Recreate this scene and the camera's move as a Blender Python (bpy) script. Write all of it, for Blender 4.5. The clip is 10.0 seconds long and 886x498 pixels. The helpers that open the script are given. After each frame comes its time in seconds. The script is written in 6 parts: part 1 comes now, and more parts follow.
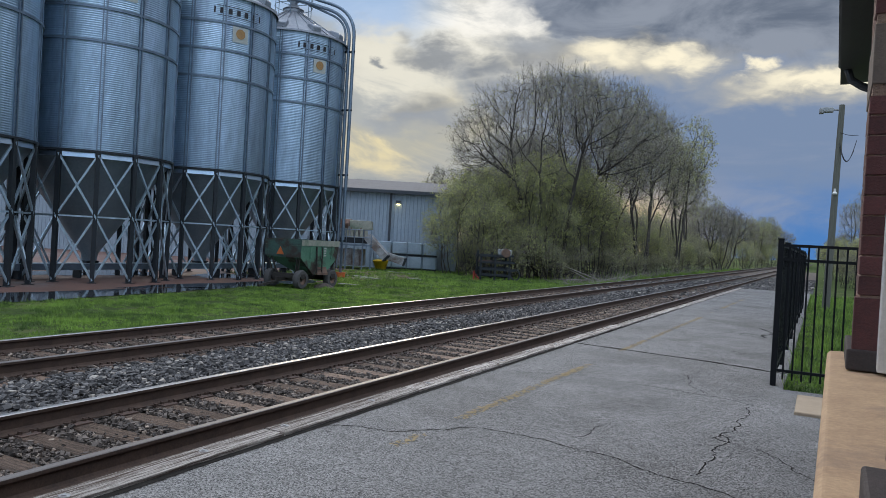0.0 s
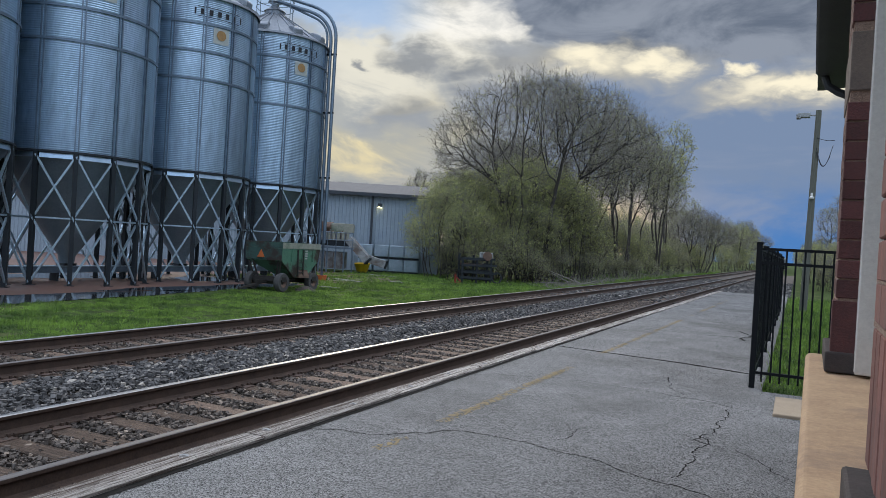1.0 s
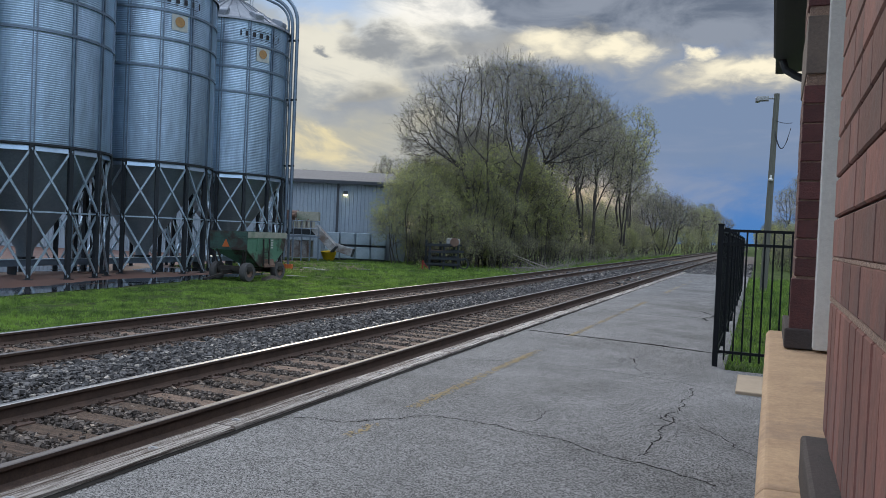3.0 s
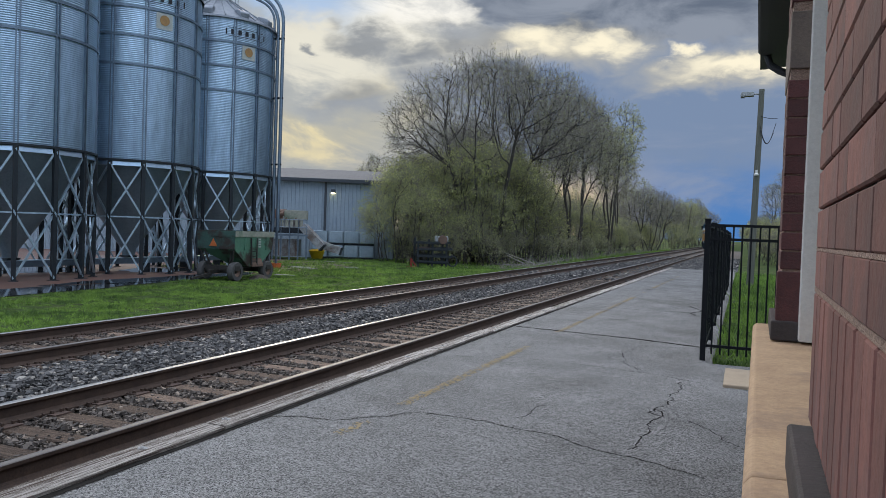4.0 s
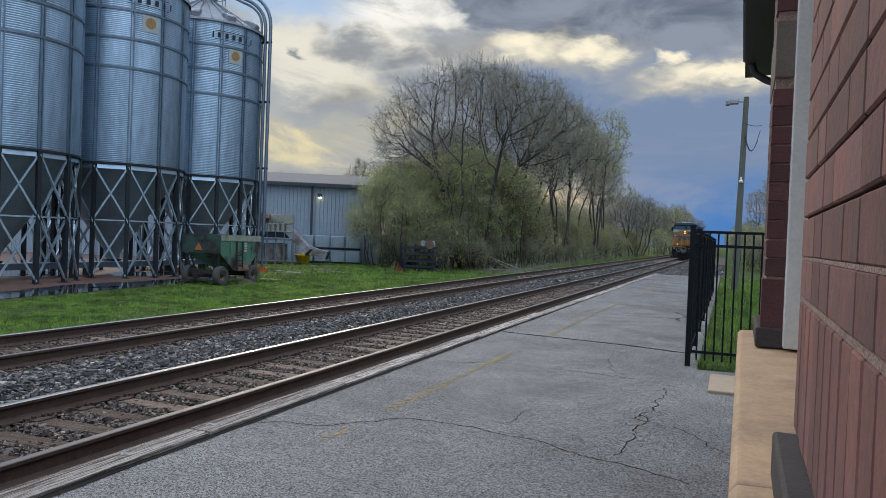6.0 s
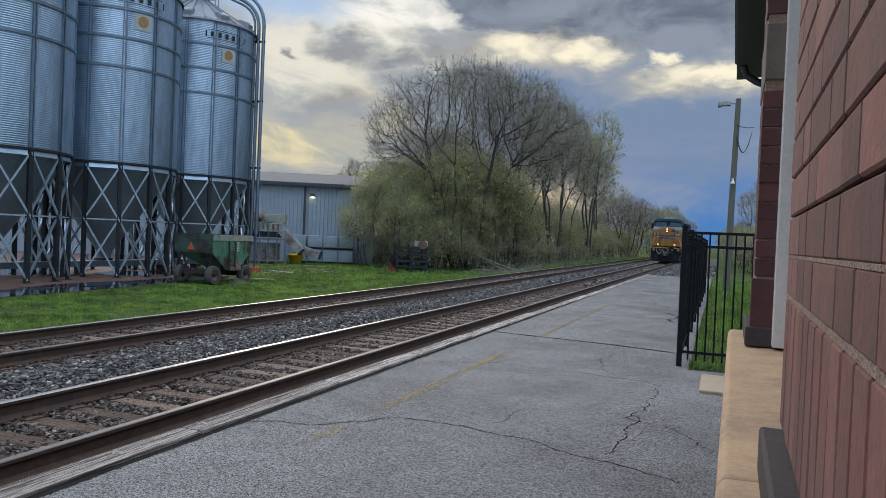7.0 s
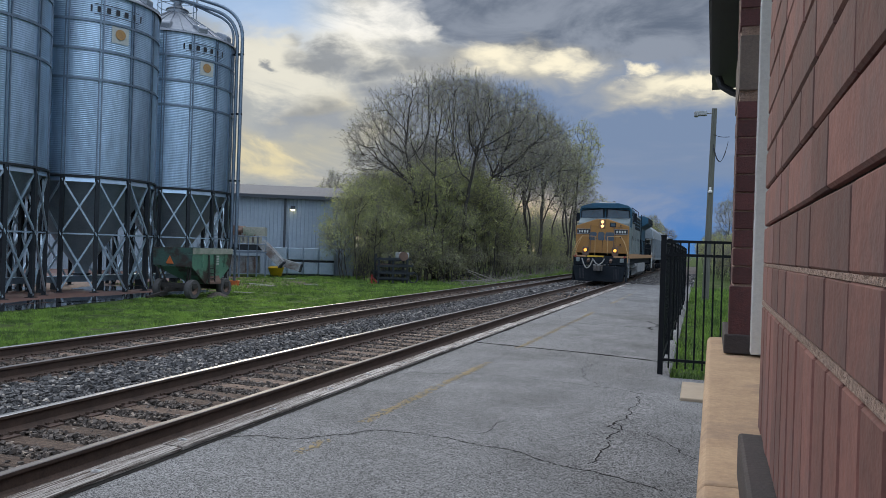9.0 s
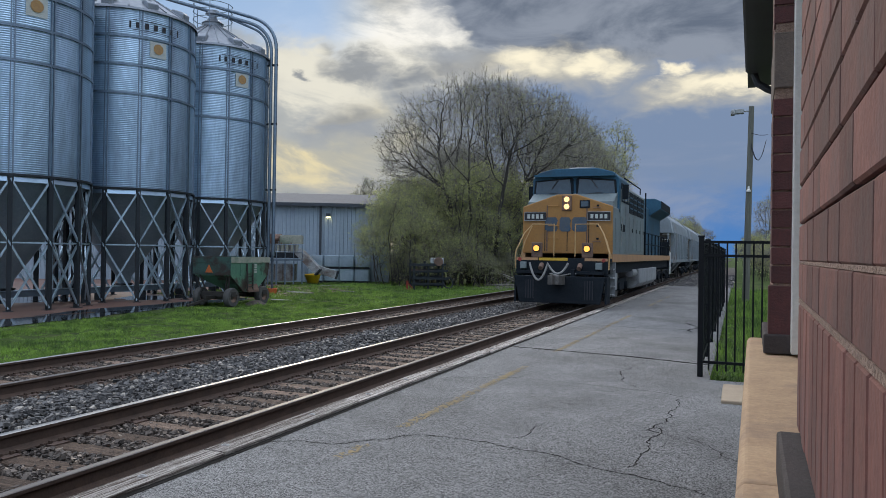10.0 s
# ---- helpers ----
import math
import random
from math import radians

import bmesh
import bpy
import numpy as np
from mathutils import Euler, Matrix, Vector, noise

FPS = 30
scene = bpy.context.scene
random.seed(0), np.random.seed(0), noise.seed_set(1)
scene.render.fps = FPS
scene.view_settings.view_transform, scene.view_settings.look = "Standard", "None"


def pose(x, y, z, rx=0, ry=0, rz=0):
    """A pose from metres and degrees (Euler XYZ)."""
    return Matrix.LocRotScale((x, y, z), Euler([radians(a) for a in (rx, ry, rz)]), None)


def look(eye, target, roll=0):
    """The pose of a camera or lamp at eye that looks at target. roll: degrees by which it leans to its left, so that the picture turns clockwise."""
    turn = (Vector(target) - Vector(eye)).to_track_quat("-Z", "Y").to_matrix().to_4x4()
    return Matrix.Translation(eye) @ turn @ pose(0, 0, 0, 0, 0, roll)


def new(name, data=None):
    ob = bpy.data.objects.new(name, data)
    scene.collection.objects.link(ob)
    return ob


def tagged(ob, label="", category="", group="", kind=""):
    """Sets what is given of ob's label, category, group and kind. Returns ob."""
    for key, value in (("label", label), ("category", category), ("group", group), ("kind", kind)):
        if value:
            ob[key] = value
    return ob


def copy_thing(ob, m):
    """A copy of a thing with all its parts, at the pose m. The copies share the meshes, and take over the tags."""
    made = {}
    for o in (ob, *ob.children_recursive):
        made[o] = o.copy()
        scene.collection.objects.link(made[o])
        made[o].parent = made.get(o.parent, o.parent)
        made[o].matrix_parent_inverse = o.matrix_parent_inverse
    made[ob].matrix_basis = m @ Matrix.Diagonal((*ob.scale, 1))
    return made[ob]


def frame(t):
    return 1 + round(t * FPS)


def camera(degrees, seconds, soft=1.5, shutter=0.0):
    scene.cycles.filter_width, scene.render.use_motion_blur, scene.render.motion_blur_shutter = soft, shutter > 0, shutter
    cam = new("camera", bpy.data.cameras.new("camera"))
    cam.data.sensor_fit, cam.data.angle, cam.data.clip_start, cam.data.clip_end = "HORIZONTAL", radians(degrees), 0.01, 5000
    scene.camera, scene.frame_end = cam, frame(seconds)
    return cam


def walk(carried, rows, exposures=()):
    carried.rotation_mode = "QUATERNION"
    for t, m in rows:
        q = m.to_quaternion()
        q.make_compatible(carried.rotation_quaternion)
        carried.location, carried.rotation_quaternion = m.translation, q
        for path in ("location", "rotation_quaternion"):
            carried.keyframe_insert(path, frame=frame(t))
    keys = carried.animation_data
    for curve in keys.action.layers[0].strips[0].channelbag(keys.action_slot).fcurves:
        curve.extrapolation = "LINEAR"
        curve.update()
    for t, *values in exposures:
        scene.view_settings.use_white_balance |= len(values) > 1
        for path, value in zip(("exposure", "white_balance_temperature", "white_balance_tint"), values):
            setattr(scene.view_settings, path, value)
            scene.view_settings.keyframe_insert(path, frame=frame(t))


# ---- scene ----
cam = camera(61.5, 10.0, 0.65)
PATH = [  # seconds, x, y, z, yaw, pitch, roll; the eye is 1.7 m over the rails, y runs along the track
    (0.0, 0.000, 0.000, 1.710, 26.910, -0.646, -3.300),
    (0.5, -0.002, 0.003, 1.713, 26.368, -0.383, -3.443),
    (1.0, -0.006, -0.009, 1.710, 25.491, -0.329, -3.402),
    (1.5, -0.002, -0.019, 1.709, 24.597, -0.538, -3.230),
    (2.0, -0.003, -0.019, 1.706, 23.858, -0.787, -2.969),
    (2.5, -0.006, -0.022, 1.708, 23.375, -1.045, -2.741),
    (4.0, -0.005, -0.039, 1.702, 22.016, -1.386, -1.981),
    (4.5, -0.004, -0.040, 1.702, 21.635, -1.340, -1.866),
    (5.0, -0.007, -0.038, 1.704, 21.382, -1.179, -1.942),
    (5.5, -0.009, -0.032, 1.707, 21.179, -1.003, -2.130),
    (7.0, -0.002, -0.054, 1.701, 20.445, -0.922, -2.443),
    (7.5, 0.001, -0.051, 1.701, 19.975, -0.744, -2.587),
    (8.0, 0.002, -0.054, 1.703, 19.459, -0.432, -2.583),
    (8.5, 0.002, -0.062, 1.705, 19.058, -0.175, -2.317),
    (9.0, 0.001, -0.061, 1.703, 18.991, -0.020, -1.834),
    (9.5, 0.008, -0.062, 1.698, 19.667, 0.048, -1.279),
    (10.0, 0.009, -0.087, 1.700, 21.663, 0.306, -0.872),
]
walk(cam, [(t, pose(x, y, z, 90 + p, r, yaw)) for t, x, y, z, yaw, p, r in PATH])

# ---- light ----
SUN_AZ, SUN_EL = 33.0, 12.0  # degrees left of the track's line, and over the horizon
world = bpy.data.worlds.new("sky")
scene.world = world
world.use_nodes = True


def nodes_of(tree):
    tree.nodes.clear()

    def add(kind, **values):
        n = tree.nodes.new(kind)
        for k, v in values.items():
            if k.startswith("i_"):
                n.inputs[k[2:].replace("_", " ")].default_value = v
            else:
                setattr(n, k, v)
        return n

    def join(a, b):
        tree.links.new(a, b)

    return add, join


def make_sky():
    add, join = nodes_of(world.node_tree)

    def math_node(op, a, b=0.0, clamp=False):
        n = add("ShaderNodeMath", operation=op, use_clamp=clamp)
        for i, v in enumerate((a, b)):
            if isinstance(v, (int, float)):
                n.inputs[i].default_value = v
            else:
                join(v, n.inputs[i])
        return n.outputs[0]

    def mix(fac, a, b, kind="MIX"):
        n = add("ShaderNodeMix", data_type="RGBA", blend_type=kind)
        for i, v in ((0, fac), (6, a), (7, b)):
            if isinstance(v, (int, float)):
                n.inputs[i].default_value = v
            elif isinstance(v, tuple):
                n.inputs[i].default_value = (*v, 1)
            else:
                join(v, n.inputs[i])
        return n.outputs[2]

    def ramp(value, stops):
        n = add("ShaderNodeValToRGB")
        n.color_ramp.interpolation = "EASE"
        while len(n.color_ramp.elements) < len(stops):
            n.color_ramp.elements.new(0.5)
        for e, (p, c) in zip(n.color_ramp.elements, stops):
            e.position, e.color = p, (*c, 1) if isinstance(c, tuple) else (c, c, c, 1)
        join(value, n.inputs[0])
        return n.outputs[0]

    tc = add("ShaderNodeTexCoord")
    sep = add("ShaderNodeSeparateXYZ")
    join(tc.outputs["Generated"], sep.inputs[0])
    x, y, z = sep.outputs
    deg = 57.2958
    az = math_node("MULTIPLY", math_node("ARCTAN2", x, y), deg)  # degrees right of the track's line
    el = math_node("MULTIPLY", math_node("ARCSINE", z), deg)

    def band(value, lo, hi):
        n = add("ShaderNodeMapRange", interpolation_type="SMOOTHSTEP")
        n.inputs[1].default_value, n.inputs[2].default_value = lo, hi
        join(value, n.inputs[0])
        return n.outputs[0]

    def field(sx, sy, scale, detail, rough, seed, warp=0.0):
        c = add("ShaderNodeCombineXYZ")
        join(math_node("MULTIPLY", az, sx), c.inputs[0])
        join(math_node("MULTIPLY", el, sy), c.inputs[1])
        c.inputs[2].default_value = seed
        n = add("ShaderNodeTexNoise", i_Scale=scale, i_Detail=detail, i_Roughness=rough, i_Distortion=warp)
        join(c.outputs[0], n.inputs["Vector"])
        return n.outputs[0]

    # slow and quick swirls that fray every cloud's outline
    def swirl(scale, detail, seed, size):
        n = math_node("SUBTRACT", field(0.11, 0.22, scale, detail, 0.56, seed, 0.3), 0.5)
        return math_node("MULTIPLY", n, size)

    waz = math_node("ADD", az, math_node("ADD", swirl(1.0, 3.0, 2.3, 9.0), swirl(4.0, 5.0, 5.1, 4.5)))
    wel = math_node("ADD", el, math_node("ADD", swirl(1.0, 3.0, 8.7, 4.0), swirl(4.0, 5.0, 6.6, 2.6)))

    def puff(a, e, ra, re, soft=0.55, u=None, v=None):
        """1 inside an oval of the sky, fading over its rim."""
        dx = math_node("DIVIDE", math_node("SUBTRACT", u or waz, a), ra)
        dy = math_node("DIVIDE", math_node("SUBTRACT", v or wel, e), re)
        d = math_node("SQRT", math_node("ADD", math_node("MULTIPLY", dx, dx), math_node("MULTIPLY", dy, dy)))
        return math_node("SUBTRACT", 1.0, band(d, 1.0 - soft, 1.0 + soft))

    def most(values):
        out = values[0]
        for v in values[1:]:
            out = math_node("MAXIMUM", out, v)
        return out

    left = math_node("SUBTRACT", 1.0, band(waz, -30.0, -13.0))  # towards the hidden sun
    behind = band(math_node("ABSOLUTE", az), 70.0, 120.0)
    # open sky behind the clouds: cream under the sun, slate to deep blue along the track
    high = mix(left, (0.215, 0.295, 0.45), (0.58, 0.575, 0.53))
    low = mix(math_node("SUBTRACT", 1.0, band(az, -13.0, -3.5)), (0.085, 0.235, 0.56), mix(band(az, -30.0, -20.0), (0.46, 0.44, 0.40), (0.80, 0.62, 0.36)))
    sky = mix(band(wel, 1.6, 6.5), low, high)
    veil = field(0.075, 0.20, 1.0, 6.0, 0.58, 7.9, 0.5)
    sky = mix(math_node("MULTIPLY", band(veil, 0.46, 0.62), 0.75), sky, mix(left, (0.285, 0.345, 0.48), (0.37, 0.40, 0.44)))
    # yellow light low under the bank, and thin grey cloud before it
    glow = most([puff(-33.0, 6.6, 6.5, 2.0), puff(-27.5, 9.0, 3.2, 2.0), puff(-47.0, 8.0, 8.0, 3.0)])
    sky = mix(math_node("MULTIPLY", glow, 0.8), sky, (0.92, 0.79, 0.47))
    pale = most([puff(-31.0, 12.5, 5.5, 3.6), puff(-25.0, 15.6, 4.6, 2.4), puff(-22.5, 13.2, 2.2, 1.5)])
    sky = mix(math_node("MULTIPLY", pale, 0.75), sky, (0.97, 0.93, 0.79))
    sky = mix(math_node("MULTIPLY", puff(-24.0, 17.0, 3.4, 1.9), 0.85), sky, (1.10, 1.07, 1.0))
    murk = field(0.12, 0.26, 1.0, 7.0, 0.6, 11.3, 0.6)
    sky = mix(math_node("MULTIPLY", math_node("MULTIPLY", band(murk, 0.45, 0.60), left), 0.62), sky, (0.34, 0.385, 0.43))
    clear = add("ShaderNodeTexSky", sky_type="NISHITA", sun_disc=False, sun_elevation=radians(SUN_EL), sun_rotation=radians(-SUN_AZ))
    blue = mix(1.0, clear.outputs[0], (0.10, 0.10, 0.10), "MULTIPLY")
    sky = mix(math_node("MULTIPLY", math_node("MULTIPLY", band(wel, 14.2, 16.8), math_node("SUBTRACT", 1.0, band(az, -32.0, -26.0))), 0.8), sky, mix(0.9, blue, (0.20, 0.46, 0.86)))
    # the cloud bank: a slate mass with a ragged lower edge and small dark scraps before it
    slope = math_node("SUBTRACT", wel, math_node("ADD", 14.9, math_node("MULTIPLY", math_node("ADD", waz, 12.0), -0.10)))
    bank = math_node("MULTIPLY", band(slope, -0.5, 0.7), band(waz, -22.5, -20.0))
    scraps = most([puff(-27.6, 14.2, 2.7, 1.0), puff(-32.0, 12.8, 0.9, 0.35), puff(-23.6, 13.3, 3.2, 0.9, 0.8), puff(-20.0, 14.4, 2.6, 1.1), puff(-21.5, 11.2, 4.0, 1.6, 0.9), puff(-29.0, 9.6, 3.0, 1.2, 0.95)])
    body = math_node("MAXIMUM", bank, math_node("MULTIPLY", scraps, 0.72))
    shade = mix(band(murk, 0.36, 0.64), (0.145, 0.18, 0.245), (0.30, 0.34, 0.415))
    sky = mix(body, sky, shade)
    # torn openings along its edge where the light comes past it
    gaps = most([puff(-15.2, 14.5, 2.8, 0.9, 0.75), puff(-10.0, 14.3, 1.8, 0.8, 0.75), puff(-4.6, 13.5, 0.7, 0.45, 0.9), puff(-1.2, 12.3, 3.2, 0.6, 0.85)])
    sky = mix(math_node("MULTIPLY", most([puff(-13.5, 14.0, 6.5, 1.5, 0.7), puff(-2.0, 12.2, 6.0, 1.3, 0.7)]), 0.7), sky, (0.62, 0.58, 0.47))
    sky = mix(gaps, sky, (1.08, 0.99, 0.76))
    # bluer sky behind the eye, and an overcast dome that is brighter overhead
    sky = mix(behind, sky, mix(band(el, 0.0, 25.0), (0.72, 0.82, 0.96), (0.62, 0.86, 1.22)))
    dome = field(0.02, 0.03, 1.0, 4.0, 0.5, 4.4)
    sky = mix(band(el, 24.0, 50.0), sky, mix(dome, (1.95, 2.13, 2.48), (1.32, 1.49, 1.8)))
    back = add("ShaderNodeBackground", i_Strength=SKY)
    join(sky, back.inputs[0])
    out = add("ShaderNodeOutputWorld")
    join(back.outputs[0], out.inputs[0])


SKY = 0.92
make_sky()
sun_lamp = new("sun", bpy.data.lights.new("sun", "SUN"))
sun_lamp.data.energy, sun_lamp.data.angle, sun_lamp.data.color = 0.9, radians(12), (1.0, 0.86, 0.66)
sun_lamp.matrix_world = look((0, 0, 30), (math.sin(radians(SUN_AZ)) * 60, -math.cos(radians(SUN_AZ)) * 60, 30 - 60 * math.tan(radians(SUN_EL + 10))))
scene.view_settings.exposure = 0.0


# ---- materials ----
def material(name, a, b=None, rough=0.8, metal=0.0, scale=8.0, fine=60.0, bump=0.3, stain=None, stain_at=0.58, spread=0.08, stretch=(1, 1, 1), per_piece=0.0, emit=None, strength=0.0, spec=0.5, wave=None, contrast=0.14, weight=0.5, chips=None):
    """Two colours mixed by coarse and fine noise, a stain colour in patches, fine relief."""
    m = bpy.data.materials.new(name)
    m.use_nodes = True
    add, join = nodes_of(m.node_tree)
    out, bsdf = add("ShaderNodeOutputMaterial"), add("ShaderNodeBsdfPrincipled")
    join(bsdf.outputs[0], out.inputs[0])
    bsdf.inputs["Roughness"].default_value, bsdf.inputs["Metallic"].default_value = rough, metal
    bsdf.inputs["Specular IOR Level"].default_value = spec
    b = b or tuple(v * 0.72 for v in a)
    tc, mp = add("ShaderNodeTexCoord"), add("ShaderNodeMapping")
    mp.inputs["Scale"].default_value = stretch
    join(tc.outputs["Object"], mp.inputs[0])
    n1 = add("ShaderNodeTexNoise", i_Scale=scale, i_Detail=5.0, i_Roughness=0.6)
    n2 = add("ShaderNodeTexNoise", i_Scale=fine, i_Detail=3.0, i_Roughness=0.65)
    join(mp.outputs[0], n1.inputs[0]), join(mp.outputs[0], n2.inputs[0])
    if per_piece:
        info, off = add("ShaderNodeObjectInfo"), add("ShaderNodeVectorMath", operation="ADD")
        comb = add("ShaderNodeCombineXYZ")
        ten = add("ShaderNodeMath", operation="MULTIPLY")
        ten.inputs[1].default_value = 37.0
        join(info.outputs["Random"], ten.inputs[0])
        for i in range(3):
            join(ten.outputs[0], comb.inputs[i])
        join(mp.outputs[0], off.inputs[0]), join(comb.outputs[0], off.inputs[1])
        join(off.outputs[0], n1.inputs[0]), join(off.outputs[0], n2.inputs[0])
    half = add("ShaderNodeMix", data_type="FLOAT")
    half.inputs[0].default_value = weight
    join(n1.outputs[0], half.inputs[2]), join(n2.outputs[0], half.inputs[3])
    ramp = add("ShaderNodeMapRange")
    ramp.inputs[1].default_value, ramp.inputs[2].default_value = 0.5 - contrast, 0.5 + contrast
    join(half.outputs[0], ramp.inputs[0])
    mix = add("ShaderNodeMix", data_type="RGBA")
    mix.inputs[6].default_value, mix.inputs[7].default_value = (*a, 1), (*b, 1)
    join(ramp.outputs[0], mix.inputs[0])
    colour = mix.outputs[2]
    if stain:
        n3 = add("ShaderNodeTexNoise", i_Scale=scale * 0.35, i_Detail=6.0, i_Roughness=0.7)
        join(mp.outputs[0], n3.inputs[0])
        r3, mix3 = add("ShaderNodeMapRange"), add("ShaderNodeMix", data_type="RGBA")
        r3.inputs[1].default_value, r3.inputs[2].default_value = stain_at - spread, stain_at + spread
        join(n3.outputs[0], r3.inputs[0]), join(r3.outputs[0], mix3.inputs[0]), join(colour, mix3.inputs[6])
        mix3.inputs[7].default_value = (*stain, 1)
        colour = mix3.outputs[2]
    if chips:  # stone chips in a binder: (per metre, how strong)
        vor, val = add("ShaderNodeTexVoronoi", i_Scale=chips[0]), add("ShaderNodeSeparateColor")
        join(tc.outputs["Object"], vor.inputs["Vector"]), join(vor.outputs["Color"], val.inputs[0])
        lift, hc = add("ShaderNodeMapRange"), add("ShaderNodeHueSaturation")
        lift.inputs[3].default_value, lift.inputs[4].default_value = 1 - chips[1], 1 + chips[1]
        join(val.outputs[0], lift.inputs[0]), join(lift.outputs[0], hc.inputs["Value"]), join(colour, hc.inputs["Color"])
        colour = hc.outputs[0]
    if per_piece:
        hsv, rnd = add("ShaderNodeHueSaturation"), add("ShaderNodeMapRange")
        rnd.inputs[3].default_value, rnd.inputs[4].default_value = 1 - per_piece, 1 + per_piece
        join(info.outputs["Random"], rnd.inputs[0]), join(rnd.outputs[0], hsv.inputs["Value"]), join(colour, hsv.inputs["Color"])
        colour = hsv.outputs[0]
    join(colour, bsdf.inputs["Base Color"])
    height = n2.outputs[0]
    if wave:  # corrugation: (axis, metres between crests, depth)
        w = add("ShaderNodeTexWave", wave_type="BANDS", bands_direction=wave[0], i_Scale=0.314 / wave[1])
        join(tc.outputs["Object"], w.inputs[0])
        wb = add("ShaderNodeBump", i_Strength=wave[2], i_Distance=0.02)
        join(w.outputs["Fac"], wb.inputs["Height"])
    if bump or wave:
        bp = add("ShaderNodeBump", i_Strength=bump, i_Distance=0.01)
        join(height, bp.inputs["Height"])
        if wave:
            join(wb.outputs[0], bp.inputs["Normal"])
        join(bp.outputs[0], bsdf.inputs["Normal"])
    if emit:
        bsdf.inputs["Emission Color"].default_value, bsdf.inputs["Emission Strength"].default_value = (*emit, 1), strength
    return m


def leaf_material(name, a, b, share=0.5, scale=0.5, contrast=0.14):
    """Thin leaves that let light through."""
    m = material(name, a, b, rough=0.6, scale=scale, fine=3, bump=0, contrast=contrast)
    tree = m.node_tree
    out = next(n for n in tree.nodes if n.type == "OUTPUT_MATERIAL")
    bsdf = next(n for n in tree.nodes if n.type == "BSDF_PRINCIPLED")
    colour = bsdf.inputs["Base Color"].links[0].from_socket
    through_leaf, both = tree.nodes.new("ShaderNodeBsdfTranslucent"), tree.nodes.new("ShaderNodeMixShader")
    both.inputs[0].default_value = share
    tree.links.new(colour, through_leaf.inputs[0])
    tree.links.new(bsdf.outputs[0], both.inputs[1])
    tree.links.new(through_leaf.outputs[0], both.inputs[2])
    tree.links.new(both.outputs[0], out.inputs[0])
    return m


# ---- building blocks ----
def box(bm, x0, x1, y0, y1, z0, z1, m=None):
    vs = [Vector((x, y, z)) for x in (x0, x1) for y in (y0, y1) for z in (z0, z1)]
    vs = [bm.verts.new(m @ v if m else v) for v in vs]
    for q in ((0, 1, 3, 2), (4, 6, 7, 5), (0, 4, 5, 1), (2, 3, 7, 6), (0, 2, 6, 4), (1, 5, 7, 3)):
        bm.faces.new([vs[i] for i in q])
    return bm


def prism(bm, outline, m):
    """A solid from a flat outline (x, y), one metre deep along z, put in place by m."""
    lo = [bm.verts.new(m @ Vector((x, y, 0))) for x, y in outline]
    hi = [bm.verts.new(m @ Vector((x, y, 1))) for x, y in outline]
    n = len(lo)
    bm.faces.new(lo[::-1]), bm.faces.new(hi)
    for i in range(n):
        bm.faces.new((lo[i], lo[(i + 1) % n], hi[(i + 1) % n], hi[i]))
    return bm


def tube(bm, a, b, r, r2=None, n=8, caps=True):
    a, b = Vector(a), Vector(b)
    q = (b - a).to_track_quat("Z", "Y")
    rings = []
    for p, rr in ((a, r), (b, r if r2 is None else r2)):
        rings.append([bm.verts.new(p + q @ Vector((rr * math.cos(k * 2 * math.pi / n), rr * math.sin(k * 2 * math.pi / n), 0))) for k in range(n)])
    for i in range(n):
        bm.faces.new((rings[0][i], rings[0][(i + 1) % n], rings[1][(i + 1) % n], rings[1][i]))
    if caps:
        bm.faces.new(rings[0][::-1]), bm.faces.new(rings[1])
    return bm


def pipe(bm, points, r, n=8):
    """One bent tube through the points."""
    pts = [Vector(p) for p in points]
    rings, side = [], None
    for i, p in enumerate(pts):
        d = (pts[min(i + 1, len(pts) - 1)] - pts[max(i - 1, 0)]).normalized()
        side = d.orthogonal().normalized() if side is None else (side - d * side.dot(d)).normalized()
        up = d.cross(side)
        rings.append([bm.verts.new(p + (side * math.cos(2 * math.pi * k / n) + up * math.sin(2 * math.pi * k / n)) * r) for k in range(n)])
    for a, b in zip(rings, rings[1:]):
        for k in range(n):
            bm.faces.new((a[k], a[(k + 1) % n], b[(k + 1) % n], b[k]))
    bm.faces.new(rings[0][::-1]), bm.faces.new(rings[-1])
    return bm


def beam(bm, a, b, w, h):
    """A square bar from a to b."""
    a, b = Vector(a), Vector(b)
    m = Matrix.Translation(a) @ (b - a).to_track_quat("Z", "Y").to_matrix().to_4x4()
    return box(bm, -w / 2, w / 2, -h / 2, h / 2, 0, (b - a).length, m)


def lathe(bm, outline, n=32, a0=0.0, a1=360.0):
    """A surface of revolution round z from (radius, z) pairs."""
    full = abs(a1 - a0 - 360) < 1e-6
    steps = n if full else n + 1
    rings = [[bm.verts.new((r * math.cos(radians(a0 + (a1 - a0) * k / n)), r * math.sin(radians(a0 + (a1 - a0) * k / n)), z)) for k in range(steps)] for r, z in outline]
    for lo, hi in zip(rings, rings[1:]):
        for k in range(n):
            j = (k + 1) % steps
            bm.faces.new((lo[k], lo[j], hi[j], hi[k]))
    return bm


def mesh_of(name, bm, mat, smooth=False):
    bmesh.ops.recalc_face_normals(bm, faces=bm.faces)
    me = bpy.data.meshes.new(name)
    bm.to_mesh(me)
    bm.free()
    me.materials.append(mat)
    if smooth:
        me.shade_smooth()
        me.set_sharp_from_angle(angle=radians(35))
    return me


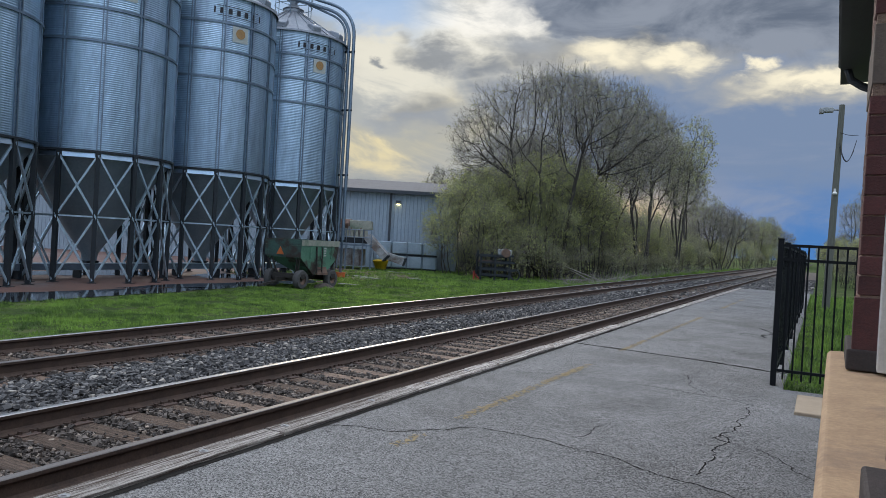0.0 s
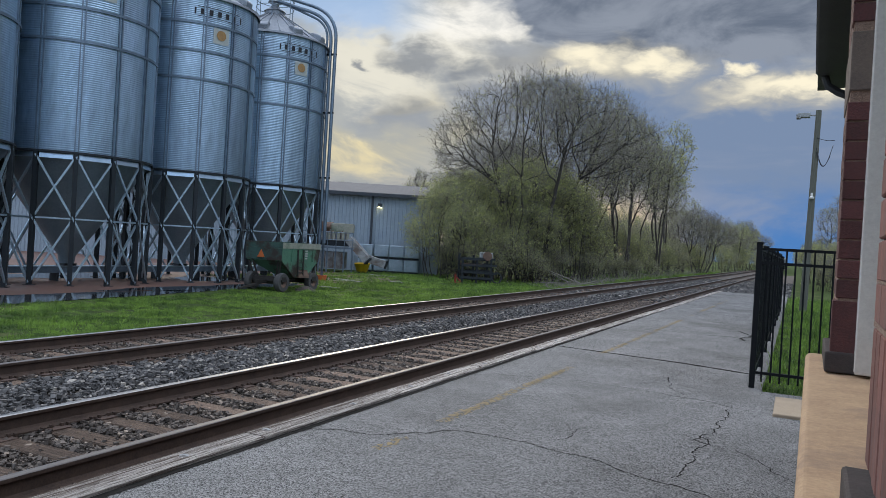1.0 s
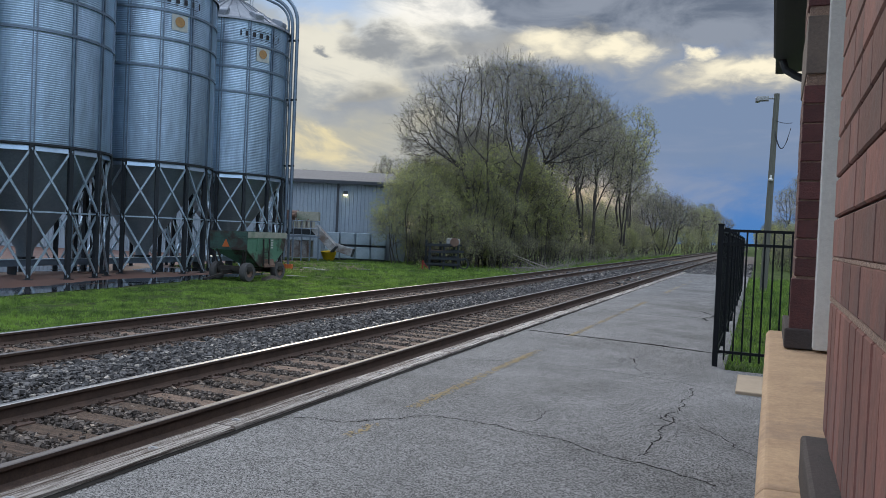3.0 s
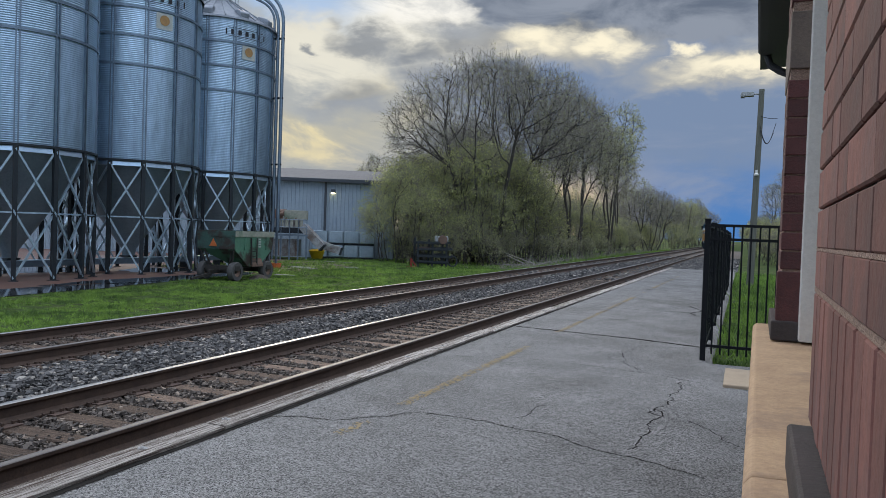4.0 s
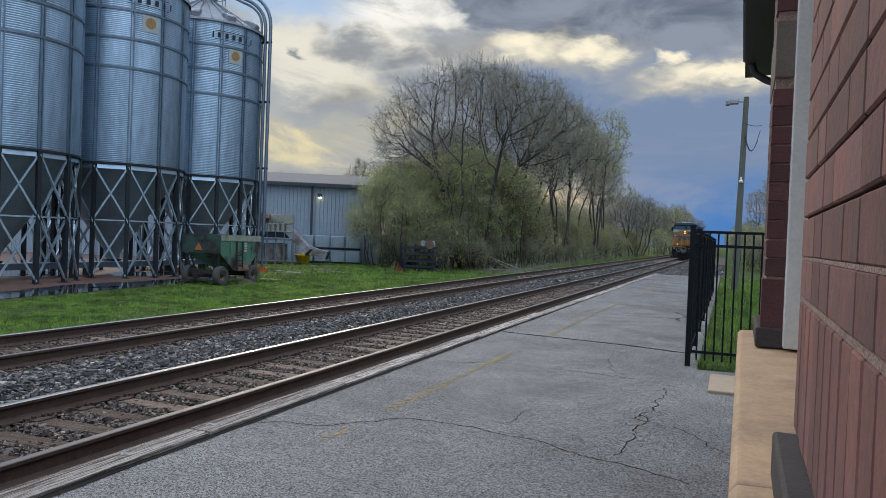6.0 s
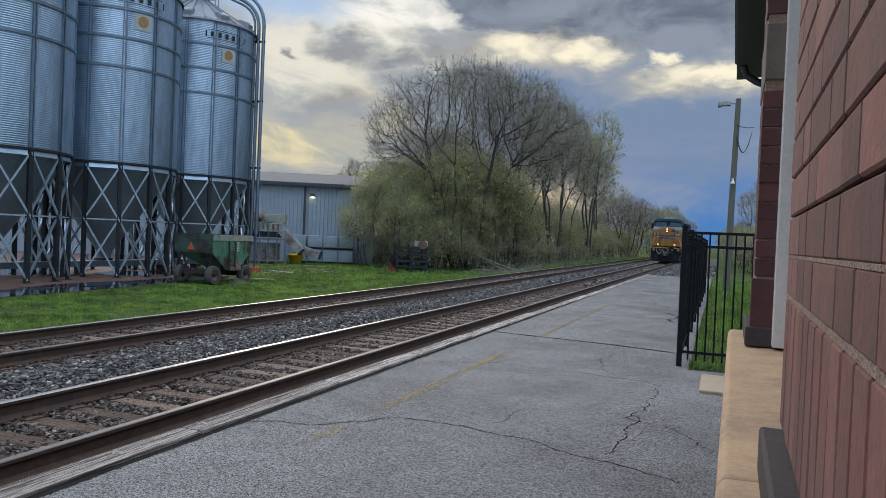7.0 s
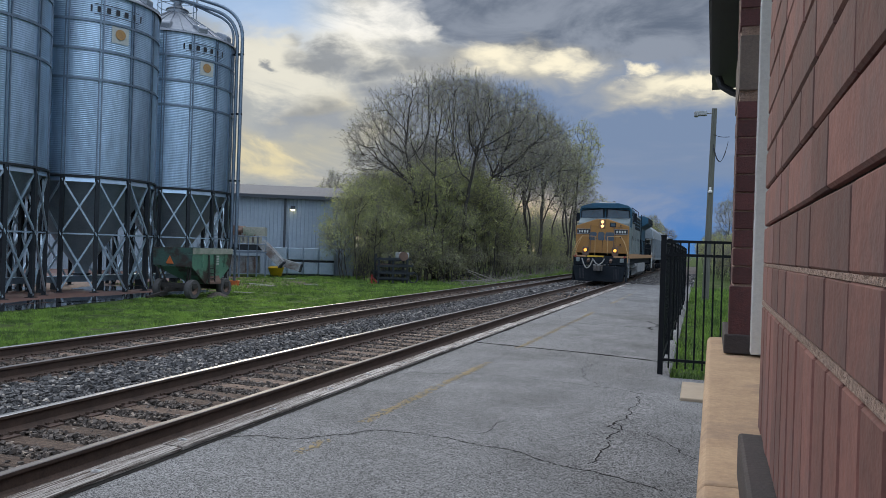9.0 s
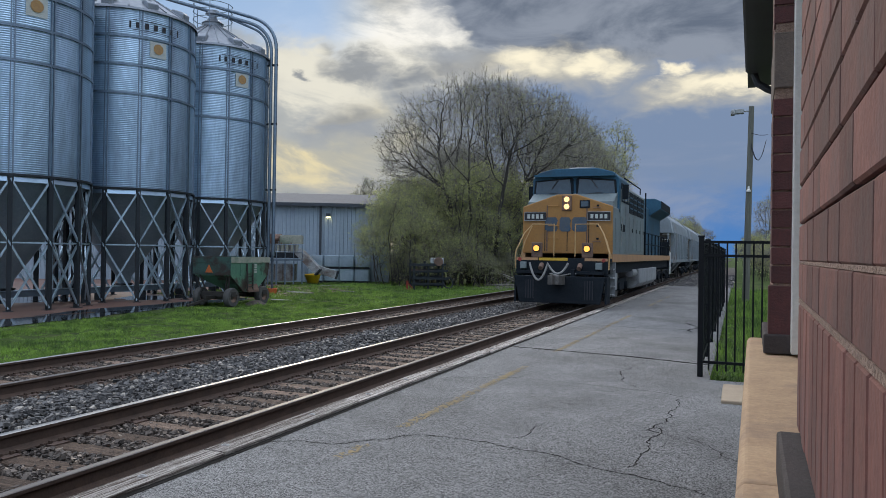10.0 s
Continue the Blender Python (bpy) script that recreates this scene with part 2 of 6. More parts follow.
def part(name, bm, mat, parent=None, label="", smooth=False, bevel=0.0):
    ob = new(name, mesh_of(name, bm, mat, smooth))
    ob.parent = parent
    if bevel:
        b = ob.modifiers.new("worn_edge", "BEVEL")
        b.width, b.segments, b.limit_method = bevel, 2, "ANGLE"
    if label:
        tagged(ob, label)
    return ob


def raw(name, verts, faces, mat, parent=None, smooth=False):
    me = bpy.data.meshes.new(name)
    me.from_pydata(verts, [], faces)
    me.materials.append(mat)
    if smooth:
        me.shade_smooth()
    ob = new(name, me)
    ob.parent = parent
    return ob


def empty(name, label, category, m=None, group="", kind=""):
    ob = tagged(new(name), label, category, group, kind)
    if m:
        ob.matrix_world = m
    return ob


def bm_new():
    return bmesh.new()


# ---- the colours of the place ----
ASPHALT = material("weathered_asphalt", (0.207, 0.203, 0.197), (0.122, 0.119, 0.115), rough=0.9, scale=0.9, fine=40, bump=1.0, contrast=0.16, weight=0.4, stain=(0.108, 0.103, 0.097), stain_at=0.60, spread=0.1, chips=(112.0, 0.85), spec=0.3)
# dark crack filling, also used to paint shade along platform edges
CRACKSHADE = material("crack_dirt_and_shade", (0.014, 0.013, 0.012), (0.026, 0.024, 0.022), rough=0.97, spec=0.08)
LINE = material("faded_yellow_paint", (0.33, 0.25, 0.13), (0.22, 0.178, 0.118), rough=0.9, scale=9, fine=90, spec=0.2)
TIMBER = material("weathered_timber", (0.60, 0.55, 0.50), (0.10, 0.078, 0.064), rough=0.92, scale=3, fine=16, stretch=(22, 0.5, 22), bump=1.0, contrast=0.075, weight=0.5, stain=(0.085, 0.058, 0.043), stain_at=0.55, spread=0.035, per_piece=0.2, spec=0.25)
TIE = material("creosoted_tie", (0.235, 0.165, 0.122), (0.07, 0.052, 0.042), rough=0.94, scale=5, fine=30, stretch=(0.6, 11, 11), bump=1.0, contrast=0.10, per_piece=0.5, spec=0.25)
RAIL = material("rusty_rail_steel", (0.095, 0.062, 0.046), (0.052, 0.037, 0.03), rough=0.8, metal=0.05, scale=6, fine=60, spec=0.3)
RAILTOP = material("polished_rail_head", (0.50, 0.49, 0.48), (0.30, 0.28, 0.265), rough=0.38, metal=1.0, scale=3, stretch=(30, 0.3, 1), bump=0.05)
RAILDULL = material("dull_rail_head", (0.19, 0.175, 0.165), (0.12, 0.105, 0.10), rough=0.55, metal=0.6, scale=3, stretch=(30, 0.3, 1), bump=0.05)
PLATE = material("rusty_tie_plate", (0.11, 0.065, 0.047), (0.055, 0.04, 0.034), rough=0.85, scale=15)
BED = material("ballast_bed", (0.115, 0.095, 0.08), (0.035, 0.032, 0.03), rough=0.95, scale=24, fine=70, bump=1.0, stain=(0.13, 0.09, 0.065))
GRASS = material("lawn_ground", (0.07, 0.105, 0.03), (0.03, 0.045, 0.015), rough=0.95, scale=1.2, fine=40, bump=1.0, stain=(0.09, 0.10, 0.04), spec=0.08)
BLADE = leaf_material("grass_blade", (0.25, 0.40, 0.065), (0.055, 0.105, 0.024), 0.35, 0.8, 0.085)
PAD = material("wet_red_dirt", (0.15, 0.072, 0.05), (0.085, 0.048, 0.037), rough=0.7, scale=0.7, fine=20, stain=(0.13, 0.115, 0.11), stain_at=0.60)
WATER = material("puddle", (0.03, 0.033, 0.035), (0.02, 0.022, 0.025), rough=0.03, scale=1, bump=0.02, spec=0.8)
GALV = material("galvanized_sheet", (0.43, 0.575, 0.71), (0.31, 0.425, 0.535), rough=0.40, metal=0.88, scale=0.9, fine=5, bump=0.04, stain=(0.22, 0.29, 0.38), stain_at=0.55, stretch=(1, 1, 0.25), per_piece=0.09)
GALVTRIM = material("galvanized_trim", (0.22, 0.285, 0.35), (0.13, 0.17, 0.22), rough=0.42, metal=0.75, scale=3, bump=0.05)
ROOFCONE = material("dull_galvanized_roof", (0.31, 0.34, 0.38), (0.18, 0.20, 0.23), rough=0.5, metal=0.6, scale=2, bump=0.1)
HOPPER = material("hopper_steel", (0.27, 0.335, 0.375), (0.185, 0.235, 0.27), rough=0.42, metal=0.5, scale=1.0, fine=14, bump=0.05, stain=(0.22, 0.18, 0.155), stain_at=0.66)
LEG = material("dark_leg_steel", (0.018, 0.025, 0.032), (0.012, 0.016, 0.021), rough=0.6, metal=0.2, scale=4)
PLATEBRIGHT = material("bright_galvanized_plate", (0.58, 0.70, 0.80), (0.42, 0.53, 0.63), rough=0.28, metal=0.9, scale=3, bump=0.05)
BRACE = material("bright_brace", (0.50, 0.62, 0.72), (0.32, 0.42, 0.50), rough=0.38, metal=0.75, scale=4)
INK = material("black_lettering", (0.02, 0.022, 0.03), rough=0.7)
WHITE = material("white_paint", (0.72, 0.72, 0.70), (0.62, 0.61, 0.59), rough=0.6, scale=3, bump=0.05)
STICKER = material("pale_sticker", (0.50, 0.52, 0.48), (0.36, 0.39, 0.38), rough=0.6)
SMILE = material("faded_orange_sticker", (0.42, 0.24, 0.08), (0.28, 0.16, 0.07), rough=0.6)
SIDING = material("blue_grey_siding", (0.30, 0.36, 0.42), (0.25, 0.31, 0.37), rough=0.55, scale=0.6, fine=6, bump=0.03)
SIDINGDARK = material("dark_siding_trim", (0.05, 0.06, 0.075), rough=0.6)
SHEDROOF = material("pale_metal_roof", (0.155, 0.155, 0.16), (0.12, 0.12, 0.125), rough=0.9, metal=0.0, scale=1.2, fine=8, wave=("X", 0.4, 0.4), spec=0.15)
LAMPGLOW = material("lamp_glow", (0.9, 0.8, 0.5), rough=0.4, emit=(1.0, 0.85, 0.45), strength=6.0)
BLACK = material("black_powder_coat", (0.007, 0.008, 0.010), (0.012, 0.013, 0.015), rough=0.55, scale=20, bump=0.05, spec=0.14)
BRICK = material("red_brick", (0.25, 0.10, 0.076), (0.13, 0.057, 0.047), rough=0.88, scale=11, fine=55, bump=0.2, contrast=0.22, stain=(0.13, 0.076, 0.068), stain_at=0.60, per_piece=0.30)
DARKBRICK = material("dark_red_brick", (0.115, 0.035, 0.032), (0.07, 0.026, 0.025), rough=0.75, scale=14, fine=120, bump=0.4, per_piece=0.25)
# mortar with the shade of recessed joints put into its colour
MORTAR = material("shade_darkened_mortar", (0.05, 0.036, 0.031), (0.028, 0.021, 0.019), rough=0.95, scale=30, fine=160, bump=0.7)
SANDMORTAR = material("sandy_mortar", (0.40, 0.265, 0.20), (0.25, 0.165, 0.125), rough=0.95, scale=40, fine=160, bump=0.9)
SANDSTONE = material("tan_sandstone", (0.58, 0.385, 0.225), (0.42, 0.27, 0.16), rough=0.85, scale=7, fine=70, bump=0.4, contrast=0.13, stretch=(1, 1.2, 2), stain=(0.30, 0.20, 0.14), stain_at=0.62)
CONCRETE = material("tan_concrete", (0.40, 0.31, 0.215), (0.30, 0.235, 0.165), rough=0.9, scale=6, fine=90)
POLEWOOD = material("weathered_pole", (0.15, 0.15, 0.125), (0.085, 0.087, 0.072), rough=0.9, scale=3, fine=30, stretch=(10, 10, 0.4))
BARK = material("grey_bark", (0.075, 0.066, 0.058), (0.04, 0.036, 0.033), rough=0.95, scale=3, fine=20)
LEAF = leaf_material("spring_leaf", (0.60, 0.62, 0.25), (0.24, 0.265, 0.11), 0.5, 0.8, 0.09)
BUD = material("brown_twig", (0.28, 0.26, 0.225), (0.165, 0.152, 0.13), rough=0.9, scale=0.6, fine=4, bump=0)
RUST = material("rusty_metal", (0.19, 0.115, 0.08), (0.09, 0.06, 0.05), rough=0.85, scale=4, fine=40)
GREEN = material("faded_green_paint", (0.11, 0.245, 0.165), (0.075, 0.17, 0.12), rough=0.6, scale=2.6, fine=22, stain=(0.05, 0.035, 0.03), stain_at=0.53, spread=0.05)
RUBBER = material("tyre_rubber", (0.055, 0.055, 0.055), (0.085, 0.082, 0.08), rough=0.85)
GREYMETAL = material("grey_machine_paint", (0.36, 0.38, 0.385), (0.19, 0.195, 0.195), rough=0.65, scale=2.4, fine=30, contrast=0.1, stain=(0.12, 0.09, 0.075), stain_at=0.55)
PLASTIC = material("white_tote_plastic", (0.50, 0.59, 0.67), (0.36, 0.45, 0.54), rough=0.4, scale=2)
YELLOW = material("yellow_plastic", (0.75, 0.52, 0.02), (0.6, 0.40, 0.02), rough=0.5)
ORANGE = material("orange_plastic", (0.55, 0.14, 0.03), (0.40, 0.10, 0.03), rough=0.6)
REDPAINT = material("red_paint", (0.30, 0.03, 0.02), (0.18, 0.03, 0.02), rough=0.6)

# ---- ground, road bed, platform ----
GROUND = -0.8
TRACK_NEAR, TRACK_FAR = -5.42, -9.18


def make_ground():
    """One sheet to the horizon: level with the platform on one side, lower past the embankment on the other."""
    prof = [(-2500, GROUND), (-60, GROUND), (-30, GROUND), (-18, GROUND), (-14.2, GROUND + 0.02), (-12.8, -0.55), (-11.6, -0.33), (-11.0, -0.32), (-4.4, -0.36), (-4.2, -0.35), (-0.5, -0.3), (-0.38, -0.12), (12, -0.12), (60, -0.12), (2500, -0.12)]
    ys = [-80, 0, 12, 25, 40, 60, 90, 150, 300, 800, 4000]
    verts = [(x, y, z) for y in ys for x, z in prof]
    n = len(prof)
    faces = [(j * n + i, j * n + i + 1, (j + 1) * n + i + 1, (j + 1) * n + i) for j in range(len(ys) - 1) for i in range(n - 1)]
    tagged(raw("ground", verts, faces, GRASS), "spring-green grass beside the railway", "ground", kind="structure")


make_ground()


def make_ballast_bed():
    bm = bm_new()
    out = [(-11.9, -0.62), (-11.1, -0.27), (-10.3, -0.225), (-8.0, -0.225), (-7.3, -0.19), (-6.6, -0.225), (-4.6, -0.23), (-4.28, -0.23), (-4.28, -0.36), (-11.9, -0.7)]
    m = Matrix(((1, 0, 0, 0), (0, 0, 560, -30), (0, 1, 0, 0), (0, 0, 0, 1)))
    prism(bm, out, m)
    box(bm, -4.3, -0.3, 46.4, 140, -0.32, -0.10)
    tagged(part("ballast_bed", bm, BED), "grey crushed-stone bed under two railway tracks", "ballast", kind="structure")


make_ballast_bed()


def make_platform():
    bm = bm_new()
    box(bm, -3.995, 0.55, -14, 11.25, -0.30, -0.06)
    box(bm, -3.995, -0.36, 11.25, 46.3, -0.30, -0.06)
    p = part("platform", bm, ASPHALT)
    tagged(p, "cracked grey asphalt platform with a timber edge", "platform", kind="structure")
    return p


platform = make_platform()


# ---- railway tracks ----
def rail_outline():
    half = [(0.076, -0.182), (0.076, -0.170), (0.028, -0.152), (0.009, -0.135), (0.009, -0.052), (0.030, -0.040), (0.036, -0.034), (0.037, -0.008)]
    return half + [(-x, z) for x, z in half[::-1]]


def make_track(cx, label):
    track = empty("railway_track", label, "railway track", pose(cx, 0, 0), kind="structure")
    for side in (-1, 1):
        bm = bm_new()
        prism(bm, rail_outline(), Matrix(((1, 0, 0, side * 0.7525), (0, 0, 560, -30), (0, 1, 0, 0), (0, 0, 0, 1))))
        rail = part("rail", bm, RAIL, track)
        bm = bm_new()
        top = [(-0.037, -0.008), (-0.031, -0.0015), (-0.020, 0.0), (0.020, 0.0), (0.031, -0.0015), (0.037, -0.008)]
        prism(bm, top, Matrix(((1, 0, 0, side * 0.7525), (0, 0, 560, -30), (0, 1, 0, 0), (0, 0, 0, 1))))
        part("rail_head", bm, RAILTOP if side < 0 else RAILDULL, rail, "worn running surface")
    return track


near_track = make_track(TRACK_NEAR, "railway track with polished rails on dark wooden ties beside the platform")
far_track = make_track(TRACK_FAR, "second railway track with polished rails beside the grass")


# ---- silos ----
def make_silo():
    R, Z0, ZE, ZP = 3.17, 4.45, 12.75, 14.5
    N, A0 = 14, -9.6  # legs and wall posts round the silo, and the first one's angle
    STEP = 360 / N
    silo = empty("grain_silo", "corrugated galvanized grain silo on dark braced legs with hopper cone", "silo", pose(0, 0, 0), "row of silos")
    tiers = (Z0, Z0 + 4.38, Z0 + 5.70, Z0 + 7.0, ZE)
    bm = bm_new()
    lathe(bm, [(R - 0.03, z) for z in tiers], 48)
    wall = part("wall", bm, GALVTRIM, silo, "corrugated galvanized wall", smooth=True)

    def sheet_mesh(z0, z1):
        """A curved sheet over one bay of the round, rolled into fine level waves."""
        waves = round((z1 - z0) / 0.0866)
        verts, faces, n = [], [], 7
        for i in range(waves * 6 + 1):
            z, r = z0 + (z1 - z0) * i / (waves * 6), R + 0.0058 * math.sin(2 * math.pi * i / 6)
            for k in range(n):
                a = radians(STEP * (k / (n - 1) - 0.5))
                verts.append((r * math.cos(a), r * math.sin(a), z))
        for i in range(waves * 6):
            for k in range(n - 1):
                j = i * n + k
                faces.append((j, j + 1, j + n + 1, j + n))
        me = bpy.data.meshes.new("wall_sheet")
        me.from_pydata(verts, [], faces)
        me.materials.append(GALV)
        me.shade_smooth()
        return me

    rng = random.Random(17)
    for z0, z1 in zip(tiers, tiers[1:]):
        me = sheet_mesh(z0, z1)
        for k in range(N):
            ob = new("wall_sheet", me)
            ob.parent = wall
            ob.matrix_basis = pose(0, 0, 0, 0, 0, A0 + STEP * (k + 0.5)) @ pose(0, 0, 0, 0, 0, rng.uniform(-0.15, 0.15))
    for z in (Z0 + 4.38, Z0 + 5.70, Z0 + 7.0):
        bm = bm_new()
        lathe(bm, [(R, z - 0.05), (R + 0.06, z - 0.05), (R + 0.06, z + 0.05), (R, z + 0.05)], 72)
        part("wind_ring", bm, GALVTRIM, wall)
    for k in range(N):
        for off in (-1.2, 1.2):
            a = radians(A0 + STEP * k + off)
            m = Matrix.Rotation(a, 4, "Z")
            bm = bm_new()
            box(bm, R - 0.005, R + 0.055, -0.025, 0.025, Z0, ZE, m)
            part("stiffener", bm, GALVTRIM, wall)
    bm = bm_new()
    lathe(bm, [(R - 0.1, Z0 - 0.05), (R + 0.10, Z0 - 0.05), (R + 0.10, Z0 + 0.03), (R + 0.02, Z0 + 0.05), (R - 0.1, Z0 + 0.05)], 72)
    part("ring_beam", bm, LEG, silo, "dark ring beam", smooth=True)
    for k in range(N):
        bm = bm_new()
        m = Matrix.Rotation(radians(A0 + STEP * (k + 0.5)), 4, "Z") @ pose(R * math.cos(radians(STEP / 2)) + 0.02, 0, Z0 - 0.17, 0, -9, 0)
        box(bm, 0, 0.03, -0.60, 0.60, -0.10, 0.10, m)
        part("rim_plate", bm, PLATEBRIGHT, silo, "bright galvanized rim plate")
    bm = bm_new()
    lathe(bm, [(R - 0.03, Z0 - 0.05), (0.35, GROUND + 1.1), (0.30, GROUND + 0.75), (0.0, GROUND + 0.75)], 36)
    part("hopper", bm, HOPPER, silo, "dull grey steel hopper cone", smooth=True)
    bm = bm_new()
    lathe(bm, [(R + 0.12, ZE - 0.05), (R + 0.10, ZE + 0.06), (0.55, ZP), (0.55, ZP + 0.22), (0.62, ZP + 0.22), (0.3, ZP + 0.45), (0.22, ZP + 0.5), (0.22, ZP + 0.72), (0.42, ZP + 0.76), (0.36, ZP + 0.95), (0, ZP + 1.02)], 48)
    roof = part("roof", bm, ROOFCONE, silo, "conical sheet metal roof")
    for k in range(24):
        a = radians(15 * k)
        bm = bm_new()
        beam(bm, ((R + 0.1) * math.cos(a), (R + 0.1) * math.sin(a), ZE + 0.09), (0.55 * math.cos(a), 0.55 * math.sin(a), ZP + 0.03), 0.05, 0.05)
        part("rib", bm, ROOFCONE, roof)
    for k in range(10):
        a = 36 * k + 10
        bm = bm_new()
        prism(bm, [(-0.34, -0.14), (0.36, -0.34), (0.42, 0.02), (0.30, 0.14), (-0.2, 0.30), (-0.34, 0.2)], pose(2.78 * math.cos(radians(a)), 2.78 * math.sin(radians(a)), ZE + 0.36, 0, 0, a) @ Matrix(((1, 0, 0, 0), (0, 0, 0.56, -0.28), (0, 1, 0, 0), (0, 0, 0, 1))))
        part("roof_vent", bm, ROOFCONE, roof, bevel=0.05)
    for k in range(N):
        a, b = radians(A0 + STEP * k), radians(A0 + STEP * (k + 1))
        pa, pb = ((R + 0.02) * math.cos(a), (R + 0.02) * math.sin(a)), ((R + 0.02) * math.cos(b), (R + 0.02) * math.sin(b))
        bm = bm_new()
        box(bm, R - 0.07, R + 0.10, -0.085, 0.085, GROUND, Z0 - 0.05, Matrix.Rotation(a, 4, "Z"))
        box(bm, R - 0.16, R + 0.2, -0.17, 0.17, GROUND, GROUND + 0.03, Matrix.Rotation(a, 4, "Z"))
        part("leg", bm, LEG, silo, "dark steel leg")
        top, mid, low = Z0 - 0.15, GROUND + 2.65, GROUND + 0.1
        for z0, z1 in ((mid, top), (low, mid)):
            bm = bm_new()
            beam(bm, (*pa, z0), (*pb, z1), 0.075, 0.075)
            part("brace", bm, BRACE, silo, "bright galvanized diagonal brace")
            bm = bm_new()
            beam(bm, (pa[0] * 1.016, pa[1] * 1.016, z1), (pb[0] * 1.016, pb[1] * 1.016, z0), 0.075, 0.075)
            part("brace", bm, BRACE, silo, "bright galvanized diagonal brace")
        bm = bm_new()
        beam(bm, (*pa, mid), (*pb, mid), 0.06, 0.06)
        part("strut", bm, BRACE, silo)
    return silo


SILO_X = -28.4
silo = make_silo()
silo.matrix_world = pose(SILO_X, 15.5, 0)
silos = [silo] + [copy_thing(silo, pose(SILO_X, y, 0)) for y in (22.0, 28.5, 34.85)]


# ---- metal shed ----
def make_shed():
    L, H, D = 46.0, 6.2, 22.0
    shed = empty("metal_shed", "long blue-grey corrugated metal shed with a pale low roof", "shed", pose(-26.4, 54.7, GROUND, 0, 0, 26.9 + 180), kind="")
    bm = bm_new()
    box(bm, 0, L, -D, -0.05, 0, H)
    wall = part("wall", bm, SIDING, shed, "ribbed blue-grey metal siding")
    for k in range(int(L / 0.305)):
        bm = bm_new()
        prism(bm, [(-0.05, 0), (0.05, 0), (0.02, 0.04), (-0.02, 0.04)], pose(0.15 + k * 0.305, -0.05, 0.0) @ Matrix(((1, 0, 0, 0), (0, 1, 0, 0), (0, 0, H - 0.02, 0), (0, 0, 0, 1))))
        part("siding_rib", bm, SIDING, wall)
    bm = bm_new()
    prism(bm, [(0.35, H + 0.02), (0.35, H + 0.18), (-D / 2, H + 1.75), (-D - 0.35, H + 0.18), (-D - 0.35, H + 0.02)], Matrix(((0, 0, L + 0.6, -0.3), (1, 0, 0, 0), (0, 1, 0, 0), (0, 0, 0, 1))))
    roof = part("roof", bm, SHEDROOF, shed, "pale ribbed metal roof")
    bm = bm_new()
    box(bm, -0.3, L + 0.3, 0.33, 0.45, H - 0.1, H + 0.14)
    part("gutter", bm, SIDINGDARK, roof, "dark eave gutter")
    for x in (5.63, 14.0, 22.5):
        bm = bm_new()
        box(bm, x - 0.09, x + 0.09, -0.05, 0.12, 0, H)
        part("downspout", bm, SIDINGDARK, shed, "dark downspout")
    lamp = bm_new()
    box(lamp, 4.85, 5.2, -0.05, 0.22, 5.28, 5.55)
    lamp = part("wall_lamp", lamp, SIDINGDARK, shed)
    bm = bm_new()
    box(bm, 4.88, 5.17, 0.0, 0.24, 5.20, 5.275)
    part("lamp_glass", bm, LAMPGLOW, lamp, "glowing warm lamp glass")
    return shed


make_shed()


# ---- fence, pole ----
def make_fence():
    H = 2.05
    z0 = -0.06
    fence = empty("metal_fence", "black powder-coated metal picket fence with square posts", "fence", pose(-0.5, 11.5, z0))

    def run(dx, dy, length, first=True):
        n = int(length / 0.115)
        d = Vector((dx, dy, 0))
        for z in (0.22, 1.78, 1.98):
            bm = bm_new()
            beam(bm, Vector((0, 0, z)), d * length + Vector((0, 0, z)), 0.04, 0.04)
            part("fence_rail", bm, BLACK, fence)
        for k in range(1, n):
            p = d * (k * length / n)
            bm = bm_new()
            box(bm, p.x - 0.012, p.x + 0.012, p.y - 0.012, p.y + 0.012, 0.10, 1.98)
            part("picket", bm, BLACK, fence)
        for k in range(0 if first else 1, int(length / 2.4) + 1):
            p = d * (k * 2.4)
            bm = bm_new()
            box(bm, p.x - 0.038, p.x + 0.038, p.y - 0.038, p.y + 0.038, 0, H)
            box(bm, p.x - 0.046, p.x + 0.046, p.y - 0.046, p.y + 0.046, H, H + 0.025)
            part("post", bm, BLACK, fence)

    run(0, 1, 21.0)
    run(1, 0, 2.6, False)


make_fence()


def make_pole():
    pole = empty("light_pole", "weathered wooden utility pole with a grey lamp head", "light pole", pose(0.29, 32.8, -0.12))
    bm = bm_new()
    tube(bm, (0, 0, 0), (0.13, 0, 8.0), 0.145, 0.105, 14)
    part("pole", bm, POLEWOOD, pole, smooth=True)
    bm = bm_new()
    box(bm, -0.62, -0.16, -0.13, 0.13, 7.72, 7.9)
    box(bm, -0.66, -0.5, -0.15, 0.15, 7.68, 7.86)
    part("lamp_head", bm, GREYMETAL, pole, "grey floodlight head", bevel=0.02)
    bm = bm_new()
    tube(bm, (-0.2, 0, 7.82), (0.13, 0, 7.80), 0.03)
    part("bracket", bm, GREYMETAL, pole)


make_pole()


# ---- depot building beside the eye ----
WALL_TURN = -0.95


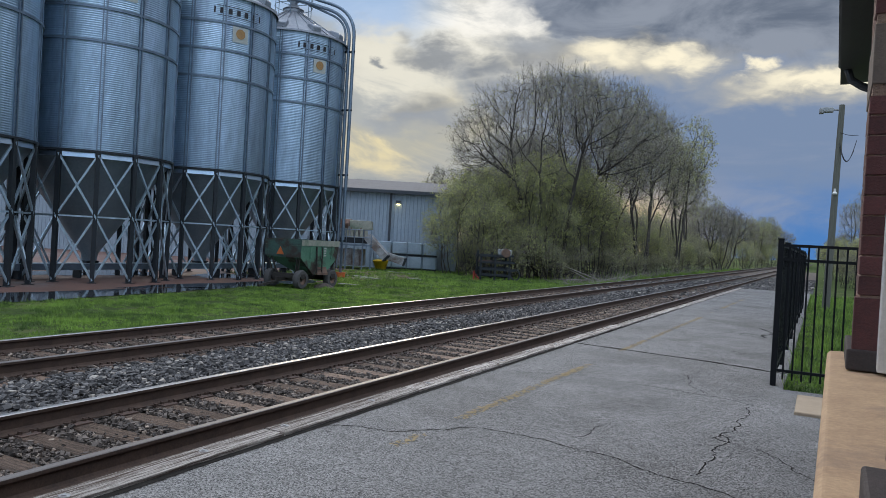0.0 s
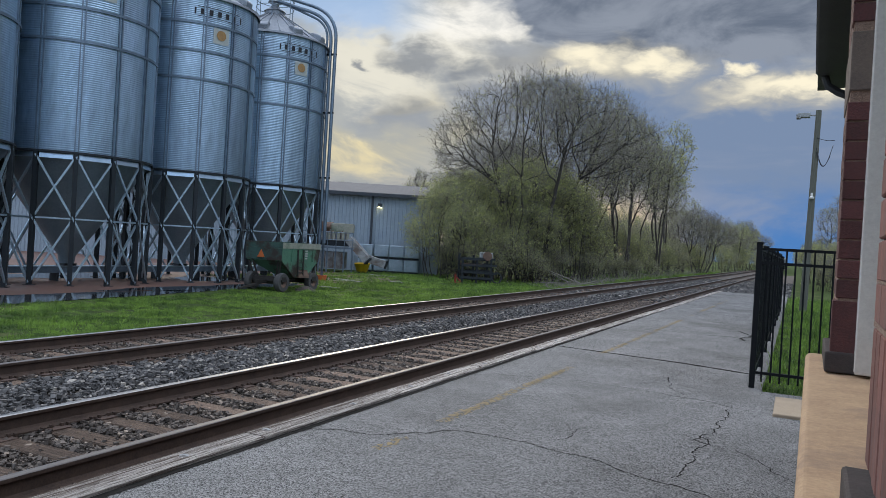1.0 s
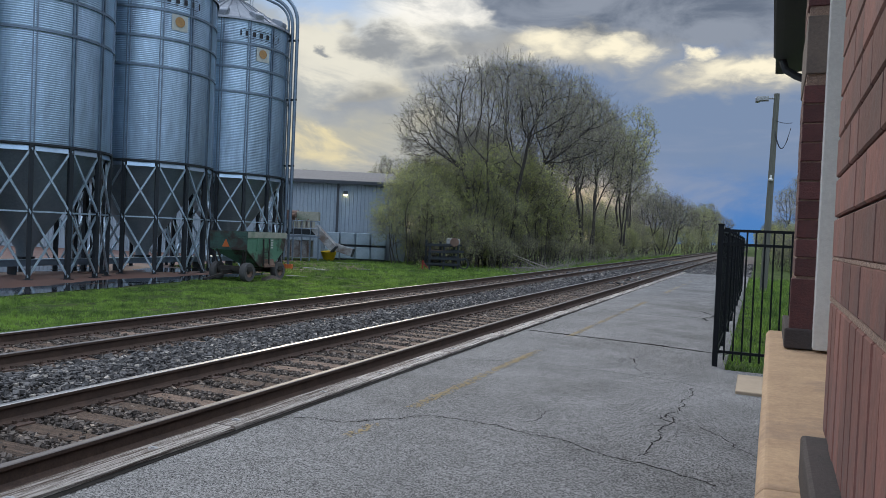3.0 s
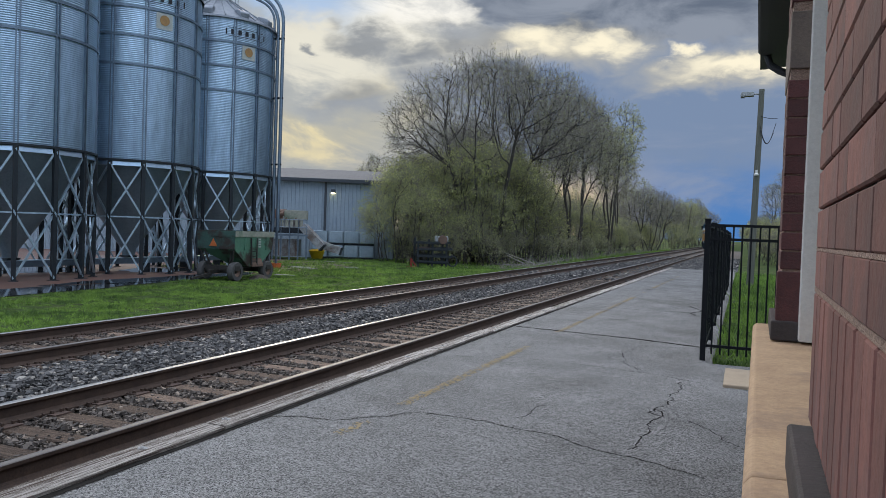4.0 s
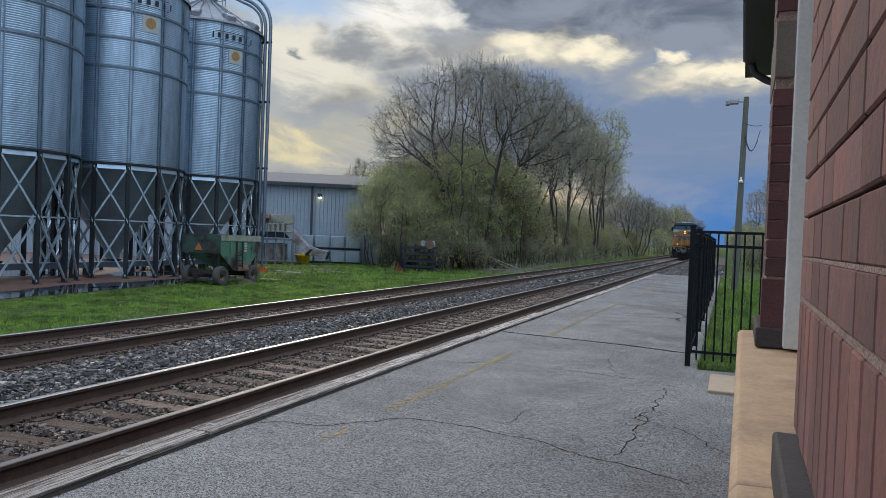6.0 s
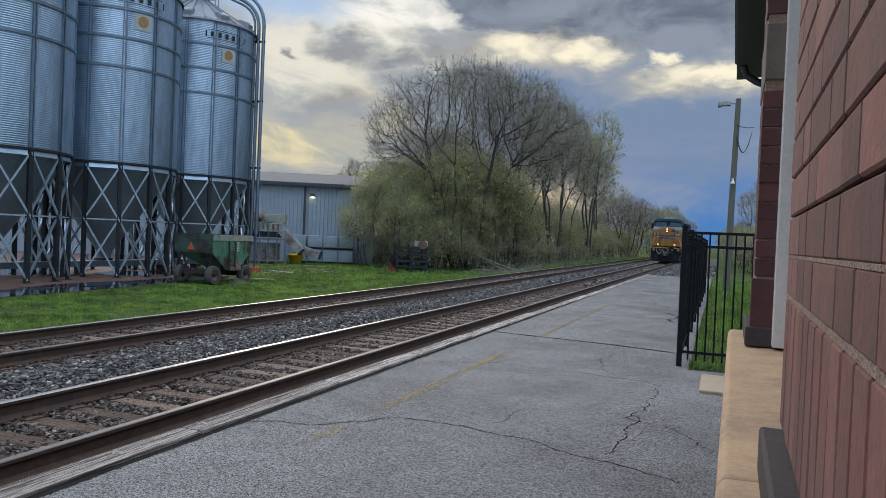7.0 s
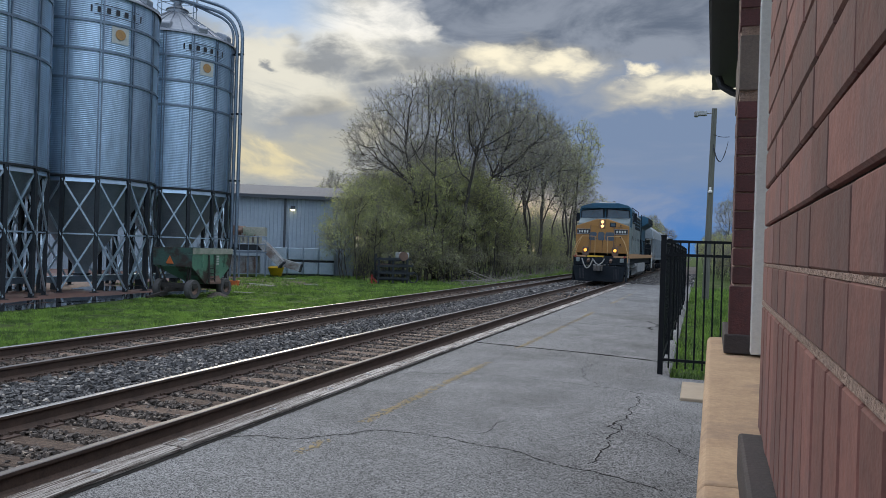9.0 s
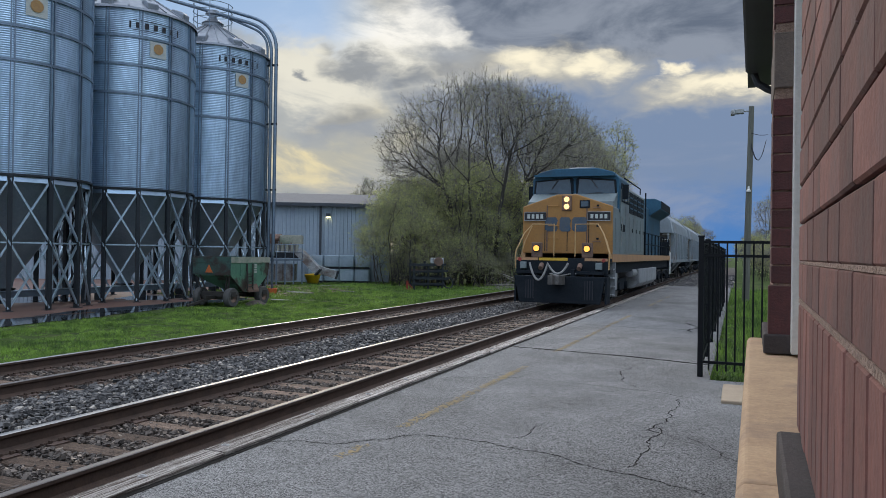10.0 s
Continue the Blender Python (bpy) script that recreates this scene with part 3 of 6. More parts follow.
def make_depot():
    T = pose(0, 0, 0, 0, 0, WALL_TURN)
    depot = empty("depot_building", "red brick depot with tan stone ledge and dark eave", "building", T)
    W = 0.08

    def slab(name, x0, x1, y0, y1, z0, z1, mat, label="", bevel=0.0, parent=None):
        return part(name, box(bm_new(), x0, x1, y0, y1, z0, z1), mat, parent or depot, label, bevel=bevel)

    # ledge in lengths, with a chamfered far end
    for y0, y1 in ((-9.0, -4.5), (-4.494, 1.24), (1.246, 3.66)):
        bm = bm_new()
        out = [(-0.012, 1.17), (-0.012, 1.315), (0.0, 1.33), (0.5, 1.345), (0.5, 1.17)]
        prism(bm, out, Matrix(((1, 0, 0, 0), (0, 0, y1 - y0, y0), (0, 1, 0, 0), (0, 0, 0, 1))))
        part("stone_ledge", bm, SANDSTONE, depot, "tan sandstone ledge", bevel=0.006)
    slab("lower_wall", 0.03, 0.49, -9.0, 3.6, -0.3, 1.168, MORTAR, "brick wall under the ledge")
    piers = []
    for y0, y1, top in ((-9.0, 1.27, 3.44), (3.01, 3.55, 3.44)):
        near = y0 < 0
        # near joints carry painted recess shade, far ones plain sandy mortar
        pier = slab("pier", W + (0.0065 if near else 0.001), 0.49, y0, y1, 1.345, top, MORTAR if near else SANDMORTAR, "mortar joints between the bricks")
        slab("pier_base", W - 0.03, 0.485, y0 - 0.02, y1 + 0.012, 1.338, 1.412, LEDGEDARK, "dark stone base course", 0.006)
        piers.append(pier)
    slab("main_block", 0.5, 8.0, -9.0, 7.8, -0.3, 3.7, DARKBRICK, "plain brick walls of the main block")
    part("roof", prism(bm_new(), [(0.3, 3.75), (8.6, 3.75), (8.6, 3.9), (4.3, 6.0), (0.3, 3.98)], Matrix(((1, 0, 0, 0), (0, 0, 17.4, -9.3), (0, 1, 0, 0), (0, 0, 0, 1)))), DARKEAVE, depot, "dark pitched roof")
    slab("window_glass", 0.30, 0.31, 1.27, 3.0, 1.345, 3.3, GLASS, "dark window pane")
    slab("window_frame", 0.143, 0.30, 2.93, 3.008, 1.346, 3.29, CREAM, "white painted window frame", 0.004)
    slab("window_frame", 0.20, 0.30, 1.27, 1.33, 1.346, 3.3, WHITE, "white painted window frame", 0.004)
    slab("window_head", 0.09, 0.485, 1.275, 3.005, 3.3, 3.43, SANDSTONE, "tan stone lintel")
    slab("pier_block", W - 0.004, 0.165, 2.996, 3.556, 2.345, 2.555, DULLSTONE, "grey-brown stone block", 0.004)
    # eave
    bm = bm_new()
    prism(bm, [(-0.06, 3.45), (-0.06, 3.70), (0.48, 3.93), (0.48, 3.50), (0.0, 3.45)], Matrix(((1, 0, 0, 0), (0, 0, 17.2, -9.0), (0, 1, 0, 0), (0, 0, 0, 1))))
    eave = part("eave", bm, DARKEAVE, depot, "dark painted roof eave")
    bm = bm_new()
    prism(bm, [(-0.085, 3.62), (-0.085, 3.74), (-0.06, 3.74), (-0.06, 3.6)], Matrix(((1, 0, 0, 0), (0, 0, 17.2, -9.0), (0, 1, 0, 0), (0, 0, 0, 1))))
    part("gutter", bm, DARKEAVE, eave)
    bm = bm_new()
    pipe(bm, [(0.0, 7.6, 3.6), (0.0, 7.6, 3.45), (0.03, 7.6, 3.36), (0.12, 7.6, 3.30), (0.3, 7.6, 3.22), (0.42, 7.6, 3.1), (0.42, 7.6, 0.1)], 0.035, 10)
    part("downspout", bm, DARKEAVE, depot, smooth=True)

    def piece(mesh, x, y, z, parent, turn=0.0):
        ob = new("brick", mesh)
        ob.parent = parent
        ob.matrix_basis = pose(x + random.uniform(-0.0005, 0.0005), y, z, random.uniform(-0.35, 0.35), random.uniform(-0.3, 0.3), turn + random.uniform(-0.2, 0.2))

    def brick_mesh(w, length, h, mat):
        bm = box(bm_new(), 0, w, -length / 2, length / 2, -h / 2, h / 2)
        bmesh.ops.bevel(bm, geom=list(bm.edges), offset=0.0024, segments=1, affect="EDGES")
        return mesh_of("brick", bm, mat)

    stretcher = brick_mesh(0.09, 0.2015, 0.0576, BRICK)
    header = brick_mesh(0.09, 0.0990, 0.0576, BRICK)
    soldier = brick_mesh(0.09, 0.061, 0.200, BRICK)
    base = 1.620
    # a header course over the soldiers, then stretchers and headers by turns
    for row in range(22):
        z = 1.6630 + 0.0612 * row
        y, k = 1.27, 0
        while y > -0.35:
            head = row == 0 or (k + row) % 2 == 0
            piece(header if head else stretcher, W, y - (0.0492 if head else 0.1005), z, piers[0])
            y -= 0.1025 if head else 0.205
            k += 1
    for k in range(26):
        piece(soldier, W, 1.24 - 0.067 * k, 1.5255, piers[0])
    for z, h in ((1.6310, 0.0075), (1.6936, 0.0045)):
        part("mortar_bead", box(bm_new(), W + 0.0004, W + 0.05, -0.45, 1.27, z - h / 2, z + h / 2), SANDMORTAR, piers[0], "sandy mortar joint")
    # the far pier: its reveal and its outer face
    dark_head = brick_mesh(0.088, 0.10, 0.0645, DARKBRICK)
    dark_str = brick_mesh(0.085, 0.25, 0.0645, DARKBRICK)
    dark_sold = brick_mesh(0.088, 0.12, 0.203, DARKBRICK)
    base -= 0.019
    for row in range(25):
        z = base + 0.036 + 0.0705 * row
        if 2.32 < z < 2.58:
            continue
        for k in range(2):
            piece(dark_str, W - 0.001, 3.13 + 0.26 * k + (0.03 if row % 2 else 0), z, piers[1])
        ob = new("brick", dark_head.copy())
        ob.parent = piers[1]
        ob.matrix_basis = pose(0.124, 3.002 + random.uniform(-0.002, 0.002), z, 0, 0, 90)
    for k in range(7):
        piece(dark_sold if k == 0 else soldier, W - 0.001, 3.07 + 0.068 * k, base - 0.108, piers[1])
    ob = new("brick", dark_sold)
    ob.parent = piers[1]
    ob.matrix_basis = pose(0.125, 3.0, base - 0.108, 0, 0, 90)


CREAM = material("cream_window_paint", (0.74, 0.69, 0.62), (0.62, 0.57, 0.51), rough=0.7, scale=6, fine=60, bump=0.2)
LEDGEDARK = material("dark_stone_base", (0.06, 0.045, 0.042), (0.04, 0.032, 0.03), rough=0.8, scale=12, fine=90)
DULLSTONE = material("grey_brown_stone", (0.19, 0.145, 0.115), (0.13, 0.10, 0.085), rough=0.9, scale=8, fine=80)
DARKEAVE = material("dark_eave_paint", (0.035, 0.038, 0.042), (0.05, 0.052, 0.056), rough=0.55, scale=6)
GLASS = material("dark_window_glass", (0.02, 0.022, 0.025), rough=0.06, spec=0.8, bump=0)
make_depot()


# ---- platform surface: timbers, cracks, paint ----
def make_timbers():
    y = -12.0
    while y < 46.0:
        length = 2.45
        bm = bm_new()
        w = 0.115
        out = [(-w, -0.2), (-w, -0.004), (-w + 0.012, 0.0), (w - 0.014, 0.0), (w, -0.006), (w, -0.2)]
        prism(bm, out, Matrix(((1, 0, 0, 0), (0, 0, length - random.uniform(0.006, 0.03), 0), (0, 1, 0, 0), (0, 0, 0, 1))))
        ob = part("timber", bm, TIMBER, platform)
        ob.matrix_basis = pose(-4.165 + 0.005 * max(0, y - 8) * 0.8 + random.uniform(-0.008, 0.008), y, -0.03 + random.uniform(-0.008, 0.006), 0, random.uniform(-1.2, 1.2), random.uniform(-0.15, 0.15))
        for f in (0.12, 0.62):
            bolt = part("bolt", lathe(bm_new(), [(0, 0), (0.038, 0), (0.038, 0.004), (0.018, 0.006), (0.016, 0.012), (0, 0.012)], 10), GREYMETAL, ob, "pale bolt head with a washer")
            bolt.matrix_basis = pose(random.uniform(-0.03, 0.03), length * (f + random.uniform(-0.05, 0.05)), -0.001)
        y += length


make_timbers()
# flush dark strip that paints the shade in the gap beside the timbers
part("tar_joint", box(bm_new(), -4.06, -3.985, -12.0, 46.2, -0.2, -0.056), CRACKSHADE, platform, "dark strip painted as the shade in the edge gap")


def make_crack(points, width, parent=platform, mat=CRACKSHADE, z=-0.0575, wander=0.05):
    """A ragged thin dark band along a few corners, for cracks and for painted edge shade."""
    pts, rng = [Vector(p) for p in points], random.Random(int(1000 * width) + len(points))
    for _ in range(5):
        fine = [pts[0]]
        for a, b in zip(pts, pts[1:]):
            d = b - a
            fine += [(a + b) / 2 + Vector((-d.y, d.x)) * rng.uniform(-1, 1) * wander * 2.2, b]
        pts = fine
        wander *= 1.08
    verts, faces = [], []
    for i, p in enumerate(pts):
        d = (pts[min(i + 1, len(pts) - 1)] - pts[max(i - 1, 0)]).normalized()
        w = width * rng.uniform(0.25, 1.0)
        n = Vector((-d.y, d.x))
        verts += [(*(p + n * w), z), (*(p - n * w), z)]
        if i:
            k = 2 * i
            faces.append((k - 2, k - 1, k + 1, k))
    raw("crack_and_shade", verts, faces, mat, parent)


# ragged rim for the painted gap shade
make_crack([(-3.982, -6.0 + 1.2 * k) for k in range(35)], 0.016, z=-0.0552, wander=0.006)
make_crack([(-4.0, 5.70), (-3.37, 5.91), (-3.05, 6.24), (-2.95, 6.45), (-2.16, 6.55), (-1.59, 6.40), (-1.05, 6.10), (-0.45, 5.88), (-0.2, 5.76)], 0.011)
make_crack([(-3.83, 9.69), (-2.94, 10.17), (-2.19, 10.13), (-1.57, 10.05), (-0.89, 9.88), (-0.25, 9.56)], 0.010)
make_crack([(-0.66, 9.56), (-0.65, 8.46), (-0.79, 7.89), (-0.67, 7.61), (-0.78, 7.22), (-0.76, 6.80), (-0.83, 6.25)], 0.010)
make_crack([(-0.79, 7.89), (-0.83, 7.70), (-0.67, 7.61)], 0.012)
# extra-wide band: paints the shade under a raised slab's step
make_crack([(-3.95, 13.6), (-2.77, 13.39), (-1.70, 13.21), (-0.64, 12.86), (-0.38, 12.8)], 0.075, wander=0.008)
make_crack([(-3.85, 26.1), (-2.6, 26.3), (-1.3, 25.95), (-0.38, 26.1)], 0.05, wander=0.01)
make_crack([(-1.54, 11.98), (-1.59, 11.17), (-1.47, 10.53), (-1.24, 10.10)], 0.009)
make_crack([(-1.81, 7.48), (-1.91, 7.33), (-1.88, 7.08), (-1.95, 6.80)], 0.007)
make_crack([(-0.45, 7.57), (-0.24, 7.31), (-0.07, 6.92), (0.08, 6.71)], 0.008)
make_crack([(-1.3, 20.6), (-0.9, 19.6), (-1.0, 18.2)], 0.045)
make_crack([(-3.6, 18.9), (-2.0, 18.6), (-0.4, 18.8)], 0.03)
make_crack([(-3.8, 34.0), (-2.0, 34.4), (-0.4, 34.1)], 0.06, wander=0.01)


def make_line():
    """The worn yellow line: what is left of it lies in ragged flakes."""
    rng = random.Random(5)
    verts, faces = [], []
    y = 2.0
    while y < 40:
        keep = noise.noise(Vector((y * 0.45, 3.1, 0))) + 0.35 * noise.noise(Vector((y * 2.1, 7.7, 0)))
        if keep > -0.02:
            for _ in range(int(74 * min(1, keep + 0.25))):
                cx, cy = -3.20 + 0.011 * y + rng.triangular(-0.075, 0.075), y + rng.uniform(0, 0.25)
                r, lift = rng.uniform(0.006, 0.021), rng.uniform(0.0, 0.002)
                k = len(verts)
                for j in range(6):
                    a = j * math.pi / 3
                    rr = r * rng.uniform(0.5, 1.2)
                    verts.append((cx + rr * math.cos(a), cy + 1.6 * rr * math.sin(a), -0.0572 + lift))
                faces.append(tuple(range(k, k + 6)))
        y += 0.25
    tagged(raw("paint_flakes", verts, faces, LINE, platform), kind="stuff")


make_line()


def make_slab():
    bm = box(bm_new(), -0.17, 0.5, 9.5, 10.75, -0.2, -0.02)
    tagged(part("concrete_slab", bm, CONCRETE, bevel=0.015), "small tan concrete slab beside the fence corner", "slab")


make_slab()


# ---- silo yard ----
def make_yard():
    bm = bm_new()
    box(bm, -60, -23.1, 2, 46, GROUND - 0.3, GROUND + 0.012)
    tagged(part("yard", bm, PAD), "wet reddish dirt yard under the silos", "yard", kind="structure")
    rng = random.Random(11)
    for cx, cy, rx, ry in ((-22.2, 15.5, 1.25, 7.5), (-23.3, 26.0, 1.0, 6.0), (-31, 24, 1.8, 4), (-35, 35, 2.5, 4), (-27.5, 30, 1.4, 2.5)):
        verts, n = [], 40
        for k in range(n):
            a = 2 * math.pi * k / n
            s = 1 + 0.16 * math.sin(3 * a + cx) + 0.09 * math.sin(7 * a + cy) + rng.uniform(-0.05, 0.05)
            verts.append((cx + rx * s * math.cos(a), cy + ry * s * math.sin(a), GROUND + 0.02))
        tagged(raw("puddle", verts, [tuple(range(n))], WATER), "still rain puddle beside the silo yard", "puddle", kind="structure")


make_yard()


def make_pipes():
    spout = empty("grain_spout", "galvanized grain spout pipes bending down from the silo roofs", "pipe")

    def run(start, corner, foot, bend, r):
        """A straight slope, a round bend and a plumb drop."""
        a, c, f = Vector(start), Vector(corner), Vector(foot)
        u, w = (c - a).normalized(), (f - c).normalized()
        p0, p1 = c - u * bend, c + w * bend
        pts = [a, p0] + [p0.lerp(c, k / 8).lerp(c.lerp(p1, k / 8), k / 8) for k in range(1, 8)] + [p1, f]
        part("pipe", pipe(bm_new(), pts, r, 12), GALVTRIM, spout, smooth=True)

    run((-34.3, 31.4, 17.4), (-24.95, 36.2, 14.75), (-24.95, 36.2, 1.4), 1.5, 0.10)
    run((-34.5, 31.4, 17.1), (-25.28, 36.2, 14.5), (-25.28, 36.2, 1.4), 1.4, 0.10)
    run((-27.8, 35.0, 15.2), (-25.55, 36.2, 14.2), (-25.55, 36.2, 2.3), 0.9, 0.07)
    for z in (12.4, 9.0, 5.2):
        part("clamp", box(bm_new(), -25.65, -24.85, 36.14, 36.26, z - 0.05, z + 0.05), LEG, spout)
    part("support", beam(bm_new(), (-25.1, 36.36, GROUND), (-25.1, 36.36, 5.0), 0.1, 0.1), GALVTRIM, spout)


make_pipes()


def make_conveyor():
    """A covered trough on short legs under the hoppers' mouths, with a boot under each."""
    c = empty("grain_conveyor", "long galvanized trough conveyor on short legs under the silos", "conveyor", pose(SILO_X, 0, GROUND))
    part("trough", along_conveyor(13.0, 38.5, 0.22, 0.36, 0.62), GALVTRIM, c)
    part("cover", along_conveyor(13.0, 38.5, 0.25, 0.62, 0.65), PLATEBRIGHT, c, "bright cover plates")
    for y in (15.5, 22.0, 28.5, 34.85):
        part("boot", prism(bm_new(), [(-0.3, 0), (0.3, 0), (0.22, -0.1), (-0.22, -0.1)], Matrix(((1, 0, 0, 0), (0, 0, 0.6, y - 0.3), (0, 1, 0, 0.76), (0, 0, 0, 1)))), LEG, c)
    for k in range(10):
        y = 13.2 + 2.75 * k
        part("leg", box(bm_new(), -0.24, 0.24, y - 0.04, y + 0.04, 0.012, 0.36), LEG, c)


def along_conveyor(y0, y1, half, z0, z1):
    return box(bm_new(), -half, half, y0, y1, z0, z1)


make_conveyor()


def make_roof_rails():
    """Guard rails and ladders at the silo tops."""
    for s, y in zip(silos, (15.5, 22.0, 28.5, 34.85)):
        g = empty("roof_guard", "thin white guard rail round a silo roof hatch", "guard rail", pose(SILO_X, y, 14.55), "silo roof guards")
        for z in (0.35, 0.8, 1.2):
            ring = [(1.1 * math.cos(radians(30 * k)), 1.1 * math.sin(radians(30 * k)), z) for k in range(13)]
            part("rail", pipe(bm_new(), ring, 0.022, 5), GALVTRIM, g)
        for k in range(6):
            a = radians(60 * k)
            part("post", tube(bm_new(), (1.1 * math.cos(a), 1.1 * math.sin(a), -0.38), (1.1 * math.cos(a), 1.1 * math.sin(a), 1.2), 0.022, n=5), GALVTRIM, g)


make_roof_rails()


def make_signs():
    """The maker's name as bars in a pointed frame, and a pale sticker with a faded disc."""
    R = 3.17
    for s in silos:
        sign = part("sign", bm_new(), INK, s, "black name bars in a pointed frame")
        me, bm = sign.data, bm_new()

        def patch(a0, a1, z0, z1, rad=R + 0.04):
            n = max(1, int((a1 - a0) / 3))
            for k in range(n):
                b0, b1 = radians(a0 + (a1 - a0) * k / n), radians(a0 + (a1 - a0) * (k + 1) / n)
                q = [(rad * math.cos(b0), rad * math.sin(b0)), (rad * math.cos(b1), rad * math.sin(b1))]
                v = [bm.verts.new((*q[0], z0)), bm.verts.new((*q[1], z0)), bm.verts.new((*q[1], z1)), bm.verts.new((*q[0], z1))]
                bm.faces.new(v)

        zc = 12.0
        for z in (zc - 0.24, zc + 0.215):
            patch(-42, -4, z, z + 0.03)
        for a in (-44.5, -3.0):
            patch(a, a + 1.4, zc - 0.16, zc + 0.16)
        for k in range(5):
            a = -39.5 + 7.2 * k
            patch(a, a + 3.2, zc - 0.13, zc + 0.13)
        bm.to_mesh(me)
        bm.free()
        bm = bm_new()
        v = []
        rad = R + 0.045
        for a, z in ((-28, 10.62), (-14, 10.62), (-14, 11.36), (-28, 11.36)):
            v.append(bm.verts.new((rad * math.cos(radians(a)), rad * math.sin(radians(a)), z)))
        bm.faces.new(v)
        st = part("sticker", bm, STICKER, s, "pale square sticker")
        bm = bm_new()
        c = Vector((rad * math.cos(radians(-21)), rad * math.sin(radians(-21)), 11.03))
        n = Vector((math.cos(radians(-21)), math.sin(radians(-21)), 0))
        u = Vector((-n.y, n.x, 0))
        bm.faces.new([bm.verts.new(c + n * 0.006 + u * 0.24 * math.cos(k * math.pi / 10) + Vector((0, 0, 0.24 * math.sin(k * math.pi / 10)))) for k in range(20)])
        part("disc", bm, SMILE, st, "faded orange disc")


make_signs()


# ---- gravity wagon ----
def wheel(parent, name, x, y, r, w, axle="x"):
    bm = bm_new()
    prof = [(r * 0.55, -w / 2), (r * 0.93, -w / 2), (r, -w * 0.3), (r, w * 0.3), (r * 0.93, w / 2), (r * 0.55, w / 2)]
    lathe(bm, prof, 22)
    ob = part("wheel", bm, RUBBER, parent, "worn black tyre", smooth=True)
    ob.matrix_basis = pose(x, y, r, 0, 90, 0)
    bm = bm_new()
    lathe(bm, [(0.0, -w * 0.1), (r * 0.2, -w * 0.12), (r * 0.3, -w * 0.3), (r * 0.56, -w * 0.42), (r * 0.56, w * 0.42), (r * 0.3, w * 0.3), (r * 0.2, w * 0.12), (0, w * 0.1)], 18)
    part("rim", bm, RUST, ob, "rusty steel rim", smooth=True)


def make_wagon():
    """Box flaring up from a sloped hopper, on a running gear with four wheels; length along y."""
    wag = empty("gravity_wagon", "faded green rusty gravity grain wagon with pale top boards", "farm wagon", pose(-21.3, 27.75, GROUND, 0, 0, 1))
    L, Wd, zt, zb = 2.9, 1.0, 1.95, 1.15
    bm = bm_new()
    top = [(-Wd, -L / 2), (Wd, -L / 2), (Wd, L / 2), (-Wd, L / 2)]
    lo = [(-Wd * 0.96, -L / 2 * 0.96), (Wd * 0.96, -L / 2 * 0.96), (Wd * 0.96, L / 2 * 0.96), (-Wd * 0.96, L / 2 * 0.96)]
    bot = [(0.1, -0.40), (Wd * 0.93, -0.40), (Wd * 0.93, 0.45), (0.1, 0.45)]
    rings = [[bm.verts.new((x, y, z)) for x, y in pts] for pts, z in ((top, zt), (lo, 1.36), (bot, 0.62))]
    for a, b in zip(rings, rings[1:]):
        for i in range(4):
            bm.faces.new((a[i], a[(i + 1) % 4], b[(i + 1) % 4], b[i]))
    bm.faces.new(rings[2]), bm.faces.new(rings[0])
    part("hopper_box", bm, GREEN, wag, "faded green box streaked with rust", bevel=0.02)
    for x0, x1, y0, y1 in ((-Wd - 0.03, -Wd + 0.02, -L / 2, L / 2), (Wd - 0.02, Wd + 0.03, -L / 2, L / 2), (-Wd, Wd, -L / 2 - 0.03, -L / 2 + 0.02), (-Wd, Wd, L / 2 - 0.02, L / 2 + 0.03)):
        part("top_board", box(bm_new(), x0, x1, y0, y1, zt - 0.02, zt + 0.24), PALEBOARD if x0 > 0 else GREENDARK, wag, "weathered extension board")
    part("end_panel", prism(bm_new(), [(-Wd * 0.97, 1.40), (Wd * 0.97, 1.40), (Wd * 0.99, zt - 0.03), (-Wd * 0.99, zt - 0.03)], Matrix(((1, 0, 0, 0), (0, 0, 0.03, -L / 2 - 0.02), (0, 1, 0, 0), (0, 0, 0, 1)))), GREENDARK, wag, "dark green end panel with rust blotches")
    for x in (-0.45, 0.5):
        part("end_strut", beam(bm_new(), (x, -1.15, 0.5), (x * 1.5, -1.38, 1.42), 0.07, 0.07), UNDERDARK, wag)
    part("cross_beam", box(bm_new(), -0.95, 0.95, -1.32, -1.0, 0.46, 0.66), UNDERDARK, wag, "dark bolster beam")
    part("cross_beam", box(bm_new(), -0.95, 0.95, 1.0, 1.32, 0.46, 0.66), UNDERDARK, wag, "dark bolster beam")
    for k in range(3):
        part("ladder_rung", box(bm_new(), Wd + 0.03, Wd + 0.06, -0.28, 0.08, 0.85 + 0.22 * k, 0.88 + 0.22 * k), UNDERDARK, wag)
    part("ladder_rail", beam(bm_new(), (Wd + 0.04, -0.30, 0.7), (Wd + 0.04, -0.36, 1.9), 0.05, 0.05), UNDERDARK, wag)
    part("ladder_rail", beam(bm_new(), (Wd + 0.04, 0.10, 0.7), (Wd + 0.04, 0.06, 1.9), 0.05, 0.05), UNDERDARK, wag)
    for y in (-0.75, 0.05, 0.85):
        part("side_rib", box(bm_new(), Wd - 0.03, Wd + 0.035, y - 0.03, y + 0.03, zb + 0.2, zt), GREEN, wag)
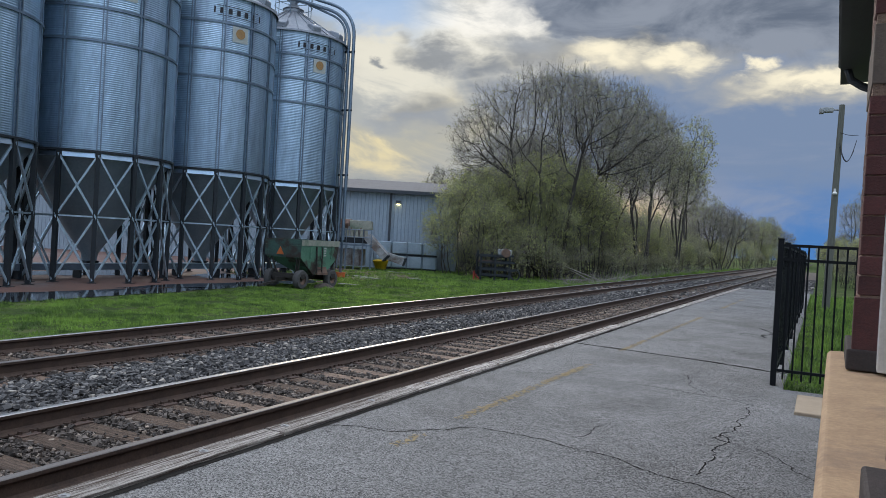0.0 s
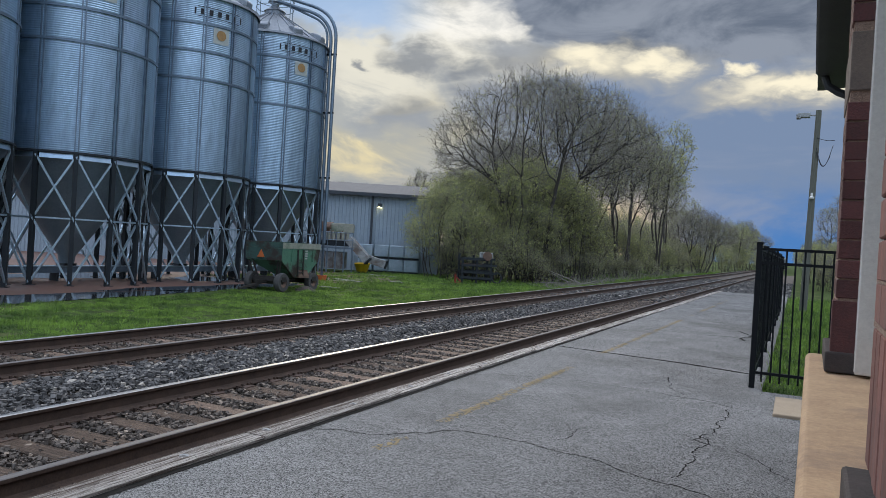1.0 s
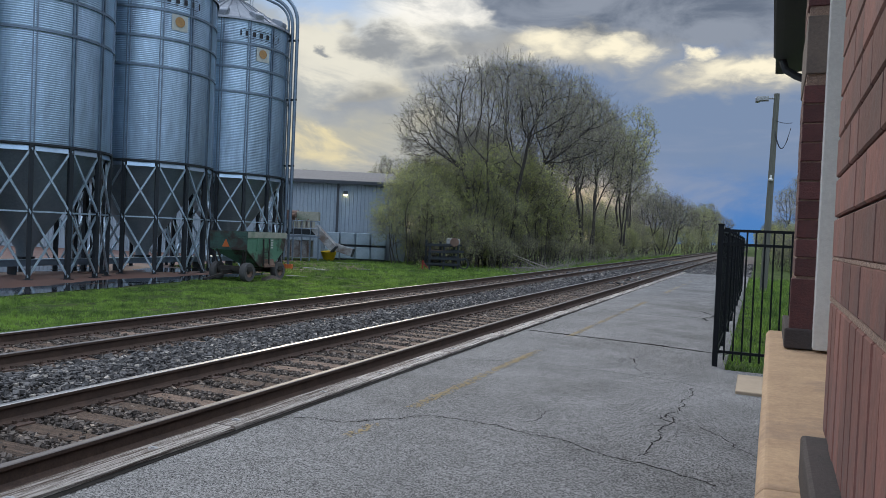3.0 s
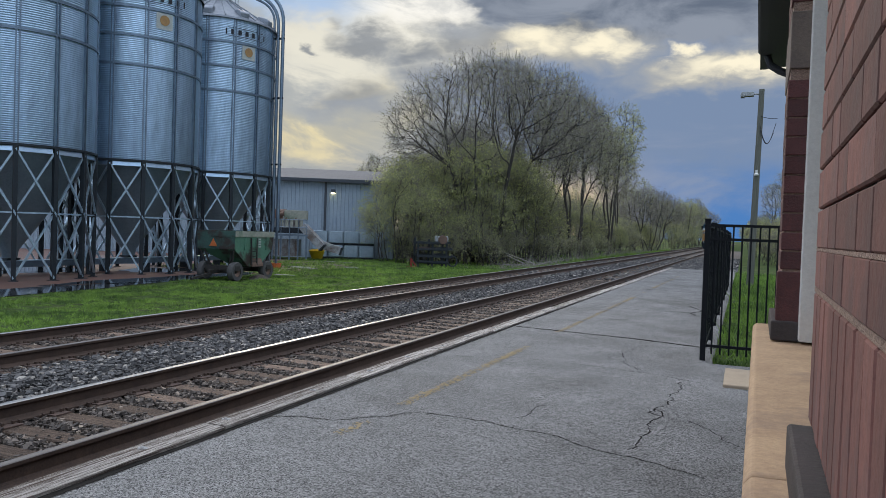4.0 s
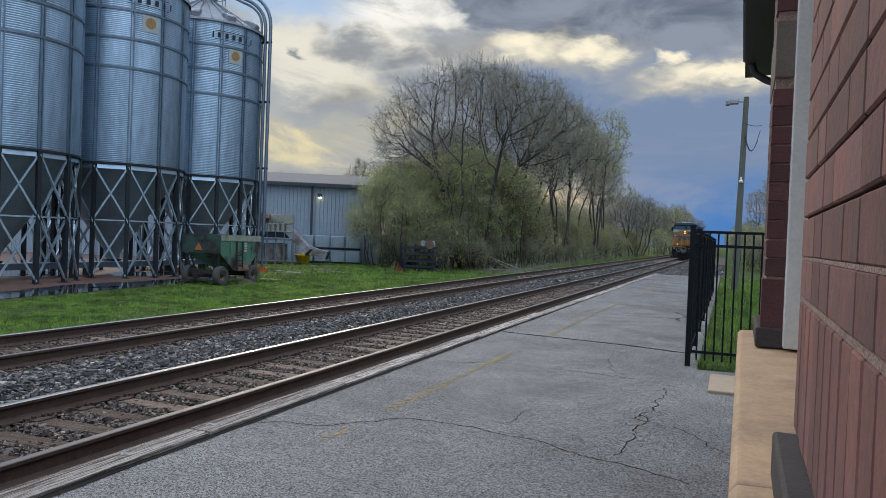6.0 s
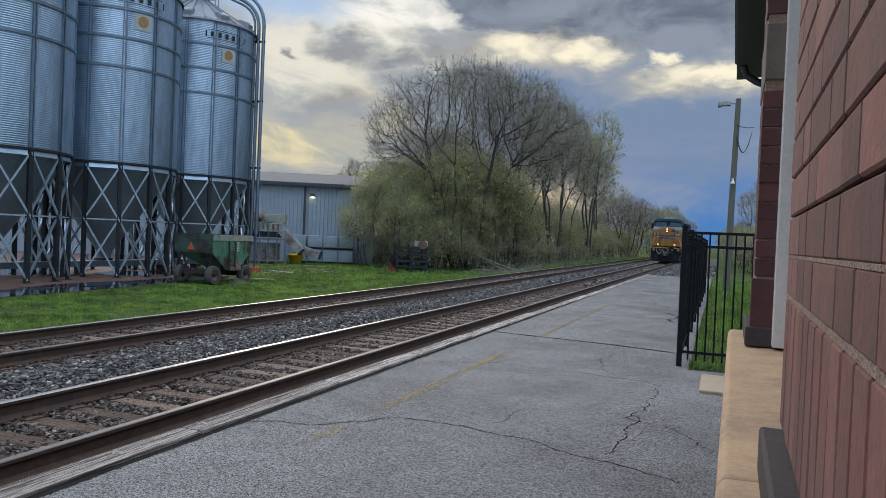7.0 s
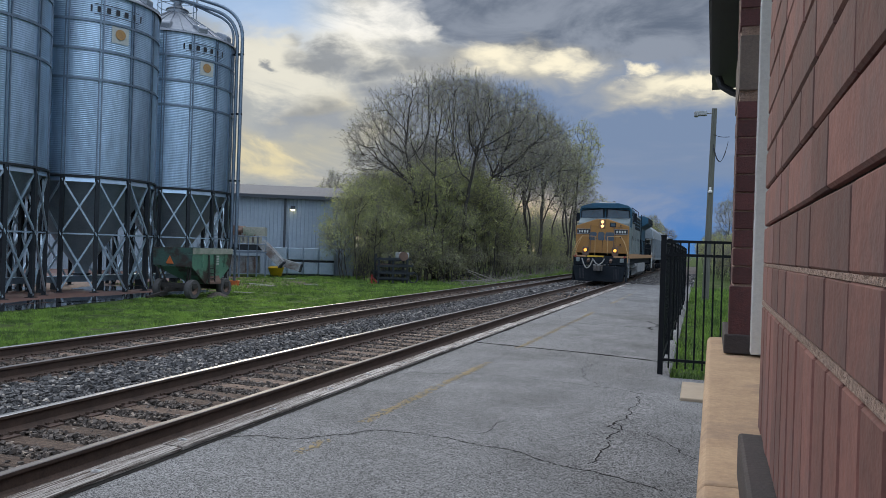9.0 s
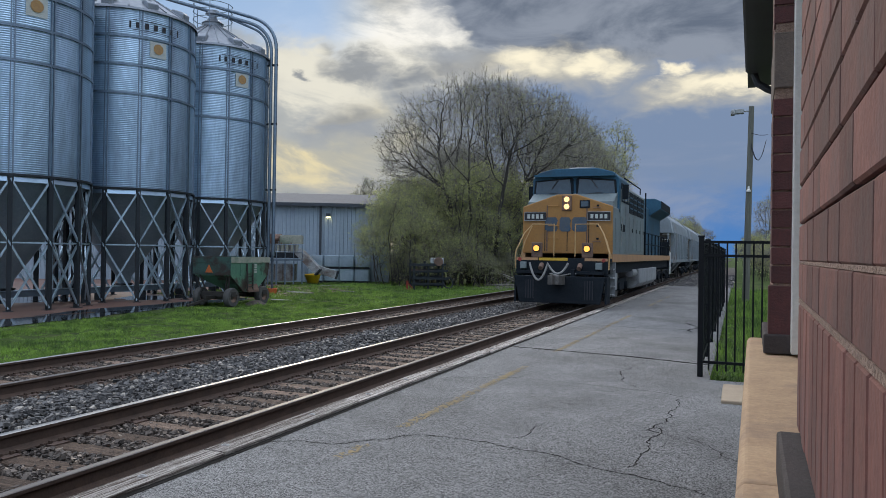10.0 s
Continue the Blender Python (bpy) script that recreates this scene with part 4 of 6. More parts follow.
    part("chute", prism(bm_new(), [(0, -0.1), (0.16, -0.16), (0.16, -0.06), (0, 0.30)], pose(Wd * 0.9, 0.55, 0.78) @ Matrix(((1, 0, 0, 0), (0, 0, -0.8, 0), (0, 1, 0, 0), (0, 0, 0, 1)))), RUST, wag, "rusty unloading chute")
    part("triangle_sign", prism(bm_new(), [(-0.2, 0), (0.2, 0), (0, 0.34)], pose(-0.1, -L / 2 - 0.06, 1.5, 90, 0, 0) @ Matrix.Diagonal((1, 1, 0.02, 1))), ORANGE, wag, "orange warning triangle")
    for k in range(5):
        part("label", box(bm_new(), Wd + 0.036, Wd + 0.042, 0.2 + 0.0, 0.38, 1.80 - 0.11 * k, 1.87 - 0.11 * k), STICKER, wag) if k < 4 else None
    for y in (-1.15, 1.15):
        part("axle", box(bm_new(), -0.85, 0.85, y - 0.06, y + 0.06, 0.32, 0.46), UNDERDARK, wag)
        for x in (-0.8, 0.8):
            wheel(wag, "wheel", x, y, 0.42, 0.28)
            part("strut", beam(bm_new(), (x * 0.75, y, 0.42), (x * 1.1, y * 1.2, 1.35), 0.07, 0.07), UNDERDARK, wag)
    part("reach_pole", box(bm_new(), -0.06, 0.06, -1.9, 1.5, 0.38, 0.5), UNDERDARK, wag)
    part("tongue", beam(bm_new(), (0, -1.2, 0.42), (0, -3.0, 0.15), 0.09, 0.09), UNDERDARK, wag)


# darker green than the box, on its near end and three top boards
GREENDARK = material("dark_green_faces", (0.045, 0.10, 0.085), (0.028, 0.065, 0.055), rough=0.65, scale=2.2, fine=20, stain=(0.035, 0.025, 0.022), stain_at=0.52, spread=0.05)
UNDERDARK = material("dark_running_gear", (0.022, 0.02, 0.019), (0.04, 0.034, 0.03), rough=0.85, scale=5)
PALEBOARD = material("pale_boards", (0.36, 0.36, 0.30), (0.22, 0.23, 0.19), rough=0.85, scale=3, fine=30, stain=(0.12, 0.17, 0.12))
make_wagon()


# ---- tote tanks, machinery, clutter by the shed ----
def make_tote():
    tote = empty("tote_tank", "translucent tote tank in a wire cage on a pallet", "tote tank", group="stacked totes")
    part("tank", box(bm_new(), -0.54, 0.54, -0.48, 0.48, 0.16, 1.08), PLASTIC, tote, "pale blue-white plastic tank", bevel=0.06)
    for z in (0.22, 0.42, 0.62, 0.82, 1.02):
        part("cage_bar", pipe(bm_new(), [(-0.57, -0.51, z), (0.57, -0.51, z), (0.57, 0.51, z), (-0.57, 0.51, z), (-0.57, -0.51, z)], 0.018, 4), BRACE, tote)
    for k in range(7):
        x = -0.57 + 0.19 * k
        part("cage_bar", tube(bm_new(), (x, -0.52, 0.14), (x, -0.52, 1.06), 0.012, n=4), BRACE, tote)
        part("cage_bar", tube(bm_new(), (x, 0.52, 0.14), (x, 0.52, 1.06), 0.012, n=4), BRACE, tote)
    for y in (-0.42, 0, 0.42):
        part("pallet_runner", box(bm_new(), -0.57, 0.57, y - 0.05, y + 0.05, 0.0, 0.14), LEG, tote)
    return tote


def along_shed(s, out, z=GROUND):
    """A place s metres along the shed's wall from its corner, and out metres before it."""
    a = radians(26.9)
    return (-26.4 - s * math.cos(a) + out * math.sin(a), 54.7 - s * math.sin(a) - out * math.cos(a), z)


tote = make_tote()
first = True
for k in range(4):
    for z in (0.0, 1.12):
        x, y, g = along_shed(2.2 + 1.22 * k, 0.95)
        m = pose(x, y, GROUND + z, 0, 0, 26.9 + random.uniform(-2, 2))
        if first:
            tote.matrix_world = m
            first = False
        else:
            copy_thing(tote, m)


def make_cleaner():
    """An old grain cleaner: a stack of sheet-metal housings on a frame with a walkway, chutes and stairs."""
    x, y, z = along_shed(8.35, 4.0)
    g = empty("grain_cleaner", "grey rusty grain cleaning machine with walkway and discharge chutes", "machine", pose(x, y, z, 0, 0, 26.9))
    part("lower_housing", box(bm_new(), -1.6, 1.2, -1.0, 1.0, 0.25, 1.5), GREYMETAL, g, bevel=0.02)
    part("upper_housing", box(bm_new(), -1.3, 1.3, -0.9, 0.9, 2.0, 3.2), GREYMETAL, g, bevel=0.02)
    part("drum", tube(bm_new(), (-1.5, -0.5, 3.3), (0.2, -0.5, 3.3), 0.42, n=18), RUST, g, "rusty drum", smooth=True)
    part("top_box", box(bm_new(), 0.1, 1.7, -0.95, 0.6, 3.0, 3.65), PALEBOARD, g, "pale cover box", bevel=0.03)
    part("deck", box(bm_new(), -2.0, 1.9, -1.5, 1.1, 1.75, 1.86), GALVTRIM, g)
    for k in range(7):
        xx = -1.9 + 0.62 * k
        part("post", tube(bm_new(), (xx, -1.45, 1.9), (xx, -1.45, 2.95), 0.03, n=6), GALVTRIM, g)
        part("leg", box(bm_new(), xx - 0.05, xx + 0.05, -1.4, -1.3, 0, 1.75), GALVTRIM, g)
    for zz in (2.4, 2.95):
        part("guard_rail", tube(bm_new(), (-1.9, -1.45, zz), (1.85, -1.45, zz), 0.03, n=6), GALVTRIM, g)
    for k in range(4):
        part("panel_rib", box(bm_new(), -1.2 + 0.7 * k, -1.1 + 0.7 * k, -0.96, -0.9, 2.05, 3.1), RUST, g)
    for (a, b, w) in (((1.5, -1.0, 2.5), (3.0, -1.3, 1.0), 0.75), ((2.6, -0.9, 1.25), (4.3, -1.0, 0.75), 0.7)):
        part("chute", beam(bm_new(), a, b, w, 0.55), GREYMETAL, g, "sheet-metal discharge chute")
        part("chute_mouth", beam(bm_new(), Vector(b), Vector(b) + (Vector(b) - Vector(a)).normalized() * 0.1, w + 0.1, 0.6), LEG, g)
    for side in (-1.5, -2.1):
        part("stair_stringer", beam(bm_new(), (-2.9, side, 0), (-1.8, side, 1.85), 0.06, 0.18), GALVTRIM, g)
    for k in range(7):
        part("tread", box(bm_new(), -2.9 + 0.157 * k, -2.68 + 0.157 * k, -2.1, -1.5, 0.2 + 0.26 * k, 0.23 + 0.26 * k), GALVTRIM, g)
    T0, T1 = -2.75, -1.55
    for a, b in (((T0, -1.8, 0), (T1, -1.8, 2.0)), ((T1, -1.8, 0), (T0, -1.8, 2.0)), ((T0, -1.8, 0), (T0, -1.8, 4.2)), ((T1, -1.8, 0), (T1, -1.8, 4.2)), ((T0, -1.8, 3.0), (T1, -1.8, 4.2)), ((T0, -1.8, 2.0), (T1, -1.8, 2.0)), ((T0, -1.8, 4.2), (T1, -1.8, 4.2)), ((T0, -1.8, 3.1), (T1, -1.8, 3.1))):
        part("tower_bar", beam(bm_new(), a, b, 0.07, 0.07), BRACE, g)
    part("screen_band", box(bm_new(), -1.25, 1.5, -1.02, -0.94, 1.95, 2.35), LEG, g, "dark screen opening")
    for k in range(5):
        x = -0.15 + 0.36 * k
        part("column", box(bm_new(), x, x + 0.2, -1.06, -0.94, 2.35, 3.0), PALEBOARD, g, "pale upright panel", bevel=0.02)
    part("hood", prism(bm_new(), [(-1.35, 3.0), (0.0, 3.0), (0.0, 3.5), (-0.5, 3.72), (-1.1, 3.68), (-1.35, 3.4)], Matrix(((1, 0, 0, 0), (0, 0, 1.7, -1.0), (0, 1, 0, 0), (0, 0, 0, 1)))), RUST, g, "rusty sheet hood", bevel=0.02)
    part("motor", tube(bm_new(), (-0.3, -1.15, 3.35), (0.05, -1.15, 3.35), 0.16, n=14), RUST, g, "rusty motor", smooth=True)
    for k in range(5):
        part("panel_seam", box(bm_new(), -1.5 + 0.62 * k, -1.46 + 0.62 * k, -1.03, -0.99, 0.3, 1.45), RUST, g)
    part("side_pipe", pipe(bm_new(), [(-1.45, -1.2, 3.9), (-1.45, -1.25, 2.6), (-1.2, -1.3, 1.9), (-1.2, -1.3, 0.6)], 0.09, 8), GALVTRIM, g, smooth=True)
    part("walk_panel", box(bm_new(), -1.9, -0.6, -1.46, -1.42, 1.95, 2.5), GALVTRIM, g)


make_cleaner()


def make_clutter():
    x, y, z = along_shed(5.9, 3.2)
    bm = bm_new()
    lathe(bm, [(0.0, 0.0), (0.38, 0.0), (0.62, 0.72), (0.58, 0.72), (0.35, 0.04), (0.0, 0.04)], 20)
    t = part("yellow_tub", bm, YELLOW, None)
    t.matrix_world = pose(x, y, z, 6, 0, 0)
    tagged(t, "bright yellow plastic tub on the grass", "tub")
    t = part("orange_tub", lathe(bm_new(), [(0.0, 0.0), (0.3, 0.0), (0.36, 0.3), (0.32, 0.3), (0.27, 0.03), (0, 0.03)], 16), ORANGE, None)
    t.matrix_world = pose(-25.1, 36.3, GROUND + 0.01)
    tagged(t, "orange plastic tub lying near the wagon", "tub")
    rng = random.Random(3)
    for k, (px, py, ln) in enumerate(((-24.6, 38.0, 1.8), (-23.6, 37.2, 1.2), (-26.5, 46.0, 2.4), (-21.0, 31.2, 1.0), (-22.3, 40.3, 0.8))):
        t = part("scrap_board", box(bm_new(), -ln / 2, ln / 2, -0.16, 0.16, 0, 0.04), PALEBOARD, None)
        t.matrix_world = pose(px, py, GROUND + 0.03, 0, 0, rng.uniform(-40, 40))
        tagged(t, "pale scrap board lying on wet grass", "board", "scrap boards")
    # heap of gravel behind the wagon wheel
    verts, faces, n = [(0, 0, 0.5)], [], 16
    for r, h in ((0.35, 0.38), (0.7, 0.16), (1.0, -0.02)):
        for k in range(n):
            a = 2 * math.pi * k / n
            s = rng.uniform(0.85, 1.15)
            verts.append((r * s * math.cos(a), r * s * math.sin(a), h + rng.uniform(-0.04, 0.04)))
    faces += [(0, 1 + k, 1 + (k + 1) % n) for k in range(n)]
    for ring in range(2):
        o = 1 + ring * n
        faces += [(o + k, o + n + k, o + n + (k + 1) % n, o + (k + 1) % n) for k in range(n)]
    t = raw("dirt_mound", verts, faces, BED)
    t.matrix_world = pose(-20.4, 28.3, GROUND)
    t.scale = (0.55, 0.6, 0.5)
    tagged(t, "small dark heap of dirt beside the wagon", "heap")
    # a blue drum among the silo legs
    t = part("blue_drum", lathe(bm_new(), [(0, 0), (0.29, 0), (0.29, 0.3), (0.31, 0.32), (0.29, 0.34), (0.29, 0.6), (0.31, 0.62), (0.29, 0.64), (0.29, 0.88), (0, 0.88)], 20), BLUEDRUM, None, smooth=True)
    t.matrix_world = pose(-24.4, 14.3, GROUND + 0.012)
    tagged(t, "blue steel drum among the silo legs", "drum")


BLUEDRUM = material("blue_drum_paint", (0.03, 0.10, 0.28), (0.02, 0.06, 0.18), rough=0.5, scale=4)
make_clutter()


def make_junk_rack():
    """A dark rack of old implement parts by the bushes, with a red jack before it."""
    r = empty("scrap_rack", "dark rusty rack of old farm implement parts beside bushes", "scrap rack", pose(-19.9, 47.0, GROUND, 0, 0, 38))
    rng = random.Random(8)
    for x in (-1.0, 0.0, 1.0):
        for y in (-0.5, 0.5):
            part("upright", box(bm_new(), x - 0.06, x + 0.06, y - 0.06, y + 0.06, 0, 1.9 + rng.uniform(-0.2, 0.1)), LEG, r)
    for z in (0.35, 0.8, 1.25, 1.7):
        for y in (-0.55, -0.2, 0.2, 0.5):
            part("shelf_beam", beam(bm_new(), (-1.1, y, z + rng.uniform(-0.06, 0.06)), (1.1 + rng.uniform(-0.2, 0.3), y, z + rng.uniform(-0.08, 0.08)), 0.12, 0.14), LEG if rng.random() < 0.85 else RUST, r)
    part("engine_block", box(bm_new(), 0.35, 1.15, -0.4, 0.35, 1.75, 2.15), GREYMETAL, r, "pale grey motor", bevel=0.06)
    part("pulley", tube(bm_new(), (0.7, -0.62, 1.9), (0.7, -0.42, 1.9), 0.3, n=16), RUST, r, smooth=True)
    part("wheel_hoop", lathe(bm_new(), [(0.32, -0.04), (0.4, -0.04), (0.4, 0.04), (0.32, 0.04), (0.32, -0.04)], 18), LEG, r).matrix_basis = pose(1.45, -0.4, 0.45, 80, 0, 10)
    t = empty("red_jack", "small red implement jack standing on the grass", "jack", pose(-20.6, 45.4, GROUND))
    part("stand", box(bm_new(), -0.05, 0.05, -0.05, 0.05, 0, 0.62), REDPAINT, t)
    part("foot", box(bm_new(), -0.3, 0.3, -0.18, 0.18, 0, 0.06), REDPAINT, t)
    part("arm", beam(bm_new(), (0, 0, 0.5), (0.35, 0.1, 0.1), 0.07, 0.07), REDPAINT, t)


make_junk_rack()


# ---- trees ----
def limb_mesh(segments, sides):
    """One mesh from many tapered segments (a, b, radius a, radius b)."""
    A = np.array([s[0] for s in segments]); B = np.array([s[1] for s in segments])
    ra = np.array([s[2] for s in segments]); rb = np.array([s[3] for s in segments])
    d = B - A
    d /= np.linalg.norm(d, axis=1)[:, None] + 1e-9
    ref = np.where(np.abs(d[:, 2:3]) > 0.9, np.array([[1.0, 0, 0]]), np.array([[0, 0, 1.0]]))
    u = np.cross(d, ref); u /= np.linalg.norm(u, axis=1)[:, None]
    v = np.cross(d, u)
    ang = np.arange(sides) * 2 * np.pi / sides
    ring = np.cos(ang)[None, :, None] * u[:, None, :] + np.sin(ang)[None, :, None] * v[:, None, :]
    verts = np.concatenate([A[:, None, :] + ring * ra[:, None, None], B[:, None, :] + ring * rb[:, None, None]], 1).reshape(-1, 3)
    i = np.arange(sides); j = (i + 1) % sides
    quad = np.stack([i, j, j + sides, i + sides], 1)
    faces = (quad[None] + (np.arange(len(segments)) * 2 * sides)[:, None, None]).reshape(-1, 4)
    return verts, faces


def fast_mesh(name, verts, faces, mat):
    me = bpy.data.meshes.new(name)
    k = faces.shape[1]
    me.vertices.add(len(verts)); me.vertices.foreach_set("co", np.asarray(verts, np.float32).ravel())
    me.loops.add(faces.size); me.loops.foreach_set("vertex_index", faces.astype(np.int32).ravel())
    me.polygons.add(len(faces)); me.polygons.foreach_set("loop_start", np.arange(0, faces.size, k, dtype=np.int32))
    me.update(calc_edges=True)
    me.materials.append(mat)
    return me


def leaf_quads(centres, size, rng):
    n = len(centres)
    a = rng.normal(size=(n, 3)); a /= np.linalg.norm(a, axis=1)[:, None]
    b = np.cross(a, rng.normal(size=(n, 3))); b /= np.linalg.norm(b, axis=1)[:, None] + 1e-9
    s = size * rng.uniform(0.5, 1.3, (n, 1))
    c = np.asarray(centres)
    verts = np.stack([c - a * s, c + b * s * 0.55, c + a * s, c - b * s * 0.55], 1).reshape(-1, 3)
    return verts, np.arange(4 * n).reshape(-1, 4)


def grow_tree(seed, height, radius, stems, points, leaves, leaf_size=0.06, stem_radius=0.30, leaf_mat=None, name="tree", label="", base=0.3, spread=0.06, twigs=3, twig=0.7, fine=0.010, sway=0.3, shell=0.55, tuft=0.05, lobes=9, step=0.42, droop=0.0):
    """A tree or bush whose limbs grow step by step towards scattered points of light that fill a lobed crown, then break into fine twigs, with small leaves in tufts at their ends."""
    rng = np.random.default_rng(seed)

    def unit(v):
        return v / (np.linalg.norm(v, axis=-1, keepdims=True) + 1e-9)

    # the crown: overlapping lobes over a dome, fuller near its skin
    z0 = height * base
    mid, half = (height + z0) / 2, (height - z0) / 2
    d = unit(rng.normal(size=(lobes, 3)))
    d[:, 2] = d[:, 2] * 0.8 + 0.15
    centres = d * rng.uniform(0.35, 0.62, (lobes, 1))
    sizes = rng.uniform(0.34, 0.50, lobes)
    pts = unit(rng.normal(size=(points * 5, 3))) * (rng.uniform(0, 1, (points * 5, 1)) ** (1 / 3)) * rng.uniform(0.9, 1.08, (points * 5, 1))
    r = np.linalg.norm(pts, axis=1)
    near = (np.linalg.norm(pts[:, None] - centres[None], axis=2) < sizes[None]).any(1)
    keep = near & (rng.uniform(0, 1, len(pts)) < shell + (1 - shell) * r ** 2)
    pts = pts[keep][:points]
    pts = pts * [radius, radius, half] + [0, 0, mid]
    # stems up into the crown
    pos, par = [np.array([0.0, 0.0, -0.5])], [-1]
    for k in range(stems):
        ang = 2 * np.pi * (k + rng.uniform(0, 0.8)) / stems
        p = np.array([np.cos(ang), np.sin(ang), 0.0]) * radius * spread * rng.uniform(0.3, 1.0) + [0, 0, -0.15]
        v = unit(np.array([np.cos(ang) * sway * rng.uniform(0.2, 1), np.sin(ang) * sway * rng.uniform(0.2, 1), 1.0]))
        last = 0
        top = max(z0 * rng.uniform(0.85, 1.25), 0.5)
        while p[2] < top:
            pos.append(p)
            par.append(last)
            last = len(pos) - 1
            v = unit(v + rng.normal(size=3) * 0.045 + [0, 0, 0.02])
            p = p + v * step
    # growth towards the points
    P = np.array(pos)
    alive = np.ones(len(pts), bool)
    dist = np.full(len(pts), 1e9)
    who = np.zeros(len(pts), int)
    fresh = np.arange(len(P))
    for _ in range(140):
        idx = np.nonzero(alive)[0]
        if not len(idx) or not len(fresh):
            break
        dd = np.linalg.norm(pts[idx][:, None] - P[fresh][None], axis=2)
        j = dd.argmin(1)
        m = dd[np.arange(len(idx)), j]
        better = m < dist[idx]
        dist[idx[better]], who[idx[better]] = m[better], fresh[j[better]]
        alive[dist < step * 1.15] = False
        idx = np.nonzero(alive)[0]
        if not len(idx):
            break
        pull = np.zeros((len(P), 3))
        np.add.at(pull, who[idx], unit(pts[idx] - P[who[idx]]))
        src = np.unique(who[idx])
        before = unit(P[src] - P[np.maximum(np.array(par)[src], 0)])
        go = unit(unit(pull[src]) * 0.62 + before * 0.5 + rng.normal(size=(len(src), 3)) * 0.10 + [0, 0, 0.10])
        new_p = P[src] + go * step
        gap = np.linalg.norm(new_p[:, None] - P[None, -6000:], axis=2).min(1)
        ok = gap > step * 0.35
        if not ok.any():
            break
        fresh = np.arange(len(P), len(P) + ok.sum())
        par += list(src[ok])
        P = np.concatenate([P, new_p[ok]])
    n = len(P)
    par = np.array(par)
    kids = np.bincount(par[par >= 0], minlength=n)
    # limbs thicken by what they carry
    load = np.where(kids == 0, 1.0, 0.0)
    for i in range(n - 1, -1, -1):
        if par[i] >= 0:
            load[par[i]] += load[i]
    rad = fine * 1.3 * load ** 0.5
    rad *= 1 + (stem_radius / rad.max() - 1) * (rad / rad.max())
    rad = np.maximum(rad, fine)
    seg = np.nonzero(par >= 0)[0]
    thick = [(P[par[i]], P[i], rad[par[i]] if load[par[i]] < 2.2 * load[i] else rad[i] * 1.2, rad[i]) for i in seg]
    # twigs at the ends, arching out and up
    ends = np.nonzero((load <= 2) & (par >= 0))[0]
    src = np.repeat(ends, twigs)
    o = P[src]
    v = unit(unit(P[src] - P[par[src]]) * 0.8 + rng.normal(size=(len(src), 3)) * 0.55 + unit(P[src] - [0, 0, mid * 0.8]) * 0.4 + [0, 0, 0.15 - droop])
    thin, tips = [], []
    length = twig * rng.uniform(0.45, 1.2, len(src))
    for k in range(3):
        e = o + v * (length / 3)[:, None]
        thin += list(zip(o, e, np.full(len(o), fine * (1.0 - 0.22 * k)), np.full(len(o), fine * (0.78 - 0.22 * k))))
        tips.append(e)
        if k == 1:
            w = unit(v + rng.normal(size=v.shape) * 0.6)
            b = e + w * (length * 0.45)[:, None]
            thin += list(zip(e, b, np.full(len(o), fine * 0.6), np.full(len(o), fine * 0.4)))
            tips.append(b)
        o, v = e, unit(v + rng.normal(size=v.shape) * 0.22 + [0, 0, 0.06 - droop])
    tree = empty(name, label, "tree" if name == "tree" else "bush")
    for nm, segs, sides, mat in (("trunk", thick, 6, BARK), ("twig_mass", thin, 3, BUD)):
        vv, f = limb_mesh(segs, sides)
        ob = new(nm, fast_mesh(nm, vv, f, mat))
        ob.parent = tree
    if leaves:
        t = np.concatenate(tips)
        pick = t[rng.integers(0, len(t), leaves // 4)]
        c = np.repeat(pick, 4, axis=0) + rng.normal(size=(len(pick) * 4, 3)) * tuft
        vv, f = leaf_quads(c, leaf_size, rng)
        ob = new("foliage", fast_mesh("foliage", vv, f, leaf_mat or LEAF))
        ob.parent = tree
    return tree


